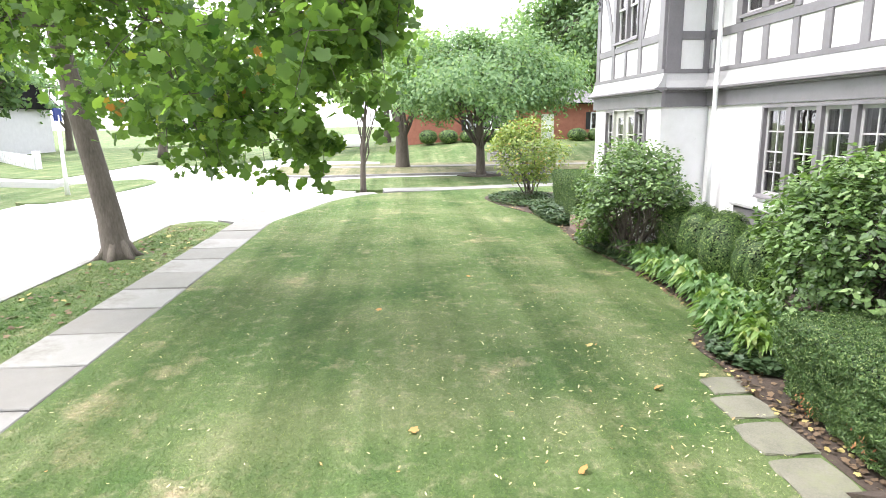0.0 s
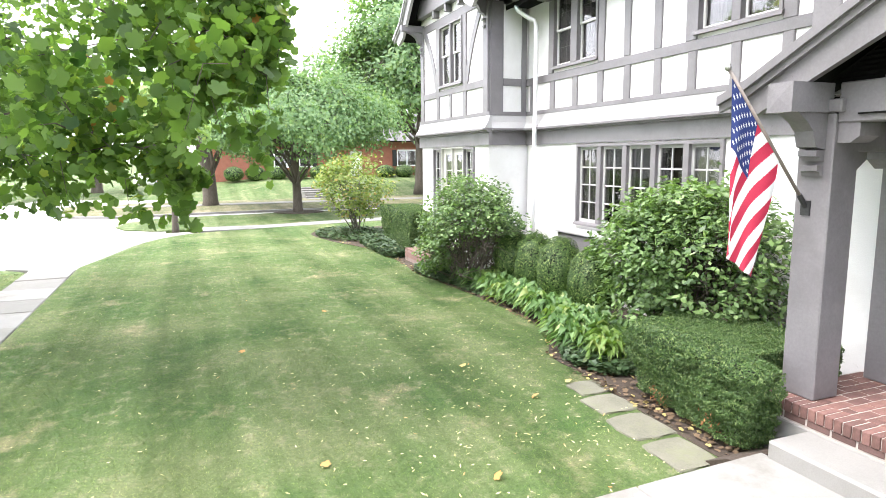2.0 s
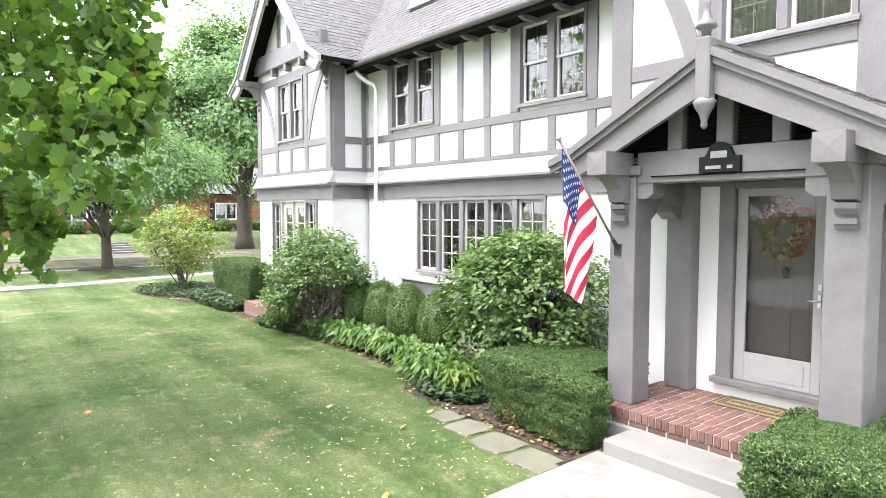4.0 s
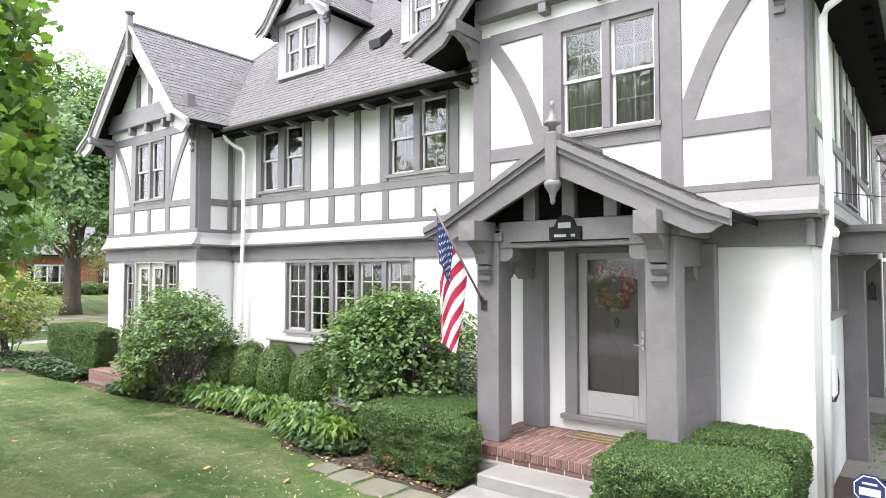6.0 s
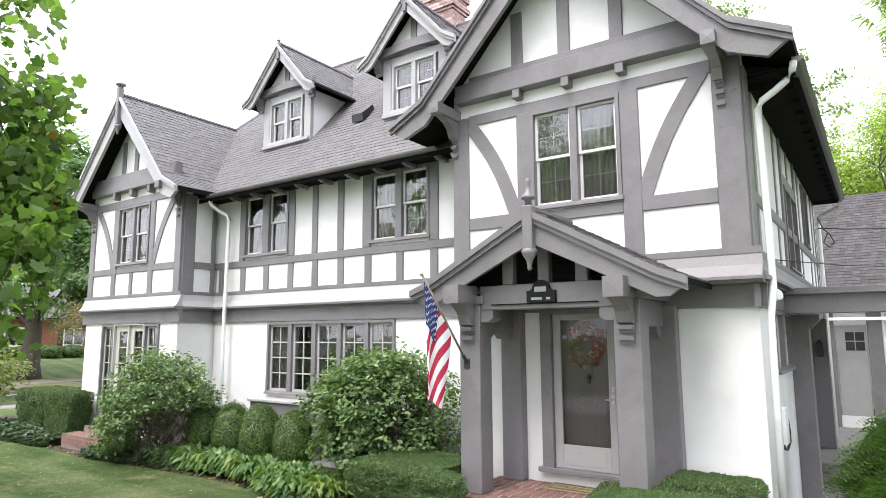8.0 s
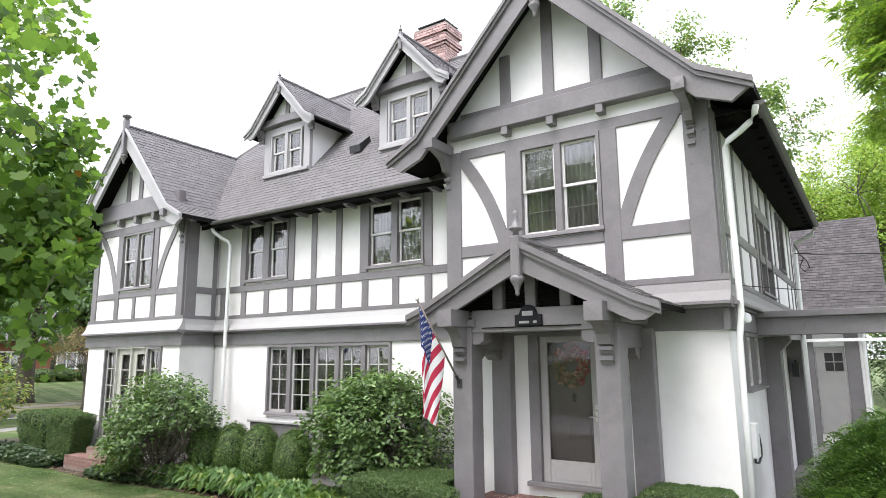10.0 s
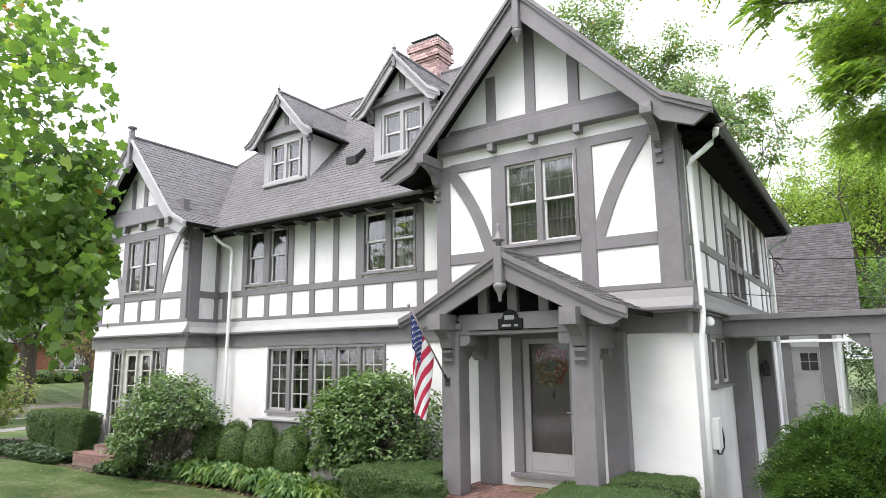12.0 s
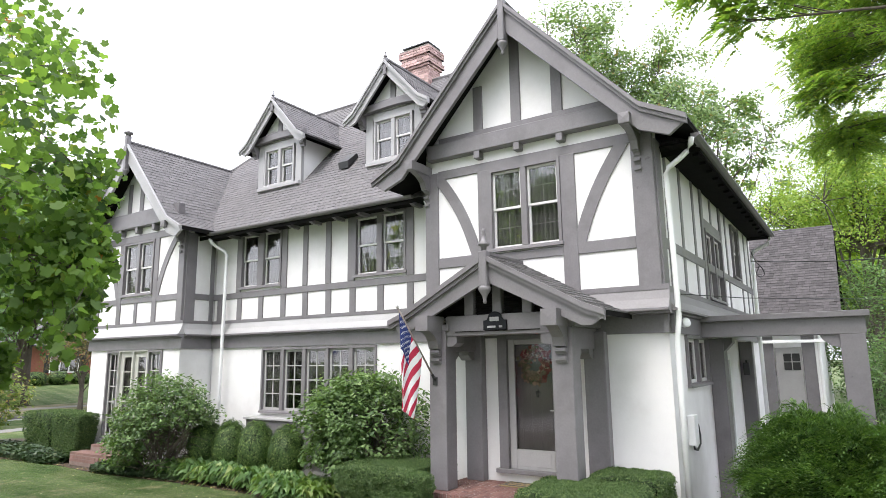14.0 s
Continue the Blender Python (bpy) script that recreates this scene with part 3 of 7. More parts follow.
def slope(o, e, u, span, corners, name="roof", parent=None, deck=0.09, cover=None):
    """One roof slope: deck and shingles."""
    bm = bmesh.new()
    slab(bm, corners, (0, 0, -1), deck)
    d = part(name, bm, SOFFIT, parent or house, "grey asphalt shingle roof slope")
    if parent is not None and parent.name == "porch":
        shingle_pieces(o, e, u, span, d)
        return d
    bm = bmesh.new()
    shingles(bm, o, e, u, span)
    tagged(part("shingles", bm, cover or SHINGLE, d), kind="stuff")
    return d


X0, X1, Y0, Y1, RY, RZ = -15.65, 0.55, 0.5, 8.9, 4.7, 10.04
RUN = RY - Y0
A, B, C, D, R0, R1 = (X0, Y0, EAVE), (X1, Y0, EAVE), (X1, Y1, EAVE), (X0, Y1, EAVE), (X0 + RUN, RY, RZ), (X1 - RUN, RY, RZ)
slope(A, (1, 0, 0), (0, RUN, RZ - EAVE), lambda f: (f * RUN, X1 - X0 - f * RUN), [A, B, R1, R0])
slope(C, (-1, 0, 0), (0, -RUN, RZ - EAVE), lambda f: (f * RUN, X1 - X0 - f * RUN), [C, D, R0, R1])
slope(D, (0, -1, 0), (RUN, 0, RZ - EAVE), lambda f: (f * RUN, Y1 - Y0 - f * RUN), [D, A, R0])
slope(B, (0, 1, 0), (-RUN, 0, RZ - EAVE), lambda f: (f * RUN, Y1 - Y0 - f * RUN), [B, C, R1])
bm = bmesh.new()
tube(bm, [R0, R1], 0.07, 6)
for a, b in ((R0, A), (R1, B), (R0, D), (R1, C)):
    tube(bm, [a, b], 0.055, 6)
part("ridge_cap", bm, SHINGLE, house)


def finial(x, y, z, s=1.0, up=True, parent=None):
    bm = bmesh.new()
    if up:
        lathe(bm, x, y, [(0.05 * s, z), (0.05 * s, z + 0.10 * s), (0.11 * s, z + 0.13 * s), (0.11 * s, z + 0.16 * s), (0.05 * s, z + 0.22 * s), (0.03 * s, z + 0.34 * s), (0.045 * s, z + 0.38 * s), (0.02 * s, z + 0.44 * s)])
    else:
        lathe(bm, x, y, [(0.015 * s, z - 0.30 * s), (0.035 * s, z - 0.27 * s), (0.03 * s, z - 0.23 * s), (0.05 * s, z - 0.16 * s), (0.10 * s, z - 0.08 * s), (0.11 * s, z - 0.03 * s), (0.08 * s, z)])
    return part("finial" if up else "pendant", bm, TIMBER, parent or house, smooth=True)


def gable_roof(xc, half, zt, zp, y0, y1, board=0.30, flare=0.22, drop=0.62, thick=0.07, parent=None, mat=None, deck=0.09, cheek=0.06):
    """A gable roof from its front edge y0 back to y1, with flared feet, rake boards and their trim."""
    mat = mat or TIMBER
    par = parent or house
    k = half * (1 - flare)
    zk = zt + half * flare * (zp - zt) / half * drop
    prof = [(half, zt), (k, zk), (0, zp)]
    for s in (-1, 1):
        for (xa, za), (xb, zb) in zip(prof, prof[1:]):
            a0, b0, b1, a1 = (xc + s * xa, y0, za), (xc + s * xb, y0, zb), (xc + s * xb, y1, zb), (xc + s * xa, y1, za)
            slope(a0, (0, 1, 0), (s * (xb - xa), 0, zb - za), lambda f: (0, y1 - y0), [a0, b0, b1, a1], "gable_roof_slope", par, deck)
        bd = board
        outer = [(xc + s * x, z - 0.06) for x, z in prof]
        inner = [(xc, zp - 0.06 - bd * 1.35), (xc + s * (k - 0.03), zk - 0.06 - bd), (xc + s * (half - 0.26 * bd / 0.38), zt - 0.06 - bd * 0.52), (xc + s * (half - 0.03), zt - 0.09)]
        bm = bmesh.new()
        prism(bm, outer + inner, y0 + 0.015, y0 + 0.015 + thick)
        part("rake_board", bm, mat, par)
        for lo, hi, out in ((0.0, 0.075, 0.075), (0.075, 0.135, 0.042)):
            bm = bmesh.new()
            o2 = [(xc + s * (x + (0.02 if i == 0 else 0)), z - lo) for i, (x, z) in enumerate(prof)]
            i2 = [(x, z - (hi - lo)) for x, z in o2[::-1]]
            prism(bm, o2 + i2, y0 + 0.015 - out, y0 + 0.02)
            part("rake_trim", bm, mat, par)
    bm = bmesh.new()
    tube(bm, [(xc, y0, zp + 0.02), (xc, y1, zp + 0.02)], 0.045, 6)
    part("ridge_cap", bm, SHINGLE, par)


gable_roof(GX, 2.68, 5.56, 8.13, -0.5, 4.2, board=0.33, drop=0.55)
# wing rake boards take the paler tone: sky glare put into colour
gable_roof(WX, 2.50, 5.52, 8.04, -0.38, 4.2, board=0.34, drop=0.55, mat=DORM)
for xc, y, z in ((GX, -0.52, 8.16), (WX, -0.40, 8.06)):
    bm = bmesh.new()
    box(bm, xc - 0.055, xc + 0.055, y - 0.05, y + 0.08, z - 0.74, z + 0.16)
    part("king_post", bm, TIMBER, house, bevel=0.012)
    finial(xc, y + 0.015, z - 0.74, 0.78, False)
    bm = bmesh.new()
    lathe(bm, xc, y + 0.02, [(0.06, z + 0.14), (0.06, z + 0.20), (0.11, z + 0.215), (0.115, z + 0.25), (0.05, z + 0.27), (0.02, z + 0.30)])
    part("finial", bm, TIMBER, house, smooth=True)


# ---- dormers, chimney, eaves ----
def bracket(x, y, ztop, w=0.2, reach=0.45, steps=3, parent=None, first=0.24, gap=0.13):
    """A purlin end with a pyramid nose on a stepped corbel, on a front at y."""
    bm = bmesh.new()
    a, b, n = x - w / 2, x + w / 2, y - reach
    box(bm, a, b, n, y + 0.02, ztop - w, ztop)
    f = [bm.verts.new(c) for c in ((a, n, ztop - w), (b, n, ztop - w), (b, n, ztop), (a, n, ztop))]
    tip = bm.verts.new((x, n - 0.008, ztop - w / 2))
    for i in range(4):
        bm.faces.new([f[i], f[(i + 1) % 4], tip])
    bmesh.ops.remove_doubles(bm, verts=bm.verts, dist=1e-4)
    top = part("bracket", bm, TIMBER, parent or house)
    bm = bmesh.new()
    q = [(n + 0.10, ztop - w), (y, ztop - w), (y, ztop - w - 0.28), (y - reach * 0.25, ztop - w - 0.26), (y - reach * 0.34, ztop - w - 0.14), (y - reach * 0.5, ztop - w - 0.07)]
    prism(bm, q, a + 0.025, b - 0.025, "x")
    part("knee", bm, TIMBER, top)
    for i in range(steps):
        z = ztop - w - first - i * gap
        d = 0.11 - 0.02 * i
        bm = bmesh.new()
        prism(bm, [(y - d, z), (y + 0.01, z), (y + 0.01, z - 0.085), (y - d * 0.45, z - 0.085), (y - d * 0.6, z - 0.05), (y - d, z - 0.045)], a + 0.03, b - 0.03, "x")
        part("corbel", bm, TIMBER, top)
    return top


for x in (-3.92, -0.21):
    bracket(x, 0.0, 5.74, 0.155, 0.60, 3)
for x in (-14.93, -11.27):
    bracket(x, 0.13, 5.70, 0.15, 0.58, 3)


def dormer(xc, zb):
    """A gabled dormer with a pair of sashes."""
    y, w = 1.6, 0.78
    bm = bmesh.new()
    box(bm, xc - w, xc - w + 0.2, y, y + 0.1, zb, 7.92)
    d = part("dormer", bm, DORM, house, "gabled dormer with grey trim and white cheeks")
    boxpart("dormer_post", d, DORM, xc + w - 0.2, xc + w, y, y + 0.1, zb, 7.92)
    boxpart("dormer_head", d, DORM, xc - w + 0.2, xc + w - 0.2, y + 0.003, y + 0.1, 7.76, 7.92)
    boxpart("dormer_apron", d, DORM, xc - w + 0.2, xc + w - 0.2, y + 0.003, y + 0.1, zb, 6.76)
    boxpart("dormer_sill", d, DORM, xc - w + 0.02, xc + w - 0.02, y - 0.06, y, 6.68, 6.76)
    for s in (-1, 1):
        a, b = sorted((xc + s * w, xc + s * (w - 0.12)))
        bm = bmesh.new()
        prism(bm, [(y + 0.1, zb - 0.1), (y + 0.1, 7.85), (3.0, 7.85)], a, b, "x")
        part("cheek", bm, STUCCO, d)
    # added near-black sheet in place of the unlit loft
    boxpart("dormer_blackout", d, DARK, xc - w + 0.12, xc + w - 0.12, y + 0.5, y + 0.55, zb + 0.4, 7.85, bevel=0)
    window(pose(xc - 0.54, y + 0.02, 6.79), 1.08, 0.97, 2, 2, 2, parent=house, casing=DORM, curtain=(0, 1), post=0.1)
    bm = bmesh.new()
    prism(bm, [(xc - 0.8, 7.95), (xc + 0.8, 7.95), (xc, 8.78)], y + 0.01, y + 0.1)
    part("gablet", bm, STUCCO, d)
    bm = bmesh.new()
    n = 10
    lo = [(xc - 0.92 + 1.84 * i / n, 7.90 + 0.06 * math.sin(math.pi * i / n)) for i in range(n + 1)]
    prism(bm, lo + [(x, z + 0.17) for x, z in lo[::-1]], y - 0.12, y + 0.02)
    part("tie_beam", bm, TIMBER, d)
    boxpart("gablet_stud", d, TIMBER, xc - 0.07, xc + 0.07, y - 0.02, y + 0.03, 8.08, 8.70)
    for s in (-1, 1):
        x = xc + s * 0.86
        bm = bmesh.new()
        prism(bm, [(y - 0.22, 7.92), (y, 7.92), (y, 7.60), (y - 0.06, 7.60), (y - 0.06, 7.66), (y - 0.10, 7.68), (y - 0.10, 7.74), (y - 0.16, 7.80)], x - 0.07, x + 0.07, "x")
        part("corbel", bm, TIMBER, d)
    # dormer rakes likewise carry the sky glare in their paler tone
    gable_roof(xc, 1.16, 7.80, 8.98, 1.3, 3.9, board=0.20, thick=0.05, deck=0.06, mat=DORM)
    bm = bmesh.new()
    box(bm, xc - 0.045, xc + 0.045, 1.27, 1.35, 8.62, 9.02)
    part("king_post", bm, TIMBER, house, bevel=0.01)
    finial(xc, 1.31, 9.0, 0.42)


dormer(-9.62, 6.66)
dormer(-5.97, 6.60)

# the chimney: corbelled brickwork
chimney = boxpart("chimney", house, MORTAR, -7.84, -6.99, 4.48, 5.06, 8.6, 10.96, bevel=0, label="red brick chimney with a corbelled top")
bm = bmesh.new()
rnd = random.Random(5)
z, row = 8.9, 0
while z < 10.98:
    out = 0.10 if 10.50 < z < 10.62 or z > 10.78 else (0.05 if 10.4 < z < 10.78 else 0.012)
    x0, x1, y0, y1 = -7.84 - out, -6.99 + out, 4.48 - out, 5.06 + out
    for wall in range(4):
        a0, a1 = (x0, x1) if wall % 2 == 0 else (y0, y1)
        s = a0 - (0.105 if row % 2 else 0)
        while s < a1:
            p, q = max(s, a0), min(s + 0.2, a1)
            s += 0.21
            if q - p < 0.03:
                continue
            j = rnd.uniform(-0.003, 0.003)
            if wall == 0:
                box(bm, p, q, y0 + j, 4.49, z, z + 0.058)
            elif wall == 2:
                box(bm, p, q, 5.05, y1 + j, z, z + 0.058)
            elif wall == 1:
                box(bm, -7.0, x1 + j, p, q, z, z + 0.058)
            else:
                box(bm, x0 + j, -7.83, p, q, z, z + 0.058)
    z += 0.07
    row += 1
tagged(part("brickwork", bm, BRICK_I, chimney), kind="stuff")
boxpart("cap", chimney, CONCRETE_OLD, -7.92, -6.91, 4.40, 5.14, 10.99, 11.04)
bm = bmesh.new()
for x in (-7.75, -7.08):
    box(bm, x - 0.02, x + 0.02, 4.6, 4.64, 11.04, 11.12)
box(bm, -7.86, -6.97, 4.45, 5.09, 11.12, 11.15)
part("hood", bm, BLACK, chimney, "dark metal chimney hood")
# roof vent
bm = bmesh.new()
prism(bm, [(1.75, 6.86), (2.10, 7.20), (2.05, 7.30), (1.72, 7.02)], -7.72, -7.42, "x")
part("roof_vent", bm, BLACK, house)

# gutters, rafter tails, downspouts
def gutter(x0, x1, y, z):
    bm = bmesh.new()
    prism(bm, [(y - 0.12, z + 0.03), (y - 0.11, z), (y - 0.07, z - 0.03), (y, z - 0.03), (y, z + 0.02)], x0, x1, "x")
    part("gutter", bm, TIMBER, house)


gutter(-10.75, -4.62, 0.52, EAVE + 0.02)
bm = bmesh.new()
prism(bm, [(0.53, EAVE + 0.03), (0.64, EAVE + 0.03), (0.65, EAVE), (0.60, EAVE - 0.035), (0.53, EAVE - 0.035)], 0.0, 9.0, "y")
part("gutter", bm, TIMBER, house)
bm = bmesh.new()
box(bm, -0.02, 0.02, 0.03, 0.12, 0.02, 0.06)
tail = meshed("rafter_tail", bm, SOFFIT)
# boards under the eaves, their shade put into the near-black colour
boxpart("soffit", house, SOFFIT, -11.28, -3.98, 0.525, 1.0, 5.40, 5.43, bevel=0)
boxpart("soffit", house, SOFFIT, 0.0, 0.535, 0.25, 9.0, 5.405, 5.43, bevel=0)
for i in range(17):
    o = new("rafter_tail", tail)
    o.parent = house
    o.matrix_basis = pose(0.50, 0.3 + i * 0.52, EAVE - 0.08, 0, 0, 90)


bm = bmesh.new()
prism(bm, [(0.60, 0.0), (0.95, 0.0), (0.95, -0.07), (0.70, -0.07), (0.60, -0.03)], -0.04, 0.04, "x")
front_tail = meshed("rafter_tail", bm, TIMBER)
for i in range(10):
    o = new("rafter_tail", front_tail)
    o.parent = house
    o.matrix_basis = pose(-10.2 + i * 0.68, 0, 5.398)


def downspout(pts, r=0.05):
    bm = bmesh.new()
    tube(bm, pts, r, 8)
    return part("downspout", bm, WHITE, house, "white painted downspout", smooth=True)


downspout([(-10.78, 0.52, 5.36), (-10.77, 0.56, 5.26), (-10.66, 0.68, 5.14), (-10.54, 0.79, 5.05), (-10.50, 0.82, 4.95), (-10.51, 0.82, 3.5), (-10.53, 0.82, 2.0), (-10.55, 0.84, 0.1)], 0.042)
downspout([(-4.35, 0.52, 5.34), (-4.34, 0.6, 5.24), (-4.28, 0.82, 5.08), (-4.25, 0.92, 4.98), (-4.25, 0.92, 3.6)], 0.05)
downspout([(0.55, -0.04, 5.38), (0.53, -0.04, 5.28), (0.47, -0.03, 5.19), (0.36, -0.01, 5.11), (0.20, 0.02, 5.02), (0.155, 0.05, 4.94), (0.15, 0.07, 4.80), (0.165, 0.09, 3.6), (0.165, 0.10, 2.9), (0.12, 0.12, 2.6), (0.11, 0.14, 2.0), (0.10, 0.16, 0.1)], 0.039)
downspout([(0.56, 8.8, 5.34), (0.5, 8.8, 5.2), (0.14, 8.8, 5.02), (0.10, 8.8, 4.8), (0.10, 8.8, 0.1)], 0.05)

# ---- the porch ----
porch = thing("porch", "grey timber gabled porch with a brick landing, against the white house", "porch")
PX, PF = -2.15, -0.90  # its middle, and the front of its posts
LZ = 0.50


def pbox(name, mat, *c, bevel=0.01, label=""):
    return boxpart(name, porch, mat, *c, bevel=bevel, label=label)


for a, b, c, d in ((-3.31, -3.01, -3.235, -2.93), (-1.30, -1.00, -1.20, -0.88)):
    pbox("post", TIMBER, a, b, PF, PF + 0.29, LZ, 2.80)
    pbox("pilaster", TIMBER, c, d, 0.02, 0.18, LZ, 2.75)
    pbox("side_beam", TIMBER, a + 0.02, b - 0.02, PF + 0.29, 0.18, 2.50, 2.80)
    pbox("side_plate", TIMBER, a - 0.06, b + 0.06, PF - 0.03, 0.1, 2.80, 2.90)
    for s in (0, 1):
        y = PF + 0.29 if s == 0 else 0.02
        f = 1 if s == 0 else -1
        bm = bmesh.new()
        prism(bm, [(y, 2.50), (y + f * 0.17, 2.50), (y + f * 0.17, 2.44), (y + f * 0.06, 2.36), (y, 2.36)], a + 0.05, b - 0.05, "x")
        part("knee_block", bm, TIMBER, porch)
pbox("beam", TIMBER, -3.01, -1.30, PF + 0.02, PF + 0.28, 2.72, 3.02)
# thin near-black strip painted in for the shadow under the beam's lip
pbox("beam_shadow_strip", SOFFIT, -2.84, -1.46, PF - 0.006, PF + 0.02, 2.775, 2.787, bevel=0.002)
for a, b in ((-3.01, -2.84), (-1.47, -1.30)):
    bm = bmesh.new()
    x, s = (a, 1) if a < PX else (b, -1)
    prism(bm, [(x, 2.72), (x + s * 0.17, 2.72), (x + s * 0.17, 2.62), (x + s * 0.10, 2.57), (x, 2.57)], PF + 0.04, PF + 0.26)
    part("knee_block", bm, TIMBER, porch)
# gable frame over the beam
for x, h in ((-2.63, 3.50), (-2.15, 3.70), (-1.67, 3.50)):
    pbox("stud", TIMBER, x - 0.075, x + 0.075, PF + 0.05, PF + 0.17, 3.02, h)
# near-black panel and slats: the openings' shade is put into their colour
bm = bmesh.new()
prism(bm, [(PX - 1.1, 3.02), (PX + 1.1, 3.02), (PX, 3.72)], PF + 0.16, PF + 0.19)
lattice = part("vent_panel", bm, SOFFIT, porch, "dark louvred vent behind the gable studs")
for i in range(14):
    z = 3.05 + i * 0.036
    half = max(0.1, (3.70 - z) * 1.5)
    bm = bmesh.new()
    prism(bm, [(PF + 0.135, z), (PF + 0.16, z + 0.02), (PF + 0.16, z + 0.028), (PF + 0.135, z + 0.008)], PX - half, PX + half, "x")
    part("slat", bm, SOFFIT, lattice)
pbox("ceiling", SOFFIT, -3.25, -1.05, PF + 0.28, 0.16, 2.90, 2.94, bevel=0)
for x in (-3.16, -1.14):
    bracket(x, PF, 3.02, 0.22, 0.42, 3, porch, 0.17, 0.115)
gable_roof(PX, 1.70, 2.98, 3.85, -1.17, 0.0, board=0.24, flare=0.16, drop=0.80, thick=0.06, parent=porch, deck=0.07)
pbox("king_post", TIMBER, PX - 0.065, PX + 0.065, -1.25, -1.12, 3.38, 3.90, bevel=0.014)
finial(PX, -1.185, 3.88, 0.8, True, porch)
finial(PX, -1.185, 3.40, 0.85, False, porch)

# the brick landing
pbox("plinth", CONCRETE, -3.36, -0.86, -1.055, 0.17, -0.1, 0.325, bevel=0.01)
landing = pbox("landing", MORTAR, -3.36, -0.88, -1.043, 0.17, 0.325, LZ - 0.006, bevel=0, label="red brick porch landing with pale joints")


def brick_mesh(l, w, h):
    bm = bmesh.new()
    box(bm, -l / 2, l / 2, -w / 2, w / 2, -h / 2, h / 2)
    return meshed("brick", bm, BRICK, bevel=0.004)


FIELD, ROWLOCK, HALF = brick_mesh(0.092, 0.198, 0.06), brick_mesh(0.060, 0.205, 0.098), brick_mesh(0.092, 0.092, 0.06)
DULL_BRICK = material("dull_brick", (0.085, 0.050, 0.045), (0.15, 0.085, 0.075), 0.9, 8, 90, 0.5, vary=0.2)
bm = bmesh.new()
box(bm, -0.095, 0.095, -0.05, 0.05, -0.027, 0.027)
STRETCH = meshed("brick", bm, DULL_BRICK, bevel=0.004)
rnd = random.Random(8)


def lay(mesh, x, y, z, parent):
    o = new("brick", mesh)
    o.parent = parent
    o.matrix_basis = pose(x, y, z + rnd.uniform(-0.003, 0.002), rnd.uniform(-0.8, 0.8), rnd.uniform(-0.8, 0.8), rnd.uniform(-0.9, 0.9))


for i in range(23):
    x = -3.30 + i * 0.106
    for r in range(6):
        y = -0.755 + r * 0.212 - (0.106 if i % 2 else 0)
        if -0.80 < y < 0.10:
            lay(FIELD, x, y, LZ - 0.03, landing)
    if i % 2:
        lay(HALF, x, -0.803, LZ - 0.03, landing)
        lay(HALF, x, 0.135, LZ - 0.03, landing)
for i in range(34):
    lay(ROWLOCK, -3.325 + i * 0.072, -0.956, LZ - 0.049, landing)
for k in range(1):
    for i in range(12):
        lay(STRETCH, -3.25 + i * 0.207 + 0.05 * k, -0.998, LZ - 0.13 - 0.063 * k, landing)
step = pbox("step", CONCRETE, -2.92, -1.45, -1.48, -1.05, -0.1, 0.32, bevel=0.02, label="pale cast concrete step")

# the door
door = thing("front_door", "grey planked door behind a pale storm door, with a leaf wreath", "door")
dk = material("dark_door_paint", (0.092, 0.082, 0.082), (0.118, 0.106, 0.106), 0.4, 3, 40, 0.15)
for a, b in ((-2.69, -2.53), (-1.67, -1.51)):
    boxpart("jamb", door, TIMBER, a, b, 0.12, 0.34, 0.68, 2.75)
boxpart("head", door, TIMBER, -2.53, -1.67, 0.12, 0.34, 2.68, 2.75)
boxpart("threshold", door, TIMBER, -2.74, -1.46, 0.08, 0.30, 0.64, 0.70)
for a, b, z0, z1 in ((-2.53, -2.42, 0.70, 2.68), (-1.78, -1.67, 0.70, 2.68), (-2.42, -1.78, 2.60, 2.68), (-2.42, -1.78, 0.70, 1.0)):
    boxpart("storm_frame", door, STORM, a, b, 0.185, 0.222, z0, z1, label="pale grey storm door frame")
boxpart("kick_panel", door, STORM, -2.36, -1.84, 0.178, 0.186, 0.75, 0.95)
bm = bmesh.new()
box(bm, -2.42, -1.78, 0.20, 0.205, 0.99, 2.60)
p = part("pane", bm, GLASS_DOOR, door)
p.visible_shadow = False
leafd = boxpart("door_leaf", door, dk, -2.53, -1.67, 0.285, 0.33, 0.70, 2.68, label="dark grey planked door")
for i in range(5):
    boxpart("plank", leafd, dk, -2.515 + i * 0.168, -2.515 + i * 0.168 + 0.165, 0.280, 0.285, 0.72, 2.66, bevel=0.002)
bm = bmesh.new()
lathe(bm, 0, 0, [(0.03, -0.02), (0.035, 0.0), (0.028, 0.02)], 10)
kn = part("knocker", bm, BLACK, door, "small iron door knocker")
kn.matrix_basis = pose(-2.07, 0.262, 1.86, 90, 0, 0)
boxpart("knocker_plate", door, BLACK, -2.095, -2.045, 0.262, 0.272, 1.78, 1.90, bevel=0.004)
boxpart("lock_plate", door, METAL, -1.735, -1.70, 0.170, 0.185, 1.70, 1.76, bevel=0.003)
bm = bmesh.new()
tube(bm, [(-1.72, 0.17, 1.60), (-1.72, 0.13, 1.60), (-1.74, 0.125, 1.60), (-1.81, 0.125, 1.60)], 0.011, 8)
part("handle", bm, METAL, door, "steel lever handle", smooth=True)
boxpart("handle_plate", door, METAL, -1.738, -1.702, 0.170, 0.185, 1.54, 1.67, bevel=0.004)

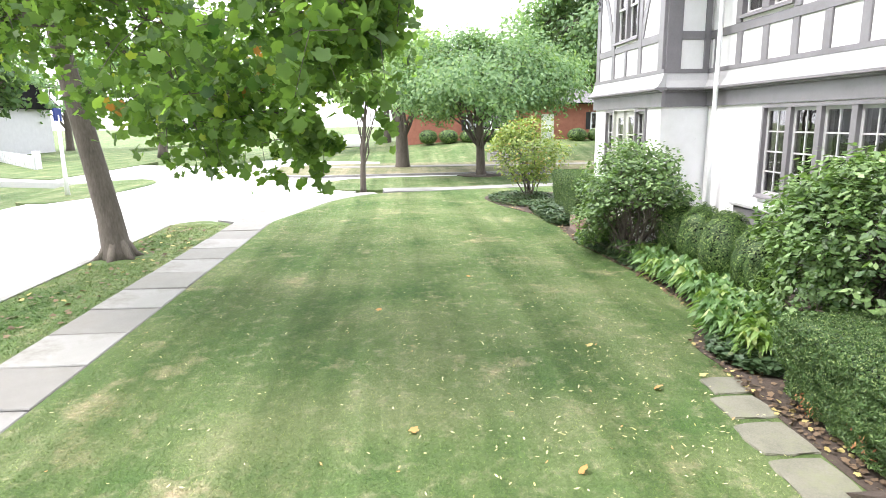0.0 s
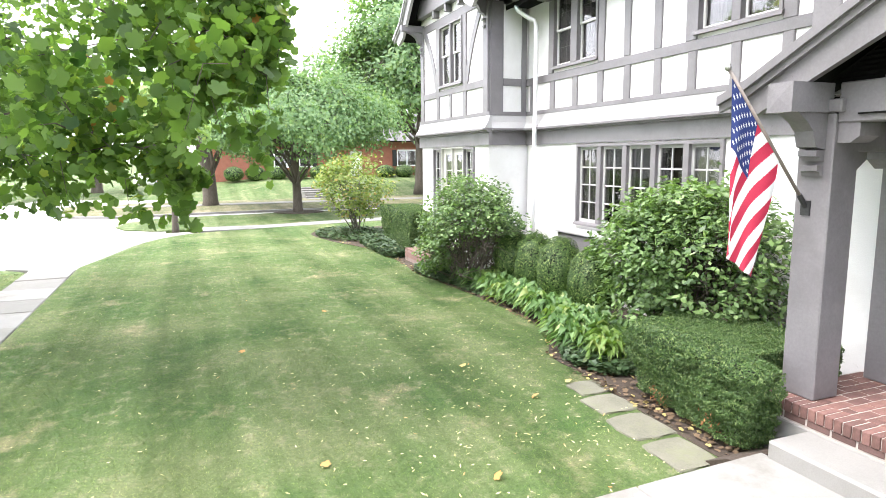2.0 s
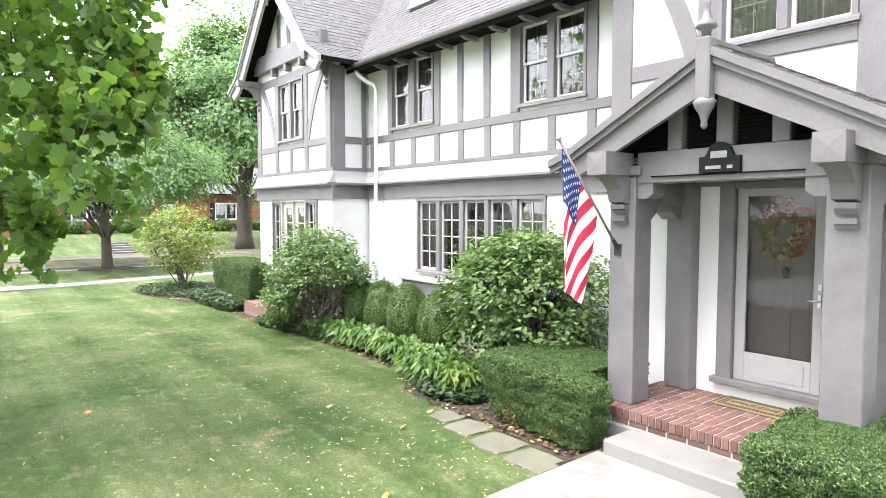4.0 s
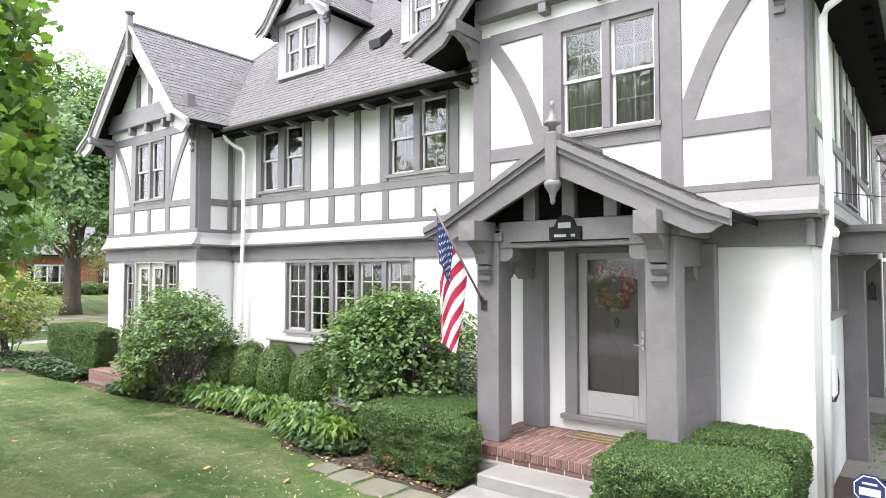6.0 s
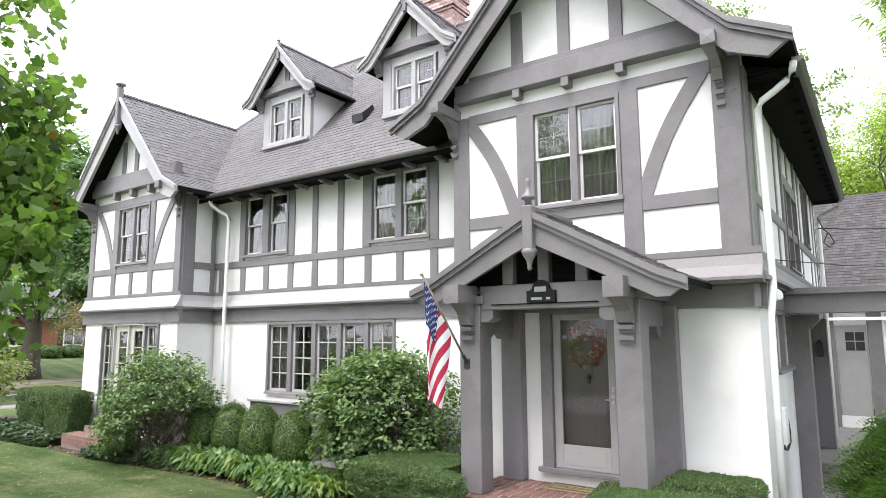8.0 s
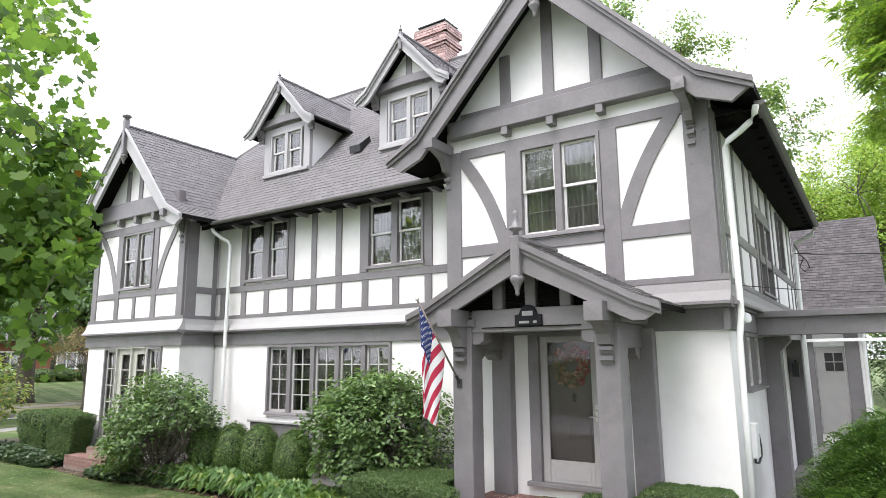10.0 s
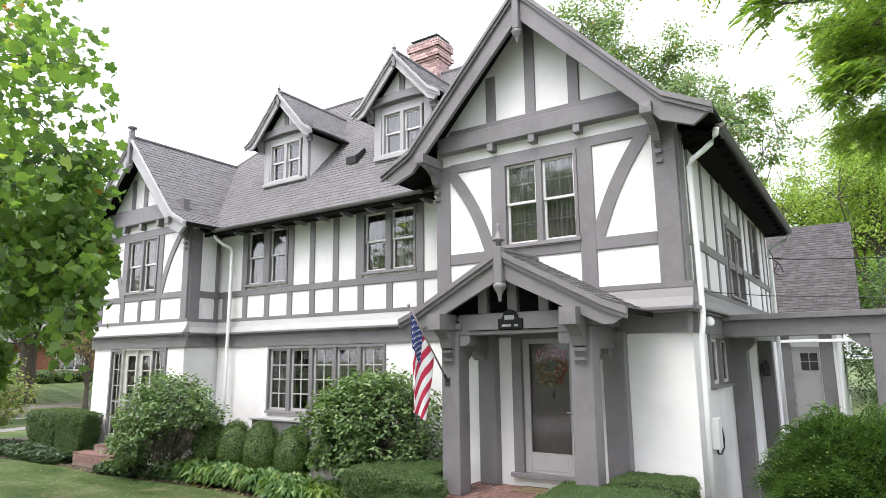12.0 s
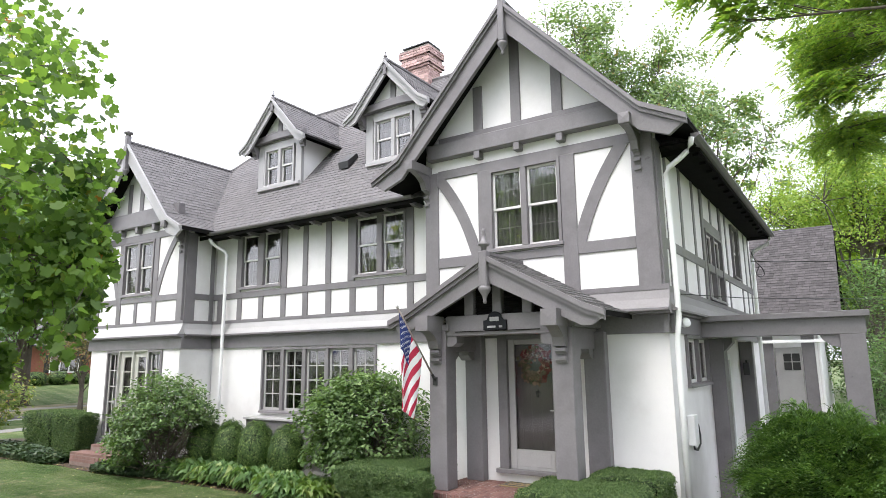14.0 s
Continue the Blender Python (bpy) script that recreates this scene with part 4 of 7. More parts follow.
# wreath of turned leaves
wreath = thing("wreath", "round wreath of red, tan and green autumn leaves on the door", "wreath")
WR = leaf_material("wreath_leaves", (0.13, 0.014, 0.022), (0.27, 0.045, 0.055), (0.50, 0.34, 0.28), 0.22, 0.6, 0.1)
WG = leaf_material("wreath_pale", (0.06, 0.05, 0.03), (0.34, 0.20, 0.16), (0.05, 0.09, 0.03), 0.35, 0.6, 0.1)
bm = bmesh.new()
tube(bm, [(-2.10 + 0.2 * math.cos(a * math.tau / 24), 0.252, 2.28 + 0.2 * math.sin(a * math.tau / 24)) for a in range(25)], 0.022, 6)
part("ring", bm, TWIG, wreath)


def leaf_shape(kind):
    if kind == "maple":
        return [(0, -0.40), (0.22, -0.47), (0.46, -0.30), (0.41, -0.10), (0.55, 0.12), (0.44, 0.28), (0.24, 0.26), (0.15, 0.48), (0, 0.58), (-0.15, 0.48), (-0.24, 0.26), (-0.44, 0.28), (-0.55, 0.12), (-0.41, -0.10), (-0.46, -0.30), (-0.22, -0.47)]
    if kind == "slim":
        return [(0, -0.5), (0.16, 0.0), (0, 0.5), (-0.16, 0.0)]
    if kind == "lobed":
        return [(0, -0.5), (0.18, -0.42), (0.5, -0.28), (0.30, -0.02), (0.46, 0.22), (0.20, 0.18), (0, 0.55), (-0.20, 0.18), (-0.46, 0.22), (-0.30, -0.02), (-0.5, -0.28), (-0.18, -0.42)]
    if kind == "long":
        return [(0, -0.5), (0.13, -0.2), (0.15, 0.1), (0, 0.5), (-0.15, 0.1), (-0.13, -0.2)]
    if kind == "round":
        return [(0, -0.5), (0.3, -0.25), (0.33, 0.1), (0, 0.5), (-0.33, 0.1), (-0.3, -0.25)]
    return [(0, -0.5), (0.28, 0.0), (0, 0.5), (-0.28, 0.0)]


def leaves(name, places, sizes, mat, parent, kind="oval", normals=None, droop=0.5, seed=1, label="", bend=0.25, jitter=0.55):
    """Many single leaves in one mesh: places and outward ways as arrays."""
    g = np.random.default_rng(seed)
    shape = np.array(leaf_shape(kind))
    n, k = len(places), len(shape)
    nor = g.normal(size=(n, 3)) if normals is None else np.asarray(normals) + g.normal(size=(n, 3)) * jitter
    nor[:, 2] += droop
    nor /= np.linalg.norm(nor, axis=1, keepdims=True) + 1e-9
    tip = g.normal(size=(n, 3))
    tip[:, 2] -= 0.6
    u = np.cross(nor, tip)
    u /= np.linalg.norm(u, axis=1, keepdims=True) + 1e-9
    v = np.cross(nor, u)
    s = np.asarray(sizes).reshape(-1, 1, 1) * np.ones((n, 1, 1))
    co = np.asarray(places)[:, None] + s * (shape[None, :, :1] * u[:, None] + shape[None, :, 1:] * v[:, None] - bend * (np.abs(shape[None, :, :1]) + 0.3 * np.abs(shape[None, :, 1:])) * nor[:, None])
    return soup(name, co.reshape(-1, 3), k, mat, parent, label)


g = np.random.default_rng(4)
for nm, mt, n, lo, hi, sd in (("red_leaves", WR, 170, -1.2, 2.6, 1), ("pale_leaves", WG, 150, 1.2, 5.1, 2)):
    a = g.uniform(lo, hi, n) if n else 0
    r = 0.2 + g.normal(0, 0.045, n)
    pl = np.stack([-2.10 + r * np.cos(a), 0.245 + g.uniform(-0.02, 0.012, n), 2.28 + r * np.sin(a)], 1)
    leaves(nm, pl, g.uniform(0.05, 0.085, n), mt, wreath, "maple", np.tile((0, -1.0, 0), (n, 1)), 0.0, sd)
a = g.uniform(-1.7, -0.6, 50)
pl = np.stack([-2.10 + 0.2 * np.cos(a), 0.245 + g.uniform(-0.02, 0.012, 50), 2.28 + 0.2 * np.sin(a)], 1)
leaves("pale_leaves", pl, g.uniform(0.05, 0.08, 50), WG, wreath, "maple", np.tile((0, -1.0, 0), (50, 1)), 0.0, 7)

# welcome mat
mat_col = material("coir_mat", (0.22, 0.16, 0.08), (0.34, 0.26, 0.14), 0.95, 10, 150, 0.8)
doormat = thing("door_mat", "tan coir door mat with a black border lying on the bricks", "mat")
mx0, mx1, my0, my1 = -2.54, -1.86, -0.20, 0.15
bm = bmesh.new()
box(bm, mx0, mx1, my0, my1, LZ + 0.004, LZ + 0.018)
part("mat_body", bm, mat_col, doormat, bevel=0.004)
bm = bmesh.new()
for i, w in ((0.03, 0.018), (0.065, 0.012)):
    a, b, c, d = mx0 + i, mx1 - i, my0 + i, my1 - i
    box(bm, a, b, c, c + w, LZ + 0.016, LZ + 0.021)
    box(bm, a, b, d - w, d, LZ + 0.016, LZ + 0.021)
    box(bm, a, a + w, c + w, d - w, LZ + 0.016, LZ + 0.021)
    box(bm, b - w, b, c + w, d - w, LZ + 0.016, LZ + 0.021)
part("border", bm, BLACK, doormat)


def lettering(text, size, m, mat, parent, name="lettering", depth=0.002):
    cu = bpy.data.curves.new(name, "FONT")
    cu.body, cu.size, cu.align_x, cu.align_y, cu.extrude = text, size, "CENTER", "CENTER", depth
    tmp = bpy.data.objects.new(name, cu)
    me = bpy.data.meshes.new_from_object(tmp)
    bpy.data.objects.remove(tmp)
    me.materials.append(mat)
    ob = new(name, me)
    ob.parent, ob.matrix_basis = parent, m
    return ob


lettering("WELCOME", 0.10, pose((mx0 + mx1) / 2, (my0 + my1) / 2, LZ + 0.019), BLACK, doormat)

# the name board: a dark plate with an arched top, its writing as plain bars
plate = thing("sign_plate", "dark arched plate with pale raised bars on the porch beam", "sign")
bm = bmesh.new()
arc = [(PX + 0.11 * math.cos(a), 2.955 + 0.10 * math.sin(a)) for a in [math.pi * i / 10 for i in range(11)]]
prism(bm, [(PX - 0.185, 2.79), (PX + 0.185, 2.79), (PX + 0.185, 2.93), (PX + 0.13, 2.93)] + arc + [(PX - 0.13, 2.93), (PX - 0.185, 2.93)], PF - 0.03, PF + 0.019)
part("plate", bm, material("slate_plate", (0.007, 0.008, 0.010), (0.014, 0.015, 0.018), 0.8, 8, 60, 0.2, spec=0.2), plate, bevel=0.004)
PALE = material("pale_lettering", (0.22, 0.22, 0.22), (0.32, 0.32, 0.32), 0.6, 8, 60, 0.1)
for a, b, z0, z1 in ((-0.075, 0.075, 2.915, 2.975), (-0.12, 0.02, 2.82, 2.85), (0.075, 0.125, 2.82, 2.85)):
    boxpart("bar", plate, PALE, PX + a, PX + b, PF - 0.036, PF - 0.029, z0, z1, bevel=0.002)

# ---- the flag ----
flag = thing("flag", "american flag hanging from a slanted pole on the porch post", "flag")
B0, T0 = Vector((-3.20, -0.905, 2.07)), Vector((-3.362, -1.625, 3.125))
bm = bmesh.new()
tube(bm, [B0, T0], 0.014, 10)
part("pole", bm, material("pole_paint", (0.16, 0.13, 0.11), (0.24, 0.2, 0.18), 0.4, 6, 60, 0.1), flag, smooth=True)
bm = bmesh.new()
bmesh.ops.create_uvsphere(bm, u_segments=12, v_segments=8, radius=0.026, matrix=Matrix.Translation(T0 + (T0 - B0).normalized() * 0.02))
part("knob", bm, METAL, flag, smooth=True)
bm = bmesh.new()
box(bm, -3.24, -3.16, -0.915, -0.895, 2.0, 2.12)
tube(bm, [B0, B0 + (T0 - B0) * 0.09], 0.022, 8)
part("socket", bm, BLACK, flag, "metal pole bracket")
RED = material("flag_red", (0.40, 0.018, 0.055), (0.50, 0.032, 0.075), 0.8, 6, 160, 0.15, lucent=0.3)
FWH = material("flag_white", (0.72, 0.72, 0.73), (0.8, 0.8, 0.8), 0.8, 6, 160, 0.15, lucent=0.3)
BLU = material("flag_blue", (0.02, 0.035, 0.14), (0.035, 0.055, 0.2), 0.8, 6, 160, 0.15, lucent=0.3)


def cloth(s, v):
    """A point of the hanging flag: s down the hoist (0 to 1), v along the fly (0 to 1)."""
    q = T0.lerp(B0, 0.04 + 0.60 * s)
    fold = 0.024 * math.sin(s * 8.5 + v * 1.2) * min(1, v * 4)
    x = q.x + fold * (1 + 0.4 * v) + 0.05 * v
    y = q.y - (0.05 + 0.24 * s) * v + 0.025 * math.cos(s * 13) * v
    z = q.z - v * (1.34 - 0.42 * s)
    return Vector((x, y, z))


bm = bmesh.new()
NS, NV = 104, 260
gv = [[bm.verts.new(cloth(i / NS, j / NV)) for j in range(NV + 1)] for i in range(NS + 1)]
for i in range(NS):
    for j in range(NV):
        f = bm.faces.new([gv[i][j], gv[i + 1][j], gv[i + 1][j + 1], gv[i][j + 1]])
        a, b = i / NS, j / NV
        stripe = int(13 * (0.60 * a + 0.56 * b))
        f.material_index = 2 if a < 7 / 13 and b < 0.4 else (0 if stripe % 2 == 0 else 1)
        f.smooth = True
fl = part("cloth", bm, [RED, FWH, BLU], flag, "red and white striped cloth with a starred blue canton")
for i in range(9):
    for j in range(6 if i % 2 == 0 else 5):
        s, v = (i + 0.7) / 9.4 * 28 / 52, (j + (0.6 if i % 2 == 0 else 1.1)) / 6.2 * 0.4
        c = cloth(s, v)
        du, dv = (cloth(s + 0.01, v) - c).normalized(), (cloth(s, v + 0.01) - c).normalized()
        n = du.cross(dv).normalized() * 0.004
        bm = bmesh.new()
        for side in (1, -1):
            pts = []
            for k in range(10):
                r = 0.020 if k % 2 == 0 else 0.009
                pts.append(bm.verts.new(c + side * n + r * (math.cos(k * math.tau / 10) * du + math.sin(k * math.tau / 10) * dv)))
            bm.faces.new(pts)
        part("star", bm, FWH, fl)

# ---- side yard: porch roof on posts, side door, garage ----
carport = thing("side_porch", "grey flat-roofed side porch on square posts beside the house", "porch")
boxpart("beam", carport, TIMBER, 0.02, 2.30, 2.10, 2.36, 2.68, 2.93)
boxpart("roof_edge", carport, TIMBER, 0.0, 2.36, 2.02, 6.5, 2.93, 3.02)
boxpart("beam", carport, TIMBER, 2.04, 2.30, 2.36, 6.4, 2.68, 2.93)
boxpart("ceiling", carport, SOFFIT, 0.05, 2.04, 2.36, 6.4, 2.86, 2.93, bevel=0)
boxpart("post", carport, TIMBER, 1.96, 2.28, 2.10, 2.40, -0.1, 2.68)
boxpart("post", carport, TIMBER, 0.0, 0.24, 2.80, 3.14, -0.1, 2.68)
boxpart("post", carport, TIMBER, 2.0, 2.28, 6.1, 6.38, -0.1, 2.68)
boxpart("post", carport, TIMBER, 0.0, 0.26, 6.0, 6.3, -0.1, 2.68)
bm = bmesh.new()
prism(bm, [(1.96, 2.68), (1.96, 2.48), (1.84, 2.52), (1.74, 2.60), (1.70, 2.68)], 2.14, 2.32)
part("knee", bm, TIMBER, carport)
bm = bmesh.new()
prism(bm, [(0.1, 2.68), (0.38, 2.68), (0.38, 2.60), (0.24, 2.46), (0.1, 2.46)], 2.84, 3.1)
part("knee", bm, TIMBER, carport)
side_door = thing("side_door", "white side door with a tall dark glass panel, in the stucco wall", "door")
boxpart("door_frame", side_door, WHITE, -0.06, 0.03, 3.72, 3.84, 0.35, 2.42)
boxpart("door_frame", side_door, WHITE, -0.06, 0.03, 4.60, 4.72, 0.35, 2.42)
boxpart("door_frame", side_door, WHITE, -0.06, 0.03, 3.84, 4.60, 2.30, 2.42)
boxpart("door_leaf", side_door, WHITE, -0.10, -0.05, 3.84, 4.60, 0.35, 2.30)
boxpart("pane", side_door, DARK, -0.05, -0.03, 3.97, 4.47, 0.62, 2.15, bevel=0)
boxpart("handle", side_door, METAL, -0.04, 0.02, 4.52, 4.56, 1.25, 1.40)
wl_lamp = thing("wall_lamp", "black lantern on a post of the side porch", "lamp")
boxpart("lantern", wl_lamp, BLACK, 0.08, 0.20, 5.84, 5.96, 1.98, 2.24)
boxpart("arm", wl_lamp, BLACK, 0.12, 0.16, 5.90, 6.01, 2.24, 2.29)
for i in range(2):
    boxpart("side_step", carport, CONCRETE_OLD, 0.02, 1.2 - 0.3 * i, 4.5, 6.0, 0.0 if i == 0 else 0.17, 0.17 * (i + 1), bevel=0.015)
spot = thing("floodlight", "small round white floodlight under the belt", "lamp")
bm = bmesh.new()
lathe(bm, 0, 0, [(0.03, 0.0), (0.06, 0.05), (0.07, 0.12), (0.066, 0.125)], 12)
o = part("housing", bm, WHITE, spot, smooth=True)
o.matrix_basis = pose(0.05, 0.75, 2.84, 0, 75, -40)
meter = thing("meter_box", "white utility box with a cable on the wall", "utility box")
boxpart("box", meter, WHITE, 0.0, 0.10, 0.86, 1.08, 1.12, 1.54)
bm = bmesh.new()
tube(bm, [(0.06, 1.08, 1.46), (0.08, 1.16, 1.38), (0.09, 1.20, 1.24), (0.09, 1.18, 1.12), (0.07, 1.06, 1.04), (0.05, 0.96, 1.06), (0.05, 0.92, 1.13)], 0.015, 6)
part("cable", bm, BLACK, meter, smooth=True)
hose = thing("garden_hose", "black garden hose coiled on the soil at the house corner", "hose")
bm = bmesh.new()
tube(bm, [(0.42 + (0.16 + 0.012 * (k % 7)) * math.cos(k * 0.42), 0.62 + (0.16 + 0.012 * (k % 5)) * math.sin(k * 0.42), 0.035 + 0.0016 * k) for k in range(75)], 0.013, 6)
part("coil", bm, BLACK, hose, smooth=True)
grate = thing("boot_mat", "dark ribbed mat on the path by the side porch", "mat", (0.62, 1.75, 0.012))
for i in range(9):
    boxpart("rib", grate, SOFFIT, -0.4, 0.4, -0.27 + i * 0.06, -0.23 + i * 0.06, 0.0, 0.025, bevel=0.004)
for x in (-0.41, 0.38):
    boxpart("edge", grate, SOFFIT, x, x + 0.03, -0.29, 0.29, 0.0, 0.03, bevel=0.004)
cable = thing("power_cable", "dark overhead cables looped at the house corner", "cable")
bm = bmesh.new()
tube(bm, [(0.10, 8.6, 4.75), (0.6, 8.9, 4.72), (2.0, 9.6, 4.70), (6.0, 12, 4.9), (14, 17, 5.6)], 0.014, 6)
tube(bm, [(0.10, 8.7, 5.0), (0.22, 8.5, 4.7), (0.34, 8.45, 4.55), (0.40, 8.45, 4.38), (0.3, 8.45, 4.28), (0.2, 8.45, 4.4), (0.3, 8.45, 4.62)], 0.014, 6)
part("wire", bm, BLACK, cable, smooth=True)
bm = bmesh.new()
tube(bm, [(0.12, 0.55, 3.27), (0.8, 1.5, 3.24), (3, 4.5, 3.3), (12, 16, 3.9)], 0.006, 5)
part("wire", bm, BLACK, cable)

garage = thing("garage", "white garage with a grey shingle roof and a panelled door", "garage")
bm = bmesh.new()
walled(bm, "y", -2.6, 1.24, -0.2, 3.4, 11.9, 12.1, [(0.06, 0.78, 0.3, 2.62)])
bmesh.ops.remove_doubles(bm, verts=bm.verts, dist=1e-4)
part("wall", bm, STUCCO, garage)
boxpart("wall", garage, STUCCO, 1.04, 1.24, 12.1, 17.0, -0.2, 3.4, bevel=0)
boxpart("wall", garage, STUCCO, -2.6, 1.24, 17.0, 17.2, -0.2, 3.4, bevel=0)
gd = boxpart("garage_door", garage, STORM, 0.08, 0.76, 11.93, 11.98, 0.3, 2.60, label="pale door with four small panes")
for i in range(2):
    for k in range(2):
        boxpart("pane", gd, DARK, 0.29 + 0.22 * i, 0.485 + 0.22 * i, 11.915, 11.935, 1.96 + 0.25 * k, 2.18 + 0.25 * k, bevel=0)
boxpart("corner_board", garage, TIMBER, 0.78, 1.10, 11.86, 11.9, -0.2, 3.3)
for i in range(2):
    boxpart("corner_board", garage, WHITE, 1.11 + 0.075 * i, 1.16 + 0.075 * i, 11.86, 11.9, -0.2, 3.3)
boxpart("corner_board", garage, TIMBER, -0.40, 0.06, 11.86, 11.9, -0.2, 3.3)
bm = bmesh.new()
tube(bm, [(-0.62, 11.32, 2.74), (-0.62, 11.36, 2.62), (-0.55, 11.78, 2.45), (-0.55, 11.82, 2.3), (-0.55, 11.82, 0.1)], 0.05, 8)
part("downspout", bm, WHITE, garage, "white downspout", smooth=True)
boxpart("eave_board", garage, TIMBER, -2.8, 1.85, 11.36, 11.44, 3.26, 3.42)
boxpart("gutter", garage, WHITE, -2.8, 1.88, 11.26, 11.36, 2.72, 2.80)
o0 = (-2.9, 11.3, 3.40)
slope(o0, (1, 0, 0), (0, 3.2, 3.1), lambda f: (0, 4.75), [o0, (1.85, 11.3, 3.40), (1.85, 14.5, 6.5), (-2.9, 14.5, 6.5)], "garage_roof", garage, cover=SHINGLE_OLD)
o1 = (1.85, 17.7, 3.40)
slope(o1, (-1, 0, 0), (0, -3.2, 3.1), lambda f: (0, 4.75), [o1, (-2.9, 17.7, 3.40), (-2.9, 14.5, 6.5), (1.85, 14.5, 6.5)], "garage_roof", garage, cover=SHINGLE_OLD)
bm = bmesh.new()
prism(bm, [(12.0, 3.4), (17.0, 3.4), (14.5, 6.3)], 1.1, 1.23, "x")
part("gable_wall", bm, STUCCO, garage)


# ---- ground ----
def outline_sheet(name, pts, z, mat, label, category="", deep=0.35, cell=None):
    bm = bmesh.new()
    prism(bm, pts, z - deep, z, "z")
    return tagged(new(name, meshed(name, bm, mat)), label, category or name, kind="structure")


def smooth_line(pts, n=8):
    """A smooth closed or open line through points (Catmull-Rom), open."""
    P = [Vector(p) for p in pts]
    out = []
    for i in range(len(P) - 1):
        a, b, c, d = P[max(i - 1, 0)], P[i], P[i + 1], P[min(i + 2, len(P) - 1)]
        for k in range(n):
            t = k / n
            out.append(tuple(0.5 * ((2 * b) + (c - a) * t + (2 * a - 5 * b + 4 * c - d) * t * t + (3 * b - a - 3 * c + d) * t**3)))
    out.append(tuple(P[-1]))
    return out


# one sheet to the horizon, with a rise beyond the cross street
bm = bmesh.new()
gx = [-420, -200, -120, -80, -60, -54, -50, -46, -42, -39, -37.2, -36, -20, 0, 60, 400]
gy = [-400, -120, -60, -40, -30, -24, -20, -10, 0, 10, 20, 40, 80, 200, 400]


def rise(x, y):
    t = min(1, max(0, (-37.0 - x) / 14))
    return -0.42 + 1.35 * t * t * (3 - 2 * t) * min(1, max(0, (y + 12) / 5)) if x < -37 else -0.42


grid = [[bm.verts.new((x, y, rise(x, y))) for y in gy] for x in gx]
for i in range(len(gx) - 1):
    for j in range(len(gy) - 1):
        bm.faces.new([grid[i][j], grid[i + 1][j], grid[i + 1][j + 1], grid[i][j + 1]])
tagged(new("ground", meshed("ground", bm, GRASS, smooth=True)), "mown grass spreading to the distance", "ground", kind="structure")
corner = smooth_line([(-16.0, -8.02), (-17.6, -7.6), (-20.3, -6.85), (-22.0, -5.6), (-22.6, -3.6), (-23.3, 0.0), (-24.2, 6.0), (-26, 20)], 6)
lawn_pts = corner + [(-26, 60), (60, 60), (60, -8.02)]
lawn = outline_sheet("lawn", lawn_pts, 0.0, GRASS, "mown green lawn with dry patches and mowing stripes", deep=0.6)
outline_sheet("road", [(80, -10.75), (80, -17.6), (-26, -17.6), (-30, -19.5), (-34, -30), (-60, -50), (-66, -46), (-44, -24), (-40, -16), (-60, -11.0), (-120, -6), (-120, -3), (-60, -6.5), (-37.5, -6.0), (-37.2, 60), (-31, 60), (-30.6, 0), (-30.4, -4.5), (-28.5, -6.0), (-24.0, -6.5), (-22, -7.2), (-19, -8.3), (-16.5, -9.4), (-16.3, -10.75)], -0.14, ROAD, "wide pale concrete road and crossing")
outline_sheet("apron", [(-15.75, -8.02), (-16.0, -8.02), (-17.6, -7.6), (-20.3, -6.85), (-22.2, -5.5), (-22.8, -5.7), (-22.5, -7.0), (-19, -8.6), (-16.6, -9.6), (-16.2, -9.05), (-15.75, -9.0)], -0.02, CONCRETE, "pale concrete apron at the corner", "pavement", 0.5)
strip = smooth_line([(-15.8, -9.04), (-16.2, -9.3), (-16.6, -10.0), (-16.2, -10.55)], 5)
outline_sheet("parkway", strip + [(60, -10.6), (60, -9.04)], -0.03, GRASS, "grass strip with bare patches between pavement and road", "grass strip", 0.5)
outline_sheet("kerb", [(60, -10.6), (60, -10.75), (-16.1, -10.75), (-16.1, -10.6)], -0.03, CONCRETE, "concrete kerb", "kerb", 0.5)
outline_sheet("far_parkway", [(-24.3, -5.6), (-23.9, -3.0), (-24.6, 0.2), (-25.6, 8), (-27, 60), (-30.6, 60), (-30.2, 0), (-29.9, -5.0), (-29.4, -7.0), (-28.2, -8.0), (-26.4, -8.3), (-25.2, -7.9), (-24.4, -6.8)], -0.10, GRASS, "mown grass strip across the corner", "grass strip", 0.5)
far_walk = [(-22.65, -3.6), (-23.35, 0.0), (-24.25, 6.0), (-26.05, 20), (-26.05, 60), (-26.95, 60), (-26.95, 20), (-25.5, 8), (-24.5, 0.2), (-23.8, -3.0), (-23.9, -5.4), (-22.6, -5.3)]
outline_sheet("far_walk", far_walk, 0.005, CONCRETE, "pale concrete pavement", "pavement", 0.5)
outline_sheet("island", smooth_line([(-22, -17.0), (-24, -16.2), (-29, -15.9), (-31.5, -17.5), (-29, -19.5), (-23, -18.5), (-22, -17.0)], 5)[:-1], -0.115, GRASS, "small grass island in the road", "grass strip", 0.3)
outline_sheet("far_lawn", [(-32, -22), (-36, -30), (-62, -56), (-110, -80), (-110, -30), (-70, -34), (-46, -22)], -0.10, GRASS, "mown grass beyond the road", "grass strip", 0.4)
far_edge = [(-31.0, 60), (-31.2, 0), (-30.9, -5.4), (-30.5, -9.0), (-31.2, -10.6), (-34.0, -11.6), (-38.0, -12.0)]
outline_sheet("far_kerb", far_edge + [(-38.0, -11.8), (-34.1, -11.4), (-31.45, -10.45), (-30.75, -9.0), (-31.15, -5.4), (-31.45, 0), (-31.25, 60)], -0.03, CONCRETE, "pale kerb along the far grass strip", "kerb", 0.4)
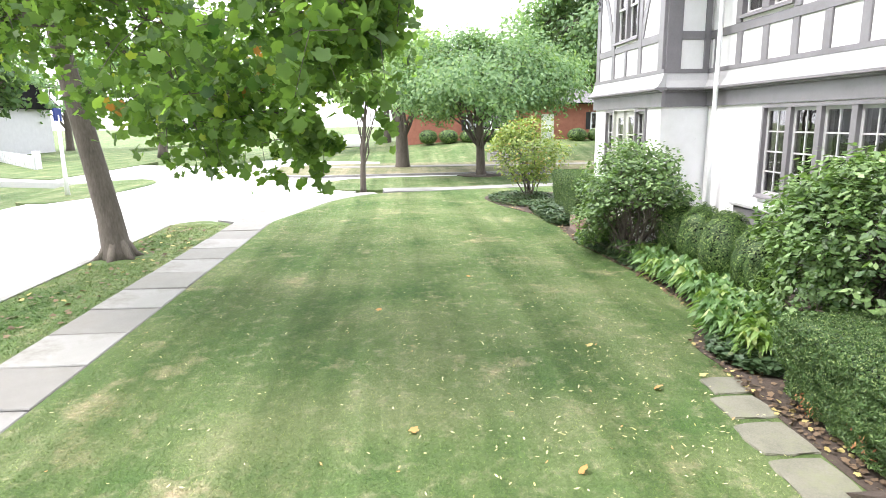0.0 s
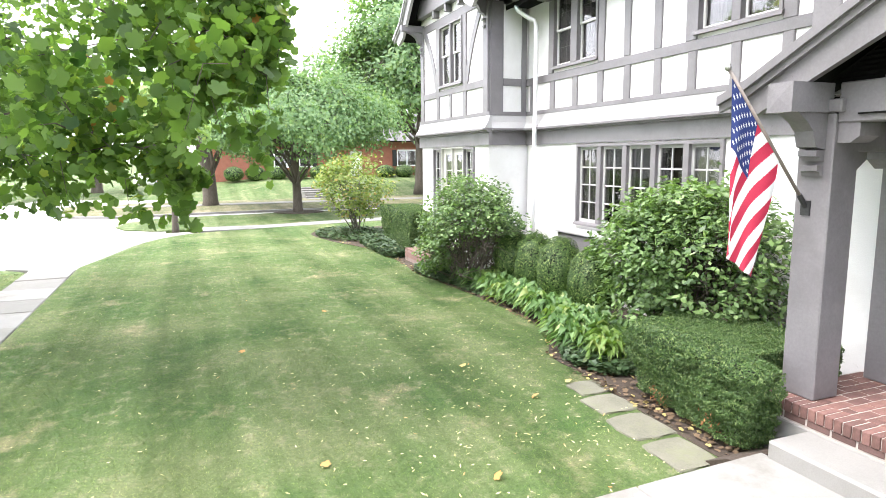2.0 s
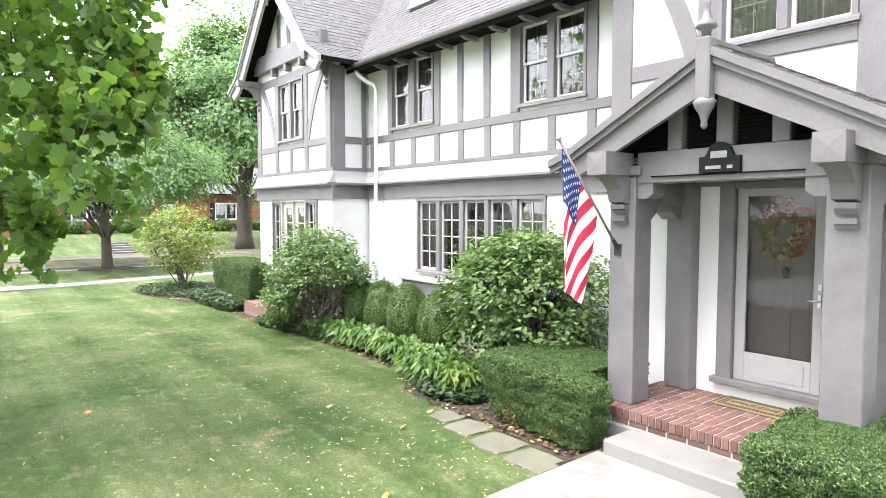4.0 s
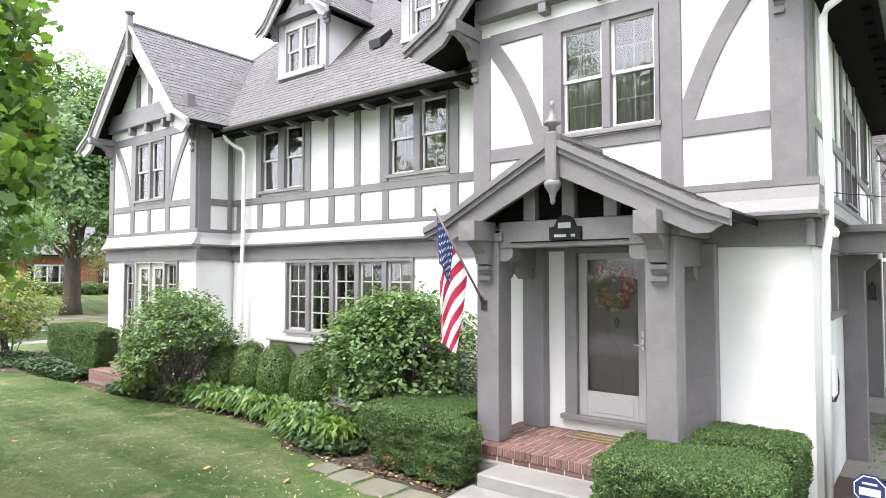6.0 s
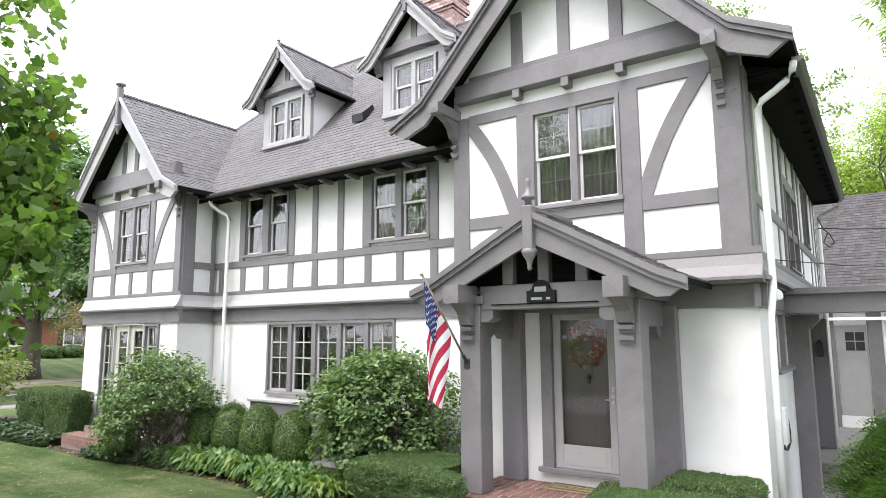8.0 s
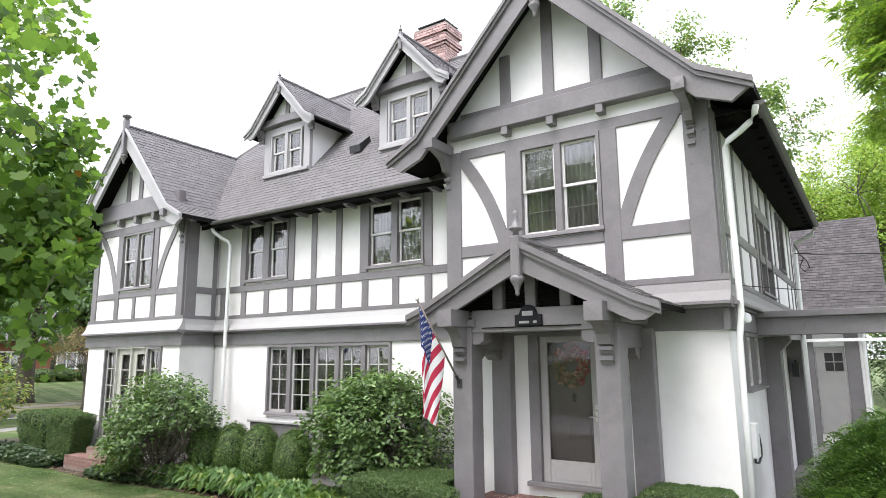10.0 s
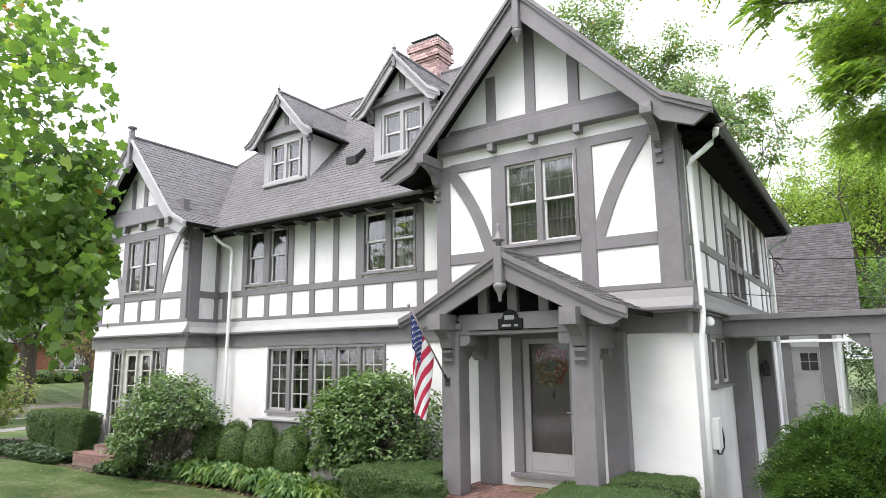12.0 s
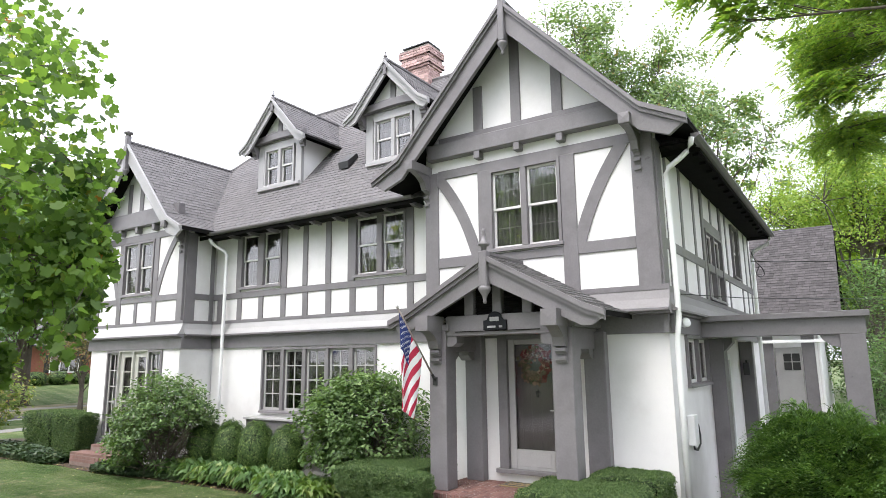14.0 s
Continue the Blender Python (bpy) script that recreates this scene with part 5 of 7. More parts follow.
outline_sheet("far_verge", [(-31.25, 60), (-31.45, 0), (-31.15, -5.4), (-30.75, -9.0), (-31.45, -10.45), (-34.1, -11.4), (-38.0, -11.8), (-39.5, -8), (-39.5, 60)], -0.045, DRY_TURF, "dry grass strip before the far pavement", "grass strip", 0.4)
outline_sheet("mulch_ring", [(-30.0 + (0.95 + 0.1 * math.sin(3 * k)) * math.cos(k * math.tau / 20), -0.8 + (1.1 + 0.1 * math.cos(5 * k)) * math.sin(k * math.tau / 20)) for k in range(20)], -0.075, SOIL, "ring of brown mulch round the street maple", "mulch", 0.2)
outline_sheet("far_pavement", [(-35.9, -9.5), (-35.7, -4), (-35.4, 60), (-36.8, 60), (-37.1, -4), (-37.3, -9.0)], -0.03, CONCRETE_OLD, "weathered pavement along the rise", "pavement", 0.4)

# pavement slabs along the street, some renewed
side_walk = thing("pavement", "concrete pavement of old and renewed slabs beside the lawn", "pavement", kind="structure")
SLAB = {}
for key, mt in (("new", CONCRETE), ("old", CONCRETE_OLD)):
    bm = bmesh.new()
    box(bm, -0.515, 0.515, -0.485, 0.485, -0.12, 0)
    SLAB[key] = meshed("slab", bm, mt, bevel=0.012)
rnd = random.Random(2)
for i in range(44):
    x = -15.2 + i * 1.06
    o = new("slab", SLAB["old" if i % 2 == 1 or i in (0, 12) else "new"])
    o.parent = side_walk
    o.matrix_basis = pose(x, -8.52, 0.004 + rnd.uniform(-0.006, 0.006), rnd.uniform(-0.5, 0.5), rnd.uniform(-0.5, 0.5), 0)
boxpart("bedding", side_walk, SOIL, -15.7, 31.5, -9.03, -8.01, -0.5, -0.03, bevel=0)

# the garden walk to the porch
front_walk = thing("front_walk", "pale concrete walk from the porch step across the lawn", "walk", kind="structure")
bm = bmesh.new()
box(bm, -0.72, 0.72, -0.60, 0.60, -0.12, 0)
WS = meshed("slab", bm, CONCRETE, bevel=0.015)
for i in range(6):
    o = new("slab", WS)
    o.parent = front_walk
    o.matrix_basis = pose(-2.28, -2.04 - i * 1.205, 0.165 - 0.029 * i, 1.35, 0, 0)

bm = bmesh.new()
prism(bm, [(-3.30, -0.02), (-2.99, -0.02), (-2.99, 0.15), (-3.06, 0.14), (-3.30, 0.012)], -1.72, -1.06, "y")
tagged(new("walk_bank", meshed("walk_bank", bm, SOIL)), "dark soil banked against the front walk", "bed", kind="structure")
bm = bmesh.new()
for x0, x1 in ((-3.20, -2.99), (-1.16, -1.57)):
    v = [bm.verts.new(c) for c in ((x0, -8.0, 0.002), (x1, -8.0, 0.008), (x1, -1.70, 0.150), (x0, -1.70, 0.002))]
    bm.faces.new(v)
tagged(new("walk_verge", meshed("walk_verge", bm, GRASS)), "mown grass rising to the edge of the front walk", "grass strip", kind="structure")

# stepping stones
stones = [(-5.05, -1.62, 0.36, 0.40, 8), (-4.60, -1.70, 0.44, 0.46, 2), (-4.05, -1.76, 0.52, 0.48, -3), (-3.48, -1.80, 0.52, 0.46, -2)]
for i, (x, y, a, b, r) in enumerate(stones):
    bm = bmesh.new()
    rr = random.Random(i)
    ring = []
    for k in range(16):
        t = k / 16 * math.tau
        c, s = math.cos(t), math.sin(t)
        f = 1 / max(abs(c), abs(s))
        f = min(f, 1.37)
        ring.append((x + a / 2 * c * f * rr.uniform(0.90, 1.03), y + b / 2 * s * f * rr.uniform(0.90, 1.03)))
    prism(bm, ring, -0.05, 0.016, "z")
    o = new("stepping_stone", meshed("stepping_stone", bm, FLAG_STONE, bevel=0.012))
    tagged(o, "weathered mossy concrete stepping stone set in the lawn edge", "paving stone", "stepping stones")

# planting bed
edge = smooth_line([(-21.6, -0.8), (-20.4, -1.9), (-18.4, -1.75), (-16.2, -1.1), (-14.2, -0.95), (-12.2, -1.05), (-10.3, -0.9), (-8.7, -0.78), (-7.2, -0.85), (-6.2, -1.40), (-5.4, -1.42), (-4.6, -1.50), (-3.5, -1.55), (-3.02, -1.5)], 5)
outline_sheet("planting_bed", edge + [(-3.02, -0.9), (-3.3, -0.9), (-3.3, 0.18), (-3.97, 0.18), (-3.97, 1.0), (-11.3, 1.0), (-11.3, 0.13), (-15.2, 0.13), (-15.2, 1.6), (-19.5, 2.2), (-21.4, 1.0)], 0.006, SOIL, "dark soil bed with leaf litter along the house", "bed", 0.2)
outline_sheet("side_bed", [(-1.45, -1.9), (0.4, -1.9), (3.4, -0.9), (3.6, 1.9), (0.0, 1.9), (0.0, 0.18), (-0.9, 0.18), (-0.9, -0.95), (-1.45, -0.95)], 0.015, SOIL, "dark soil bed by the house corner", "bed", 0.2)
outline_sheet("side_path", [(0.0, 1.9), (2.6, 1.9), (2.8, 11.2), (0.0, 11.9)], 0.012, CONCRETE_OLD, "weathered path beside the house", "path", 0.2)

# brick steps under the french window
garden_steps = thing("garden_steps", "two worn red brick steps below the french window", "steps")
STEP_MORTAR = material("dull_mortar", (0.17, 0.12, 0.10), (0.26, 0.20, 0.175), 0.95, 10, 120, 0.4)
boxpart("tread", garden_steps, STEP_MORTAR, -14.00, -12.30, -0.73, 0.12, 0.0, 0.245, bevel=0)
boxpart("tread", garden_steps, STEP_MORTAR, -13.75, -12.45, -0.38, 0.12, 0.245, 0.395, bevel=0)
rnd = random.Random(9)
BR = material("worn_step_brick", (0.13, 0.075, 0.065), (0.22, 0.125, 0.105), 0.88, 8, 90, 0.5, vary=0.2)
bm = bmesh.new()
box(bm, -0.0975, 0.0975, -0.095, 0.095, -0.03, 0.03)
SB = meshed("brick", bm, BR, bevel=0.005)
for x0, x1, y0, y1, z in ((-14.00, -12.30, -0.73, -0.35, 0.27), (-13.75, -12.45, -0.38, 0.12, 0.42)):
    for i in range(int((x1 - x0) / 0.2)):
        for k in range(max(1, int((y1 - y0) / 0.19))):
            o = new("brick", SB)
            o.parent = garden_steps
            o.matrix_basis = pose(x0 + 0.1 + i * 0.2, y0 + 0.097 + k * 0.195, z + rnd.uniform(-0.004, 0.003), rnd.uniform(-1, 1), rnd.uniform(-1, 1), 0)
fb = bmesh.new()
for i in range(9):
    box(fb, -13.99 + i * 0.188, -13.81 + i * 0.188, -0.74, -0.71, 0.095, 0.155)
    box(fb, -13.98 + i * 0.186, -13.81 + i * 0.186, -0.738, -0.71, 0.165, 0.232)
tagged(part("risers", fb, BR, garden_steps), kind="stuff")


# ---- plants ----
MAPLE = leaf_material("maple_leaves", (0.032, 0.078, 0.028), (0.182, 0.285, 0.082), (0.36, 0.40, 0.08), 0.03, 0.42, 0.66)
HEDGE = leaf_material("yew_leaves", (0.010, 0.030, 0.010), (0.100, 0.170, 0.056), (0.25, 0.32, 0.125), 0.15, 0.45, 0.25)
BOXL = leaf_material("boxwood_leaves", (0.012, 0.036, 0.009), (0.095, 0.165, 0.04), (0.24, 0.32, 0.10), 0.14, 0.5, 0.25)
SHRUB = leaf_material("shrub_leaves", (0.016, 0.046, 0.016), (0.185, 0.285, 0.105), (0.30, 0.40, 0.19), 0.08, 0.40, 0.32)
HOSTA = leaf_material("hosta_leaves", (0.030, 0.084, 0.024), (0.168, 0.280, 0.096), (0.34, 0.41, 0.18), 0.10, 0.40, 0.3)
HOSTA_Y = leaf_material("hosta_pale_leaves", (0.075, 0.145, 0.034), (0.20, 0.30, 0.080), (0.30, 0.35, 0.13), 0.2, 0.4, 0.35)
FERN = leaf_material("yew_spray", (0.020, 0.055, 0.015), (0.110, 0.200, 0.052), (0.18, 0.28, 0.08), 0.16, 0.45, 0.35)
IVY = leaf_material("ivy_leaves", (0.02, 0.05, 0.02), (0.07, 0.11, 0.05), (0.12, 0.14, 0.06), 0.08, 0.4, 0.2)
YELLOWING = leaf_material("yellowing_leaves", (0.075, 0.135, 0.032), (0.25, 0.305, 0.085), (0.38, 0.27, 0.11), 0.10, 0.5, 0.4)
FAR_A = leaf_material("far_leaves", (0.065, 0.135, 0.06), (0.205, 0.305, 0.155), (0.22, 0.3, 0.12), 0.1, 0.6, 0.45)
FAR_B = leaf_material("far_light_leaves", (0.13, 0.22, 0.085), (0.32, 0.43, 0.19), (0.28, 0.3, 0.1), 0.1, 0.6, 0.45)
FAR_C = leaf_material("far_dark_leaves", (0.04, 0.085, 0.035), (0.11, 0.18, 0.07), (0.14, 0.2, 0.08), 0.1, 0.6, 0.4)
LOCUST = leaf_material("locust_leaves", (0.11, 0.21, 0.04), (0.345, 0.46, 0.10), (0.5, 0.5, 0.12), 0.08, 0.5, 0.55)
RUST = leaf_material("rust_leaves", (0.12, 0.11, 0.05), (0.26, 0.24, 0.12), (0.34, 0.16, 0.08), 0.25, 0.6, 0.4)
OAK = leaf_material("oak_leaves", (0.064, 0.118, 0.05), (0.25, 0.345, 0.155), (0.34, 0.22, 0.09), 0.04, 0.55, 0.4)
BOUGH = leaf_material("near_locust_leaves", (0.085, 0.172, 0.045), (0.30, 0.42, 0.11), (0.5, 0.5, 0.12), 0.08, 0.45, 0.62)
# near-black lumps that put the inner shade of hedges and bushes into colour
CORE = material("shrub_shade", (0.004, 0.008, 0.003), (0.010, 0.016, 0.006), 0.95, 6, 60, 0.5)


def lump(bm, c, r, seed, rough=0.12, sub=3):
    """An uneven rounded mass."""
    b2 = bmesh.new()
    bmesh.ops.create_icosphere(b2, subdivisions=sub, radius=1.0)
    off = Vector((seed * 3.1, seed * 1.7, seed * 2.3))
    m = {}
    for v in b2.verts:
        f = 1 + rough * noise.noise(v.co * 2.2 + off)
        m[v] = bm.verts.new((c[0] + v.co.x * r[0] * f, c[1] + v.co.y * r[1] * f, c[2] + v.co.z * r[2] * f))
    for f in b2.faces:
        bm.faces.new([m[v] for v in f.verts])
    b2.free()


def clipped_hedge(label, x0, x1, y0, y1, h, seed, mat, n, size=0.03, rot=0.0, group="clipped hedges", notch=None):
    """A clipped hedge: an uneven rounded block, thick with small leaves."""
    ob = thing("hedge", label, "hedge", ((x0 + x1) / 2, (y0 + y1) / 2, 0.02), group)
    ob.rotation_euler.z = radians(rot)
    a, b = (x1 - x0) / 2, (y1 - y0) / 2
    g = np.random.default_rng(seed)
    d = g.normal(size=(n * 2, 3))
    d /= np.linalg.norm(d, axis=1, keepdims=True)
    p = 11.0
    k = (np.abs(d) ** p).sum(1) ** (-1 / p)
    q = d * k[:, None]
    wob = np.array([noise.noise(Vector((v[0] * 3 + seed, v[1] * 3, v[2] * 3))) * 0.5 + noise.noise(Vector((v[0] * 9 + seed, v[1] * 9, v[2] * 9))) * 0.3 for v in q.tolist()])
    depth = 1 + 0.17 * wob + 0.03 - np.abs(g.normal(0, 0.075, len(q)))
    under = 1 - 0.20 * np.clip(0.5 - q[:, 2] / 2, 0, 1) ** 1.5
    pl = np.stack([q[:, 0] * a * depth * under, q[:, 1] * b * depth * under, h / 2 + q[:, 2] * h / 2 * (1 + 0.10 * wob)], 1)
    nr = np.sign(q) * np.abs(q) ** (p - 1)
    nr /= np.linalg.norm(nr, axis=1, keepdims=True)
    keep = (pl[:, 2] > 0.05)
    if notch:
        lap = (pl[:, 0] > notch[0]) & (pl[:, 1] > notch[1])
        pl[lap, 0] = notch[0] - np.abs(g.normal(0, 0.02, lap.sum()))
    pl, nr = pl[keep], nr[keep]
    leaves("foliage", pl, g.uniform(0.7, 1.3, len(pl)) * size, mat, ob, "slim", nr * 0.55, 0.3, seed, jitter=0.75)
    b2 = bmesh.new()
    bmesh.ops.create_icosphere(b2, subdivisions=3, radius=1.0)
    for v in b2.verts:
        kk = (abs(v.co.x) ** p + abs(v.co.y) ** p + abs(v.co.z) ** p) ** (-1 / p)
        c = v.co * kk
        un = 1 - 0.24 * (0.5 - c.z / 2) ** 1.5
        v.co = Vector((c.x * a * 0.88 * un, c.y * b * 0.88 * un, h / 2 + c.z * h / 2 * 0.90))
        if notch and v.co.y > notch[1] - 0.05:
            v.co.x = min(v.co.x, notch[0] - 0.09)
    part("shade_core", b2, CORE, ob)
    bm = bmesh.new()
    for i in range(6):
        tube(bm, [(g.uniform(-a, a) * 0.6, g.uniform(-b, b) * 0.6, 0.0), (g.uniform(-a, a) * 0.7, g.uniform(-b, b) * 0.7, h * 0.4)], 0.018, 5)
    part("stemwood", bm, TWIG, ob)
    return ob


porch_hedge = clipped_hedge("dense clipped yew hedge block beside the porch post", -4.80, -3.02, -1.46, -0.10, 0.78, 3, HEDGE, 110000, 0.031, -4, notch=(0.53, -0.32))
clipped_hedge("dense clipped yew hedge block in front of the stucco wall", -1.52, -0.05, -1.85, -0.55, 0.80, 4, HEDGE, 95000, 0.030, 6)
clipped_hedge("dense clipped yew hedge against the white wall", -0.95, -0.02, -0.75, 0.10, 0.86, 8, HEDGE, 40000, 0.030, 0)
clipped_hedge("dark clipped hedge by the corner of the wing", -15.40, -14.15, -0.58, 0.02, 1.12, 5, HEDGE, 30000, 0.042)
clipped_hedge("dark clipped hedge behind the first by the wing", -17.6, -15.95, -0.35, 0.75, 1.08, 6, HEDGE, 24000, 0.045)


def boxwood(x, y, rx, h, seed, n=15000, size=0.036):
    ob = thing("boxwood", "rounded clipped boxwood below the casement windows", "shrub", (x, y, 0.02), "boxwood row")
    g = np.random.default_rng(seed)
    d = g.normal(size=(n, 3))
    d /= np.linalg.norm(d, axis=1, keepdims=True)
    p = 2.05
    q = d * ((np.abs(d) ** p).sum(1) ** (-1 / p))[:, None]
    wob = np.array([noise.noise(Vector((v[0] * 4 + seed, v[1] * 4, v[2] * 4))) for v in q.tolist()])
    f = 1.02 + 0.14 * wob - np.abs(g.normal(0, 0.07, n))
    pl = np.stack([q[:, 0] * rx * f, q[:, 1] * rx * f, h / 2 + q[:, 2] * h / 2 * f], 1)
    leaves("foliage", pl, g.uniform(0.7, 1.3, n) * size, BOXL, ob, "oval", d * 0.7, 0.3, seed, jitter=0.7)
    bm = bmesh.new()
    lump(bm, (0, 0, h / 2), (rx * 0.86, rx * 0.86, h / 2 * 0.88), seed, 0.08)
    part("shade_core", bm, CORE, ob)
    return ob


for i, (x, y, r, h) in enumerate(((-9.86, 0.06, 0.40, 1.10), (-9.02, 0.0, 0.37, 1.17), (-8.14, -0.06, 0.365, 1.20), (-7.28, -0.04, 0.355, 1.14))):
    boxwood(x, y, r, h, 20 + i)


def shrub(name, label, x, y, rx, ry, h, lo, n, size, mat, seed, kind="oval", stems=14, clip=None, category="shrub", open_=0.3, lean=(0, 0), cut=None, tight=0.30, inner=0.0):
    """A leafy open shrub: stems fanning from the ground, leaves in clumps near the outer mass."""
    ob = thing(name, label, category, (x, y, 0.02))
    g = np.random.default_rng(seed)
    bm = bmesh.new()
    clumps = []
    for i in range(stems * 5):
        d = g.normal(size=3) * np.array([1, 1, 0.9])
        d /= np.linalg.norm(d)
        r = g.uniform(0.55, 1.0) ** 0.6
        clumps.append(np.array([d[0] * rx * r + lean[0], d[1] * ry * r + lean[1], (lo + h) / 2 + d[2] * (h - lo) / 2 * r]))
    clumps = np.array(clumps)
    for i in range(stems):
        c = clumps[i * 5]
        a = g.uniform(0, math.tau)
        base = Vector((0.15 * math.cos(a), 0.15 * math.sin(a), -0.02))
        end = Vector(c) * 0.96
        mid = base.lerp(end, 0.5) + Vector((g.normal(0, 0.08), g.normal(0, 0.08), 0.12))
        tube(bm, [base, mid, end], [0.022, 0.014, 0.005], 5)
        for k in range(1, 5):
            e2 = Vector(clumps[i * 5 + k])
            st = mid.lerp(end, g.uniform(0, 0.6))
            if (e2 - st).length < 1.2 * max(rx, h * 0.5):
                tube(bm, [st, st.lerp(e2, 0.5) + Vector((0, 0, 0.05)), e2], [0.009, 0.006, 0.003], 4)
    part("stemwood", bm, TWIG, ob, "bare branching twigs")
    which = g.integers(0, len(clumps), n)
    sp = tight * min(rx, ry, (h - lo) / 2) + 0.06
    pl = clumps[which] + g.normal(size=(n, 3)) * sp * np.array([1, 1, 0.6])
    deep = g.uniform(0, 1, n) < inner
    ball = g.normal(size=(n, 3))
    ball *= (g.uniform(0.1, 0.8, n) / np.linalg.norm(ball, axis=1))[:, None]
    pl[deep] = (ball * np.array([rx, ry, (h - lo) / 2]) + np.array([lean[0], lean[1], (lo + h) / 2]))[deep]
    e = ((pl[:, 0] - lean[0]) / (rx * 1.08)) ** 2 + ((pl[:, 1] - lean[1]) / (ry * 1.08)) ** 2 + ((pl[:, 2] - (lo + h) / 2) / ((h - lo) / 2 * 1.05)) ** 2
    rag = np.array([noise.noise(Vector((p[0] * 1.9 + seed, p[1] * 1.9, p[2] * 2.6))) for p in pl.tolist()])
    gap = np.array([noise.noise(Vector((p[0] * 4.5, p[1] * 4.5 + seed, p[2] * 6.5))) for p in pl.tolist()])
    keep = (e < 1.0 + 0.42 * rag + 0.08 * g.normal(size=n)) & (gap > -0.09 + 0.08 * g.normal(size=n)) & (pl[:, 2] > 0.05) & (e > open_ * 0.6)
    if clip:
        keep &= clip(pl[:, 0] + x, pl[:, 1] + y)
    if cut:
        keep &= cut(pl[:, 0], pl[:, 1], pl[:, 2], g.uniform(0, 1, n))
    pl = pl[keep]
    out = pl - np.array([lean[0], lean[1], (lo + h) / 2 - 0.3 * h])
    out /= np.linalg.norm(out, axis=1, keepdims=True)
    leaves("foliage", pl, g.uniform(0.65, 1.25, len(pl)) * size, mat, ob, kind, out * 0.9, 0.95, seed, jitter=0.7)
    return ob


shrub("viburnum", "large open viburnum with broad green leaves against the house", -5.30, 0.0, 1.38, 0.98, 2.22, 0.15, 58000, 0.092, SHRUB, 31, "oval", 26, lambda X, Y: Y < 0.93, tight=0.17, inner=0.3, cut=lambda x, y, z, r: (x < 0.40) | (r < 0.22 + 0.3 * (z > 1.5)))
shrub("viburnum", "rounded viburnum with bare lower twigs at the wing's corner", -10.62, -0.55, 1.52, 0.88, 2.16, -0.35, 44000, 0.090, SHRUB, 32, "oval", 30, lambda X, Y: (Y < 0.08) | ((X > -11.2) & (Y < 0.95)), tight=0.17, inner=0.3, cut=lambda x, y, z, r: z > 0.06 + 1.12 * np.clip((x + 0.75) / 1.7, 0, 1) + 0.22 * (r - 0.5))
shrub("euonymus", "small multi-stemmed shrub with yellowing leaves in an ivy bed", -19.6, -0.55, 1.25, 1.25, 2.65, 0.50, 9500, 0.10, YELLOWING, 33, "round", 14, open_=0.1, tight=0.20)


def sprays(name, starts, ways, length, pairs, width, size, mat, parent, seed, droop=0.35):
    """Feathered sprays: leaflets in two rows along arching stalks."""
    g = np.random.default_rng(seed)
    n = len(starts)
    d = ways / (np.linalg.norm(ways, axis=1, keepdims=True) + 1e-9)
    side = np.cross(d, np.array([0.0, 0.0, 1.0])) + g.normal(size=(n, 3)) * 0.25
    side /= np.linalg.norm(side, axis=1, keepdims=True) + 1e-9
    ln = length * g.uniform(0.6, 1.25, n)
    tri = []
    for k in range(pairs):
        t = (k + 0.6) / pairs
        p = starts + d * (ln * t)[:, None]
        p[:, 2] -= droop * ln * t * t
        w = width * (1.15 - 0.75 * t)
        for s in (-1, 1):
            tip = p + side * (s * w) + d * (w * 0.45)
            tip[:, 2] -= 0.25 * w + g.normal(0, 0.1 * w, n)
            mid = (p + tip) / 2
            c = d * size
            tri.append(np.stack([p, mid - c, tip, mid + c], 1))
    return soup(name, np.concatenate(tri).reshape(-1, 3), 4, mat, parent)


def yew_bush(label, x, y, rx, ry, h, n, seed):
    """A loose yew: sprays springing outward from a rounded mass."""
    ob = thing("yew_bush", label, "shrub", (x, y, 0.02))
    g = np.random.default_rng(seed)
    d = g.normal(size=(n, 3))
    d /= np.linalg.norm(d, axis=1, keepdims=True)
    d[:, 2] = np.abs(d[:, 2]) * 1.25 - 0.3
    wob = np.array([noise.noise(Vector((v[0] * 3 + seed, v[1] * 3, v[2] * 3))) for v in d.tolist()])
    r = (1 + 0.42 * wob) * g.uniform(0.72, 0.98, n)
    st = np.stack([d[:, 0] * rx * r, d[:, 1] * ry * r, h * 0.36 + d[:, 2] * h * 0.54 * r], 1)
    keep = (st[:, 2] > 0.02) & (st[:, 0] + x > 0.1)
    st, d = st[keep], d[keep]
    way = d + g.normal(size=d.shape) * 0.5
    way[:, 2] += 0.25
    sprays("foliage", st, way, 0.27, 7, 0.055, 0.014, FERN, ob, seed, 0.75)
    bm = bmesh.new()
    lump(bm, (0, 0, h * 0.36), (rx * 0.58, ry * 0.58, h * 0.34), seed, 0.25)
    part("shade_core", bm, CORE, ob)
    bm = bmesh.new()
    for i in range(16):
        e = st[int(g.integers(0, len(st)))]
        tube(bm, [(e[0] * 0.1, e[1] * 0.1, -0.02), (e[0] * 0.6, e[1] * 0.6, e[2] * 0.6), tuple(e)], [0.02, 0.012, 0.004], 5)
    part("stemwood", bm, TWIG, ob)
    return ob


yew_bush("feathery loose yew bush by the side porch", 1.72, 0.80, 0.98, 0.90, 1.82, 7600, 34)
yew_bush("feathery loose yew bush at the edge of the side bed", 2.95, 0.55, 1.05, 0.95, 1.78, 7600, 35)


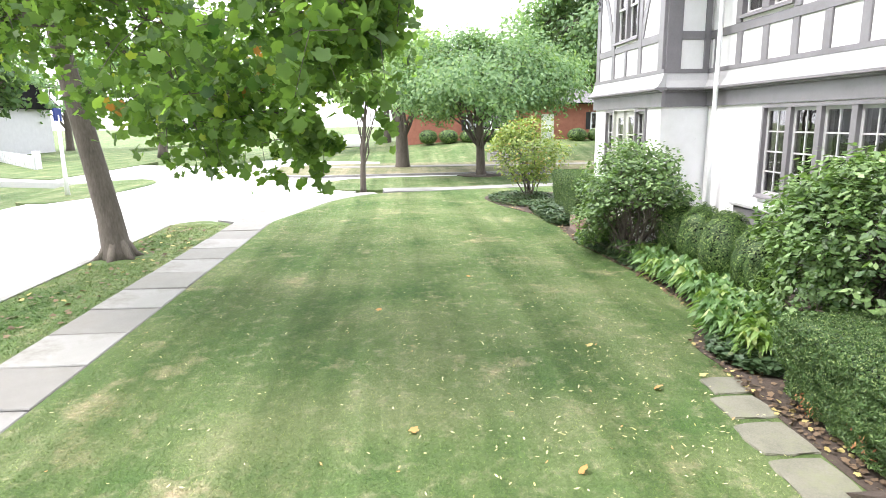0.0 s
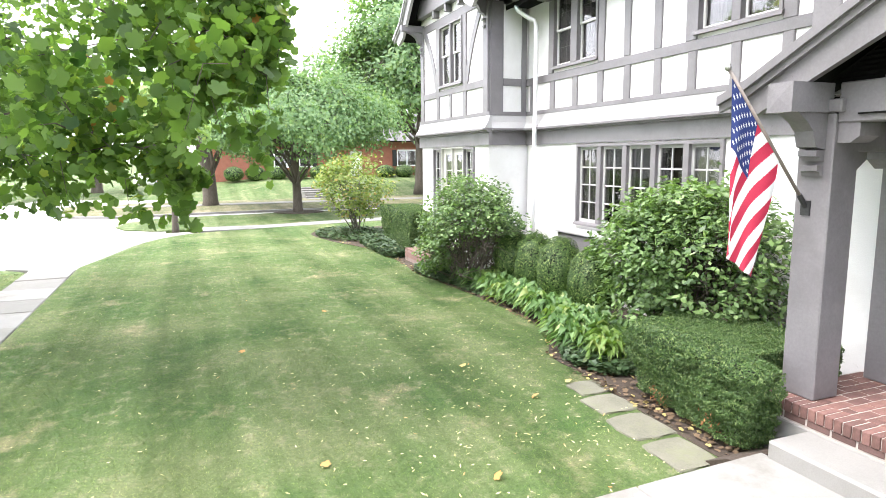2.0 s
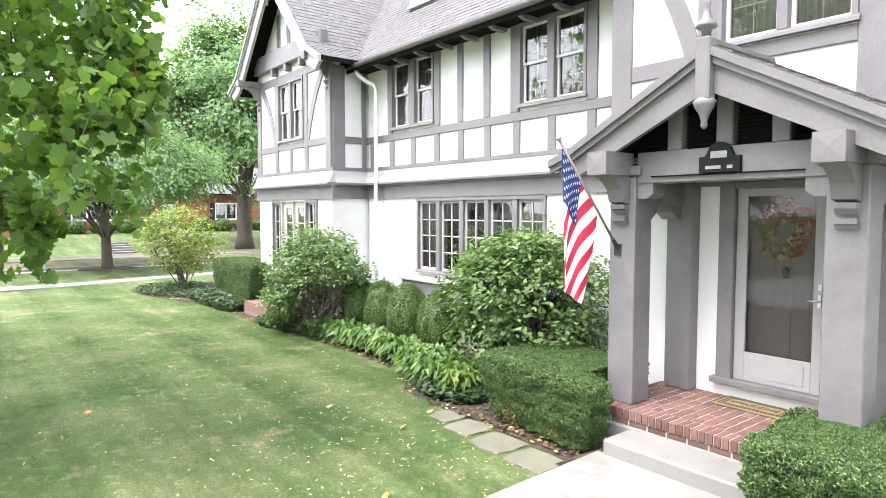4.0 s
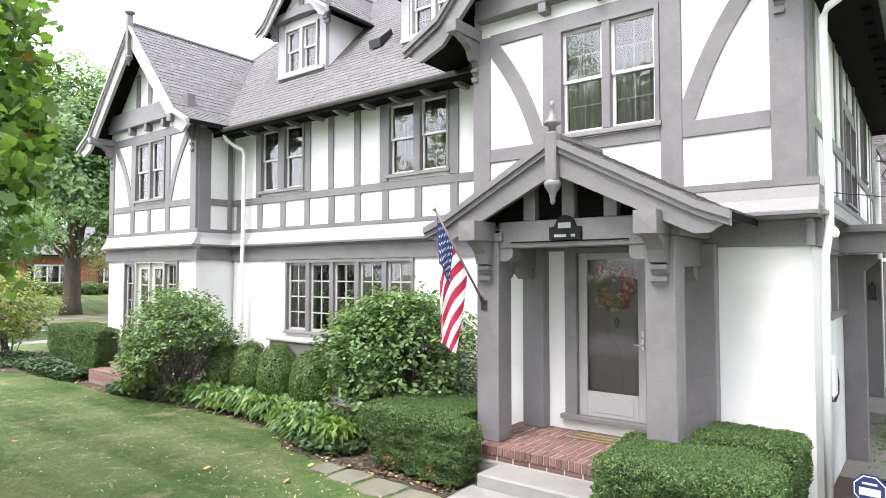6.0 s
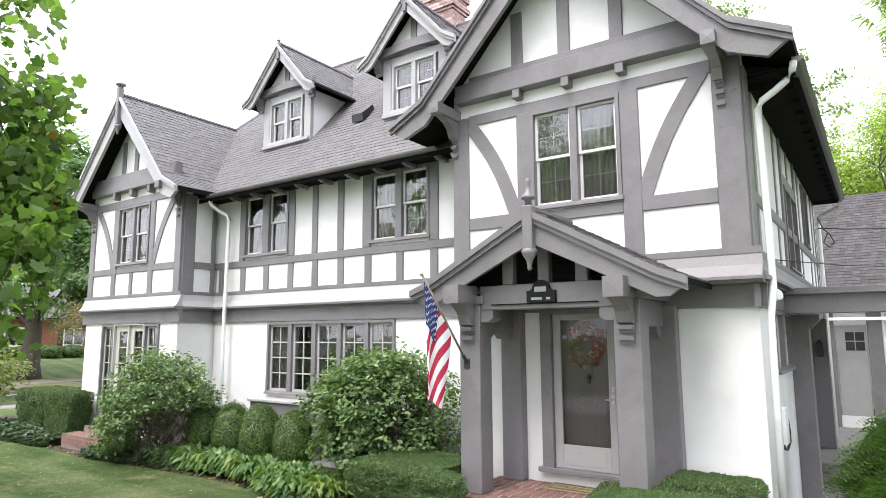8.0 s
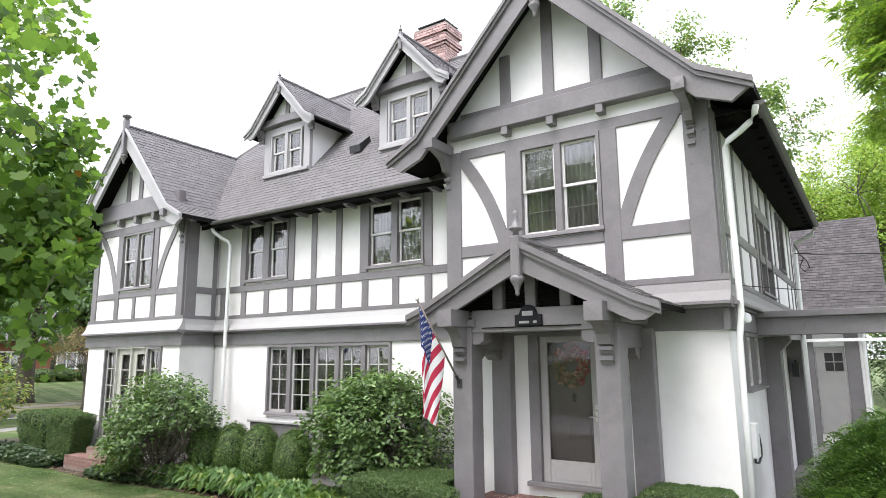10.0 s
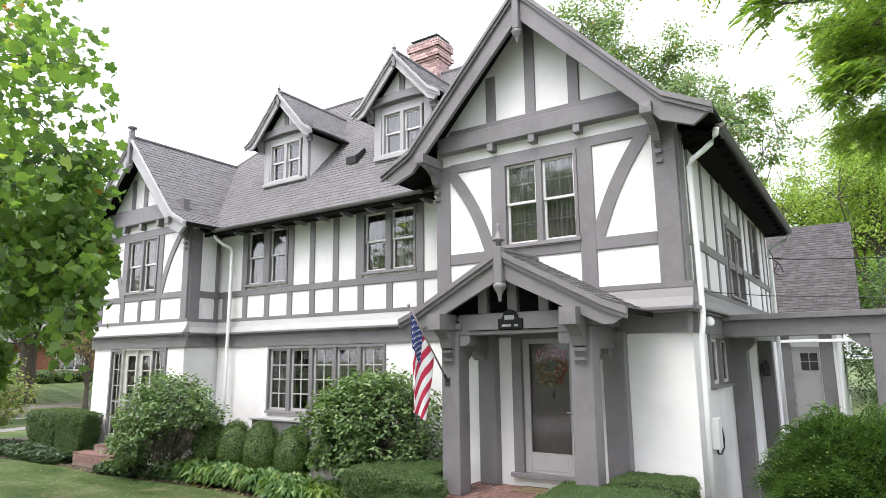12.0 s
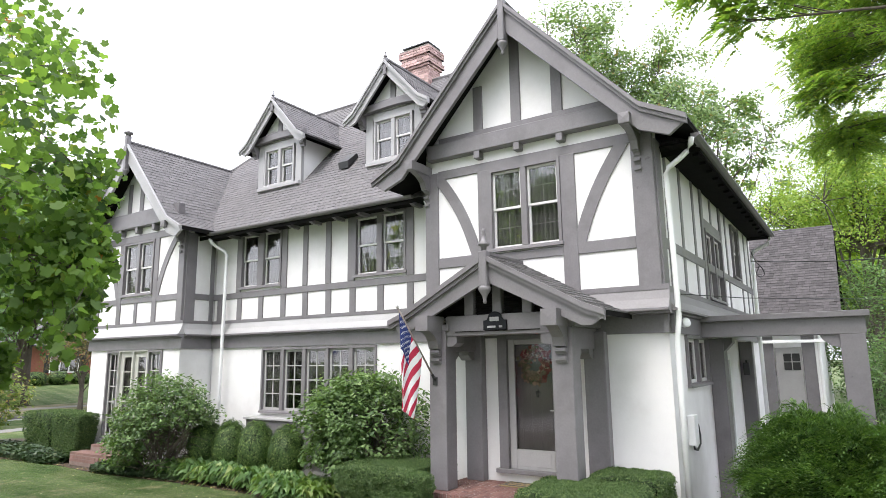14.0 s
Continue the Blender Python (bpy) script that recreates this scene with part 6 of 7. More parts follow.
shrub("overgrown_shrub", "tall leafy shrub at the end of the side path", 3.2, 13.2, 1.3, 1.2, 3.0, 0.0, 16000, 0.10, FAR_A, 36, "oval", 14, open_=0.1)
shrub("overgrown_shrub", "dense leafy shrub beside the garage", 2.55, 15.5, 1.5, 1.3, 5.5, 0.0, 30000, 0.10, FAR_A, 38, "oval", 14, open_=0.1)
shrub("overgrown_shrub", "leafy shrub beside the side path", 4.0, 9.0, 1.3, 1.2, 2.5, 0.0, 14000, 0.09, FAR_A, 37, "oval", 14, open_=0.1)


# hostas: rosettes of arching leaves
def hosta(x, y, r, seed, mat=None):
    ob = thing("hosta", "clump of broad arching hosta leaves at the bed's edge", "plant", (x, y, 0.03), "hosta border")
    g = random.Random(seed)
    bm = bmesh.new()
    for i in range(56):
        a, l, w = g.uniform(0, math.tau), r * g.uniform(0.4, 1.25), r * g.uniform(0.10, 0.19)
        up, tilt = g.uniform(0.3, 1.15), g.uniform(-0.9, 0.9)
        ca, sa = math.cos(a), math.sin(a)
        rows = []
        for k in range(6):
            t = k / 5
            out = l * t
            z = 0.03 + r * up * math.sin(min(1, t * 1.15) * 2.1) * 1.15 - 0.35 * r * t * t
            hw = w * math.sin(math.pi * (0.06 + 0.94 * t) ** 0.8) if k < 5 else 0.004
            rows.append([bm.verts.new((ca * out - sa * s * hw, sa * out + ca * s * hw, z + s * tilt * hw + (0.05 * r if s else 0))) for s in (-1, 0, 1)])
        for p, q in zip(rows, rows[1:]):
            for j in range(2):
                bm.faces.new([p[j], p[j + 1], q[j + 1], q[j]])
    part("leaves", bm, mat or HOSTA, ob, smooth=True)
    return ob


rnd = random.Random(12)
for i in range(120):
    x = -10.35 + 4.85 * (i + rnd.random()) / 120
    front = -0.70 if x < -7.3 else -0.70 - 0.42 * min(1, (x + 7.3) / 1.0)
    y = front + 0.72 * (i * 0.618 % 1) ** 1.1
    hosta(x, y, rnd.uniform(0.19, 0.31), 50 + i, HOSTA_Y if i % 23 in (11, 12) or i > 113 else None)

# ivy and pachysandra at the far end and by the hostas
ivy = thing("ivy", "low dark ivy spreading under the shrubs", "ground cover", (0, 0, 0.02), kind="stuff")
g = np.random.default_rng(40)
pl = []
for cx, cy, rx, ry, n, tall in ((-19.4, -0.7, 1.9, 1.2, 2600, 0.2), (-16.1, -0.75, 1.9, 0.36, 5200, 0.36), (-15.0, -0.92, 0.75, 0.16, 1500, 0.26), (-12.0, -0.92, 0.6, 0.18, 1100, 0.26), (-11.4, -0.72, 1.1, 0.28, 1500, 0.22), (-10.3, -0.7, 0.7, 0.2, 500, 0.2), (-5.75, -1.0, 0.6, 0.38, 1500, 0.2)):
    a, r = g.uniform(0, math.tau, n), np.sqrt(g.uniform(0, 1, n))
    pl.append(np.stack([cx + rx * r * np.cos(a), cy + ry * r * np.sin(a), g.uniform(0.02, tall, n) * (1.1 - r * 0.6)], 1))
pl = np.concatenate(pl)
leaves("ivy_leaves", pl, g.uniform(0.05, 0.09, len(pl)), IVY, ivy, "maple", np.tile((0, 0, 1.0), (len(pl), 1)), 0.8, 41)


# ---- trees ----
def limb(bm, a, b, r0, r1, sag, seed, n=7, sides=7):
    g = random.Random(seed)
    a, b = Vector(a), Vector(b)
    pts = []
    for i in range(n + 1):
        t = i / n
        w = 0.05 * (b - a).length * math.sin(math.pi * t)
        pts.append(a.lerp(b, t) + Vector((g.uniform(-1, 1) * w, g.uniform(-1, 1) * w, sag * math.sin(math.pi * t))))
    tube(bm, pts, [r0 + (r1 - r0) * (i / n) ** 0.7 for i in range(n + 1)], sides)
    return pts


# the street tree whose boughs hang over the lawn
maple = thing("maple_tree", "leaning street maple with low hanging boughs and a few orange leaves", "tree", (-12.0, -10.2, -0.05))
O = Vector((-12.0, -10.2, -0.05))
bm = bmesh.new()
trunk_pts = [Vector(p) for p in ((0, 0, -0.1), (-0.01, -0.02, 0.15), (-0.05, -0.10, 0.8), (-0.14, -0.32, 1.9), (-0.22, -0.55, 3.0), (-0.28, -0.75, 4.2), (-0.2, -0.8, 5.6), (0.0, -0.7, 7.2), (0.1, -0.6, 9.0))]
tube(bm, trunk_pts, [0.36, 0.27, 0.23, 0.205, 0.19, 0.17, 0.14, 0.10, 0.05], 14)
for k in range(6):
    a = k * 1.05
    tube(bm, [(0.12 * math.cos(a), 0.12 * math.sin(a), 0.35), (0.30 * math.cos(a), 0.30 * math.sin(a), 0.05), (0.52 * math.cos(a), 0.52 * math.sin(a), -0.06)], [0.10, 0.085, 0.03], 6)
part("trunk", bm, BARK, maple, smooth=True)
bough_ends = [
    (-5.5, -4.95, 3.3, 0.9), (-5.7, -4.75, 4.7, 1.0), (-6.1, -5.3, 3.2, 0.6), (-6.9, -6.3, 2.6, 0.65), (-7.6, -7.2, 2.55, 0.7),
    (-6.2, -5.6, 4.1, 1.0), (-7.2, -6.0, 5.4, 1.2), (-6.6, -6.6, 6.6, 1.2), (-8.4, -8.4, 4.3, 0.9), (-7.9, -7.6, 3.6, 1.0),
    (-9.3, -6.6, 4.4, 1.2), (-9.0, -9.6, 4.9, 0.9), (-8.4, -9.4, 5.6, 1.2), (-10.2, -11.6, 5.0, 1.1), (-9.2, -7.2, 6.6, 1.3),
    (-11.5, -7.5, 5.2, 1.3), (-10.6, -9.0, 7.6, 1.4), (-12.8, -9.0, 6.8, 1.4), (-13.2, -12.2, 5.4, 1.3), (-11.2, -12.6, 6.4, 1.4),
    (-14.5, -10.2, 5.8, 1.3), (-12.0, -10.8, 9.2, 1.5), (-7.0, -8.6, 5.8, 1.1), (-6.0, -7.4, 4.9, 1.0), (-5.6, -6.2, 5.6, 1.0),
    (-14.0, -7.8, 4.6, 1.2), (-10.4, -5.8, 6.0, 1.2), (-8.3, -5.4, 7.4, 1.2), (-6.4, -4.8, 6.3, 1.0), (-9.2, -8.0, 3.1, 0.8),
    (-8.6, -9.5, 3.8, 0.6), (-8.8, -9.9, 4.7, 0.7), (-9.4, -10.4, 4.0, 0.6), (-7.0, -8.3, 4.2, 0.7), (-5.6, -4.6, 3.6, 0.4), (-5.9, -4.6, 3.9, 0.5), (-6.35, -5.65, 2.4, 0.25),
]
bm = bmesh.new()
g = np.random.default_rng(77)
pl = []
nodes = [(p, 0.0) for p in trunk_pts[4:8]]
twig_ends = []
for i, (x, y, z, r) in sorted(enumerate(bough_ends), key=lambda b: (Vector(b[1][:3]) - O - trunk_pts[5]).length):
    e = Vector((x, y, z)) - O
    # each bough forks from the nearest wood behind it
    st, far = min(nodes, key=lambda nd: (nd[0] - e).length + 0.55 * nd[1] + 2.0 * max(0, nd[0].z - e.z - 1.5))
    pts = limb(bm, st, e, max(0.012, 0.045 - 0.005 * far), 0.006, 0.12 * (e - st).length, i)
    nodes += [(p, far + (p - st).length) for p in pts[2:]]
    for q in pts[3:7]:
        if z < 6.2:
            pl.append(np.array(q) + g.normal(size=(22, 3)) * np.array([0.36, 0.36, 0.26]))
    for j in range(11 if z < 6.2 else 5):
        t = g.uniform(0.45, 1.0)
        p0 = pts[int(t * 7)]
        e2 = e + Vector(g.normal(size=3) * r * np.array([0.8, 0.8, 0.55]))
        w2 = e2 + O
        if w2.y > min(-8.85 + 0.547 * (2.2 - w2.x), -6.12 + 0.238 * (0.68 - w2.x)) or w2.z < 2.0:
            e2 = e.lerp(p0, 0.25)
        tube(bm, [p0, p0.lerp(e2, 0.5) + Vector((0, 0, 0.08)), e2], [0.010, 0.007, 0.003], 4)
        twig_ends.append(e2)
        pl.append(np.array(e2) + g.normal(size=(46, 3)) * r * np.array([0.27, 0.27, 0.18]))
    if z < 3.4:
        # strands hanging under the low boughs
        for j in range(3):
            p0 = e + Vector((g.normal(0, 0.3), g.normal(0, 0.3), -0.1))
            e2 = p0 + Vector((g.normal(0, 0.12), g.normal(0, 0.12), -g.uniform(0.25, 0.6)))
            tube(bm, [e, p0, e2], [0.006, 0.005, 0.002], 4)
            pl.append(np.array(e2) + g.normal(size=(20, 3)) * np.array([0.09, 0.09, 0.12]))
part("boughwood", bm, TWIG, maple)
pl = np.concatenate(pl)
W = pl + np.array(O)
fuzz = np.clip(g.normal(0, 0.12, len(W)), -0.2, 0.2)
airy = np.array([noise.noise(Vector((p[0] * 1.5, p[1] * 1.5, p[2] * 1.9))) for p in W.tolist()]) > -0.36 + 0.08 * g.normal(size=len(W))
pl = pl[airy & (W[:, 1] < np.minimum(-8.85 + 0.547 * (2.2 - W[:, 0]), -6.12 + 0.238 * (0.68 - W[:, 0])) + fuzz - 0.1) & (W[:, 2] > 1.85 + fuzz)]
leaves("foliage", pl, g.uniform(0.075, 0.155, len(pl)), MAPLE, maple, "maple", None, 0.7, 78, bend=0.38)
TURNED = leaf_material("turned_maple_leaves", (0.30, 0.12, 0.035), (0.55, 0.25, 0.07), (0.22, 0.24, 0.06), 0.25, 0.5, 0.5)
tl = np.concatenate([np.array(twig_ends[k]) + g.normal(size=(7, 3)) * 0.09 for k in range(9, len(twig_ends), 17)])
W = tl + np.array(O)
tl = tl[(W[:, 1] < np.minimum(-8.85 + 0.547 * (2.2 - W[:, 0]), -6.12 + 0.238 * (0.68 - W[:, 0])) - 0.15) & (W[:, 2] > 2.0)]
leaves("turned_leaves", tl, g.uniform(0.07, 0.12, len(tl)), TURNED, maple, "maple", None, 0.7, 79, "clusters of turned orange leaves", bend=0.4)


def tree(name, label, x, y, z, h, crown, n, size, mat, seed, trunk=0.2, kind="oval", group="", bare=0.35, flat=1.0, lobes=16, tuft=9, spread=0.085):
    """A tree: tapered trunk, limbs, a crown of leaf clumps with gaps."""
    ob = thing(name, label, "tree", (x, y, z), group)
    g = np.random.default_rng(seed)
    top = h * (bare + (1 - bare) * 0.55)
    bm = bmesh.new()
    sway = g.normal(0, 0.03 * h, 2)
    tp = [Vector((sway[0] * t * t, sway[1] * t * t, h * 0.82 * t - 0.2 * (t == 0))) for t in (0, 0.05, 0.2, 0.4, 0.6, 0.8, 1)]
    tube(bm, tp, [trunk * 1.5, trunk * 1.15, trunk, trunk * 0.85, trunk * 0.6, trunk * 0.35, trunk * 0.08], 9)
    part("trunk", bm, BARK, ob, smooth=True)
    bm = bmesh.new()
    cen = np.array([0, 0, h * bare + (h - h * bare) / 2])
    rad = np.array([crown, crown, (h - h * bare) / 2 * flat])
    pls = []
    for i in range(lobes):
        d = g.normal(size=3)
        d /= np.linalg.norm(d)
        d[2] = abs(d[2]) * 1.2 - 0.45
        c = cen + d * rad * g.uniform(0.45, 0.82)
        st = tp[int(g.integers(2, 5))]
        limb(bm, st, Vector(c), trunk * 0.35, trunk * 0.06, 0.2, seed * 31 + i, 5, 5)
        # twigs fan from the limb's end, each with a tuft of leaves
        tufts = tuft
        m = n // (lobes * tufts)
        reach = rad * g.uniform(0.30, 0.46)
        for k in range(tufts):
            q = g.normal(size=3)
            q /= np.linalg.norm(q)
            e = c + q * reach * g.uniform(0.35, 1.0)
            tube(bm, [Vector(c), Vector(c).lerp(Vector(e), 0.5) + Vector((0, 0, 0.05 * crown)), Vector(e)], [trunk * 0.07, trunk * 0.045, trunk * 0.02], 4)
            pls.append(e + g.normal(size=(m, 3)) * crown * np.array([spread, spread, spread * 0.65]))
    part("limbwood", bm, BARK, ob)
    pls = np.concatenate(pls)
    leaves("foliage", pls, g.uniform(0.7, 1.3, len(pls)) * size, mat, ob, kind, (pls - cen) / rad, 0.7, seed + 1)
    return ob


tree("round_maple", "dense round-headed maple on the grass strip across the street", -30.2, -0.8, -0.1, 7.4, 5.1, 62000, 0.18, FAR_A, 101, 0.2, "oval", bare=0.2, lobes=46)
tree("sapling", "slim young street tree with a pale leafy head", -23.2, -6.1, -0.05, 5.0, 1.3, 2600, 0.16, FAR_B, 102, 0.10, "round", bare=0.5)
tree("lime_tree", "pale green tree on the rise beyond the street", -36.0, -4.6, -0.2, 9.0, 2.9, 8000, 0.32, FAR_B, 103, 0.36, "oval", bare=0.3)
tree("tall_tree", "tall dark tree behind the round maple", -41.0, 9.5, 0.1, 17.0, 6.4, 42000, 0.32, FAR_A, 104, 0.45, "oval", bare=0.08, lobes=40)
tree("tall_tree", "tall dark tree behind the wing of the house", -33.0, 12.0, -0.2, 11.5, 4.4, 30000, 0.26, FAR_C, 105, 0.34, "oval", bare=0.08, lobes=40)
for i, (x, y, h, c, m) in enumerate(((-52, -12, 12, 5, FAR_A), (-46, -18, 9, 4, FAR_B), (-58, -26, 12, 6, FAR_A), (-50, -38, 11, 5.5, FAR_C), (-64, -6, 13, 6, FAR_B), (-66, 8, 15, 6.5, FAR_A), (-64, 22, 16, 7, FAR_A), (-50, 30, 14, 6, FAR_C), (-36, 30, 13, 6, FAR_A), (-28, -32, 9, 4.5, FAR_C), (-70, -40, 13, 7, FAR_A), (-40, -44, 10, 5, FAR_A), (-27, 22, 10, 4, FAR_C))):
    tree("street_tree", "full green tree in the distance", x, y, -0.2, h, c, 4200, 0.62, m, 120 + i, 0.35, "oval", "far trees", bare=0.16)
tree("ornamental_tree", "small spreading tree with thin rust-tinged leaves on the rise", -31.6, 8.4, 0.1, 4.6, 2.3, 3600, 0.09, RUST, 150, 0.11, "oval", bare=0.26, lobes=20)
# across the street, behind the viewer: they show in the window glass
for i, (x, y, h, c) in enumerate(((-24, -29, 16, 6), (-16, -27, 18, 6), (-8, -25, 17, 6), (-1, -27, 18, 6), (6, -25, 17, 6), (13, -24, 17, 6), (22, -22, 17, 6), (32, -12, 15, 6), (30, 2, 14, 5.5))):
    tree("street_tree", "open green tree across the street", x, y, -0.2, h, c, 15000, 0.26, FAR_A, 160 + i, 0.35, "oval", "trees over the road", bare=0.14, lobes=24)
# unseen tree, added to dim the house's right side and fill the reflections
tree("street_tree", "broad street maple on the grass strip, mirrored in the windows", 11.5, -12.0, -0.05, 14.5, 5.6, 16000, 0.24, FAR_A, 171, 0.3, "oval", "trees over the road", bare=0.34, lobes=26)
# behind and beside the house on the garage side
tree("locust_tree", "broad open locust tree with fine light leaves behind the garage", 3.0, 25.0, -0.1, 14.6, 6.4, 84000, 0.125, LOCUST, 140, 0.36, "oval", bare=0.22, lobes=38)
tree("back_oak", "tall open tree with visible limbs behind the house", -10.0, 24.5, -0.1, 24.5, 7.0, 46000, 0.22, OAK, 142, 0.42, "oval", bare=0.30, lobes=44, tuft=7, spread=0.06)
tree("back_oak", "tall open tree with thinning leaves behind the roof", -4.4, 29.0, -0.1, 21, 4.8, 11000, 0.25, OAK, 146, 0.36, "oval", bare=0.3, lobes=22, tuft=7, spread=0.06)
tree("back_tree", "full green tree beyond the garage", 13, 30, -0.1, 14, 7, 14000, 0.5, LOCUST, 143, 0.4, "oval", bare=0.10, lobes=30)
tree("back_tree", "full green tree behind the garage roof", 3.0, 38, -0.1, 13, 7, 14000, 0.45, LOCUST, 144, 0.4, "oval", bare=0.10, lobes=30)
tree("back_tree", "full dark tree in the side yard", 9, 22, -0.1, 7, 3.6, 10000, 0.3, FAR_C, 145, 0.25, "oval", bare=0.06)

# a locust beside the house: only its boughs reach over the corner
side_tree = thing("locust_tree", "locust reaching its fine-leaved boughs over the house corner", "tree", (9.5, 3.5, 0.0))
O2 = Vector((9.5, 3.5, 0.0))
bm = bmesh.new()
tube(bm, [(0, 0, -0.1), (0, 0, 0.4), (-0.1, 0, 3), (-0.2, -0.1, 6), (-0.4, -0.1, 9)], [0.5, 0.32, 0.27, 0.2, 0.08], 12)
part("trunk", bm, BARK, side_tree, smooth=True)
bm = bmesh.new()
pl = []
starts, ways = [], []
reach = ((0.9, -1.5, 6.72, 0.2), (1.27, -1.2, 6.30, 0.18), (1.6, -1.3, 6.6, 0.24), (2.9, 0.9, 7.3, 0.4), (2.1, 1.1, 7.9, 0.4), (1.2, 1.0, 8.6, 0.4), (0.5, 1.2, 8.8, 0.35), (2.8, 0.2, 7.7, 0.5), (3.6, -0.4, 7.4, 0.7), (4.2, -0.6, 6.8, 0.9), (5.0, 0.4, 7.6, 1.1),
         (1.9, 4.8, 8.2, 0.45), (2.0, 5.0, 9.8, 0.5), (1.8, 5.6, 10.8, 0.5), (2.0, 4.4, 7.2, 0.45), (2.0, 5.8, 6.8, 0.5), (2.4, 5.6, 8.8, 0.7), (2.2, 3.6, 9.2, 0.6), (2.5, 5.0, 6.4, 0.6), (2.3, 6.4, 9.4, 0.7), (1.8, 6.0, 9.0, 0.45), (2.1, 5.2, 8.0, 0.5),
         (5.6, 3.4, 8.2, 1.2), (7, 3, 8.8, 1.3), (9.0, 4.0, 10.0, 1.6), (10.5, 2.5, 9.5, 1.6))
for i, (x, y, z, r) in enumerate(reach):
    e = Vector((x, y, z)) - O2
    pts = limb(bm, (-0.2, -0.1, min(7, z - 0.8)), e, 0.07, 0.010, 0.5, 900 + i)
    for j in range(32 if r >= 0.4 else 6):
        p0 = pts[int(g.uniform(4, 7.99))] if r >= 0.4 else pts[-2].lerp(pts[-1], g.uniform(0, 0.9))
        e2 = e + Vector(g.normal(size=3) * r * np.array([0.62, 0.62, 0.5]))
        tube(bm, [p0, p0.lerp(e2, 0.5) + Vector((0, 0, 0.1)), e2], [0.010, 0.006, 0.003], 4)
        t = g.uniform(0.35, 1, (13, 1))
        starts.append(np.array(p0)[None] * (1 - t) + np.array(e2)[None] * t + g.normal(size=(13, 3)) * 0.07)
        ways.append(np.array(e2 - p0)[None] / max(0.2, (e2 - p0).length) * 0.6 + g.normal(size=(13, 3)) * np.array([0.6, 0.6, 0.25]))
part("boughwood", bm, TWIG, side_tree)
sprays("foliage", np.concatenate(starts), np.concatenate(ways), 0.26, 8, 0.085, 0.022, BOUGH, side_tree, 901, 0.55)


# ---- across the street ----
far_house = thing("brick_house", "low red brick house with white windows across the street", "house", (-52, 6, 0.9))
FB = material("far_brick", (0.24, 0.085, 0.055), (0.36, 0.15, 0.10), 0.9, 3, 30, 0.3)
bm = bmesh.new()
walled(bm, "x", -10.5, 14.5, -0.3, 3.0, -0.3, 0.0, [(-5.2, -2.2, 0.9, 2.2), (5.2, 7.8, 0.9, 2.2), (1.0, 2.1, 0.0, 2.1), (10.2, 12.4, 0.9, 2.2)])
bmesh.ops.remove_doubles(bm, verts=bm.verts, dist=1e-4)
part("wall", bm, FB, far_house)
boxpart("wall", far_house, FB, -9.0, -0.3, -10.5, -10.2, -0.3, 3.0, bevel=0)
boxpart("wall", far_house, FB, -9.0, -0.3, 14.2, 14.5, -0.3, 3.0, bevel=0)
# added near-black sheet: the unlit room behind the far windows
boxpart("inner", far_house, DARK, -3, -2.9, -10, 14, -0.3, 3.0, bevel=0)
for y0, y1 in ((-5.2, -2.2), (5.2, 7.8), (10.2, 12.4)):
    w = boxpart("window", far_house, WHITE, -0.12, 0.05, y0 - 0.08, y1 + 0.08, 0.78, 0.9)
    boxpart("window_head", w, WHITE, -0.12, 0.04, y0 - 0.02, y1 + 0.02, 2.1, 2.22)
    for k in range(4):
        y = y0 + (y1 - y0) * k / 3
        boxpart("mullion", w, WHITE, -0.1, 0.02, y - 0.05, y + 0.05, 0.9, 2.1)
    boxpart("blind", w, CURTAIN, -0.18, -0.15, y0, y1, 1.2, 2.2, bevel=0)
    boxpart("pane", w, GLASS, -0.06, -0.05, y0, y1, 0.9, 2.1, bevel=0).visible_shadow = False
    for y in (y0 - 0.45, y1 + 0.08):
        boxpart("shutter", w, BLACK, 0.0, 0.05, y, y + 0.37, 0.8, 2.2)
boxpart("door", far_house, WHITE, -0.2, -0.14, 1.0, 2.1, 0.0, 2.1)
o0 = (0.7, -11.2, 2.95)
slope(o0, (0, 1, 0), (-5.2, 0, 2.6), lambda f: (0, 26.4), [o0, (0.7, 15.2, 2.95), (-4.5, 15.2, 5.55), (-4.5, -11.2, 5.55)], "far_roof", far_house)
o1 = (-9.7, 15.2, 2.95)
slope(o1, (0, -1, 0), (5.2, 0, 2.6), lambda f: (0, 26.4), [o1, (-9.7, -11.2, 2.95), (-4.5, -11.2, 5.55), (-4.5, 15.2, 5.55)], "far_roof", far_house)
for i, (y, r) in enumerate(((-8.5, 0.75), (-6.9, 0.8), (-5.3, 0.75), (-3.7, 0.8), (-2.1, 0.75), (-0.6, 0.8), (3.4, 0.8), (5.0, 0.8), (6.6, 0.75), (8.2, 0.85), (9.8, 0.8), (11.4, 0.8))):
    o = boxwood(-49.6, 6 + y, r, 1.15, 200 + i, 2200, 0.11)
    o.location.z = 0.72
    tagged(o, "dark rounded shrub along the brick house", group="far foundation shrubs")
path_far = thing("garden_stair", "pale steps up the rise to the brick house", "steps")
for i in range(6):
    boxpart("tread", path_far, CONCRETE_OLD, -39.0 - i * 0.55, -38.45 - i * 0.55, 1.1, 2.3, -0.45, -0.02 + i * 0.115, bevel=0.02)
white_house = thing("white_house", "pale house beyond the far lawn", "house", (-62, -44, -0.1))
boxpart("wall", white_house, SKIRT, -5, 5, -4, 4, 0, 4.2)
bm = bmesh.new()
prism(bm, [(-5.6, 4.2), (5.6, 4.2), (0, 7.6)], -4.6, 4.6)
part("roof", bm, SOFFIT, white_house)
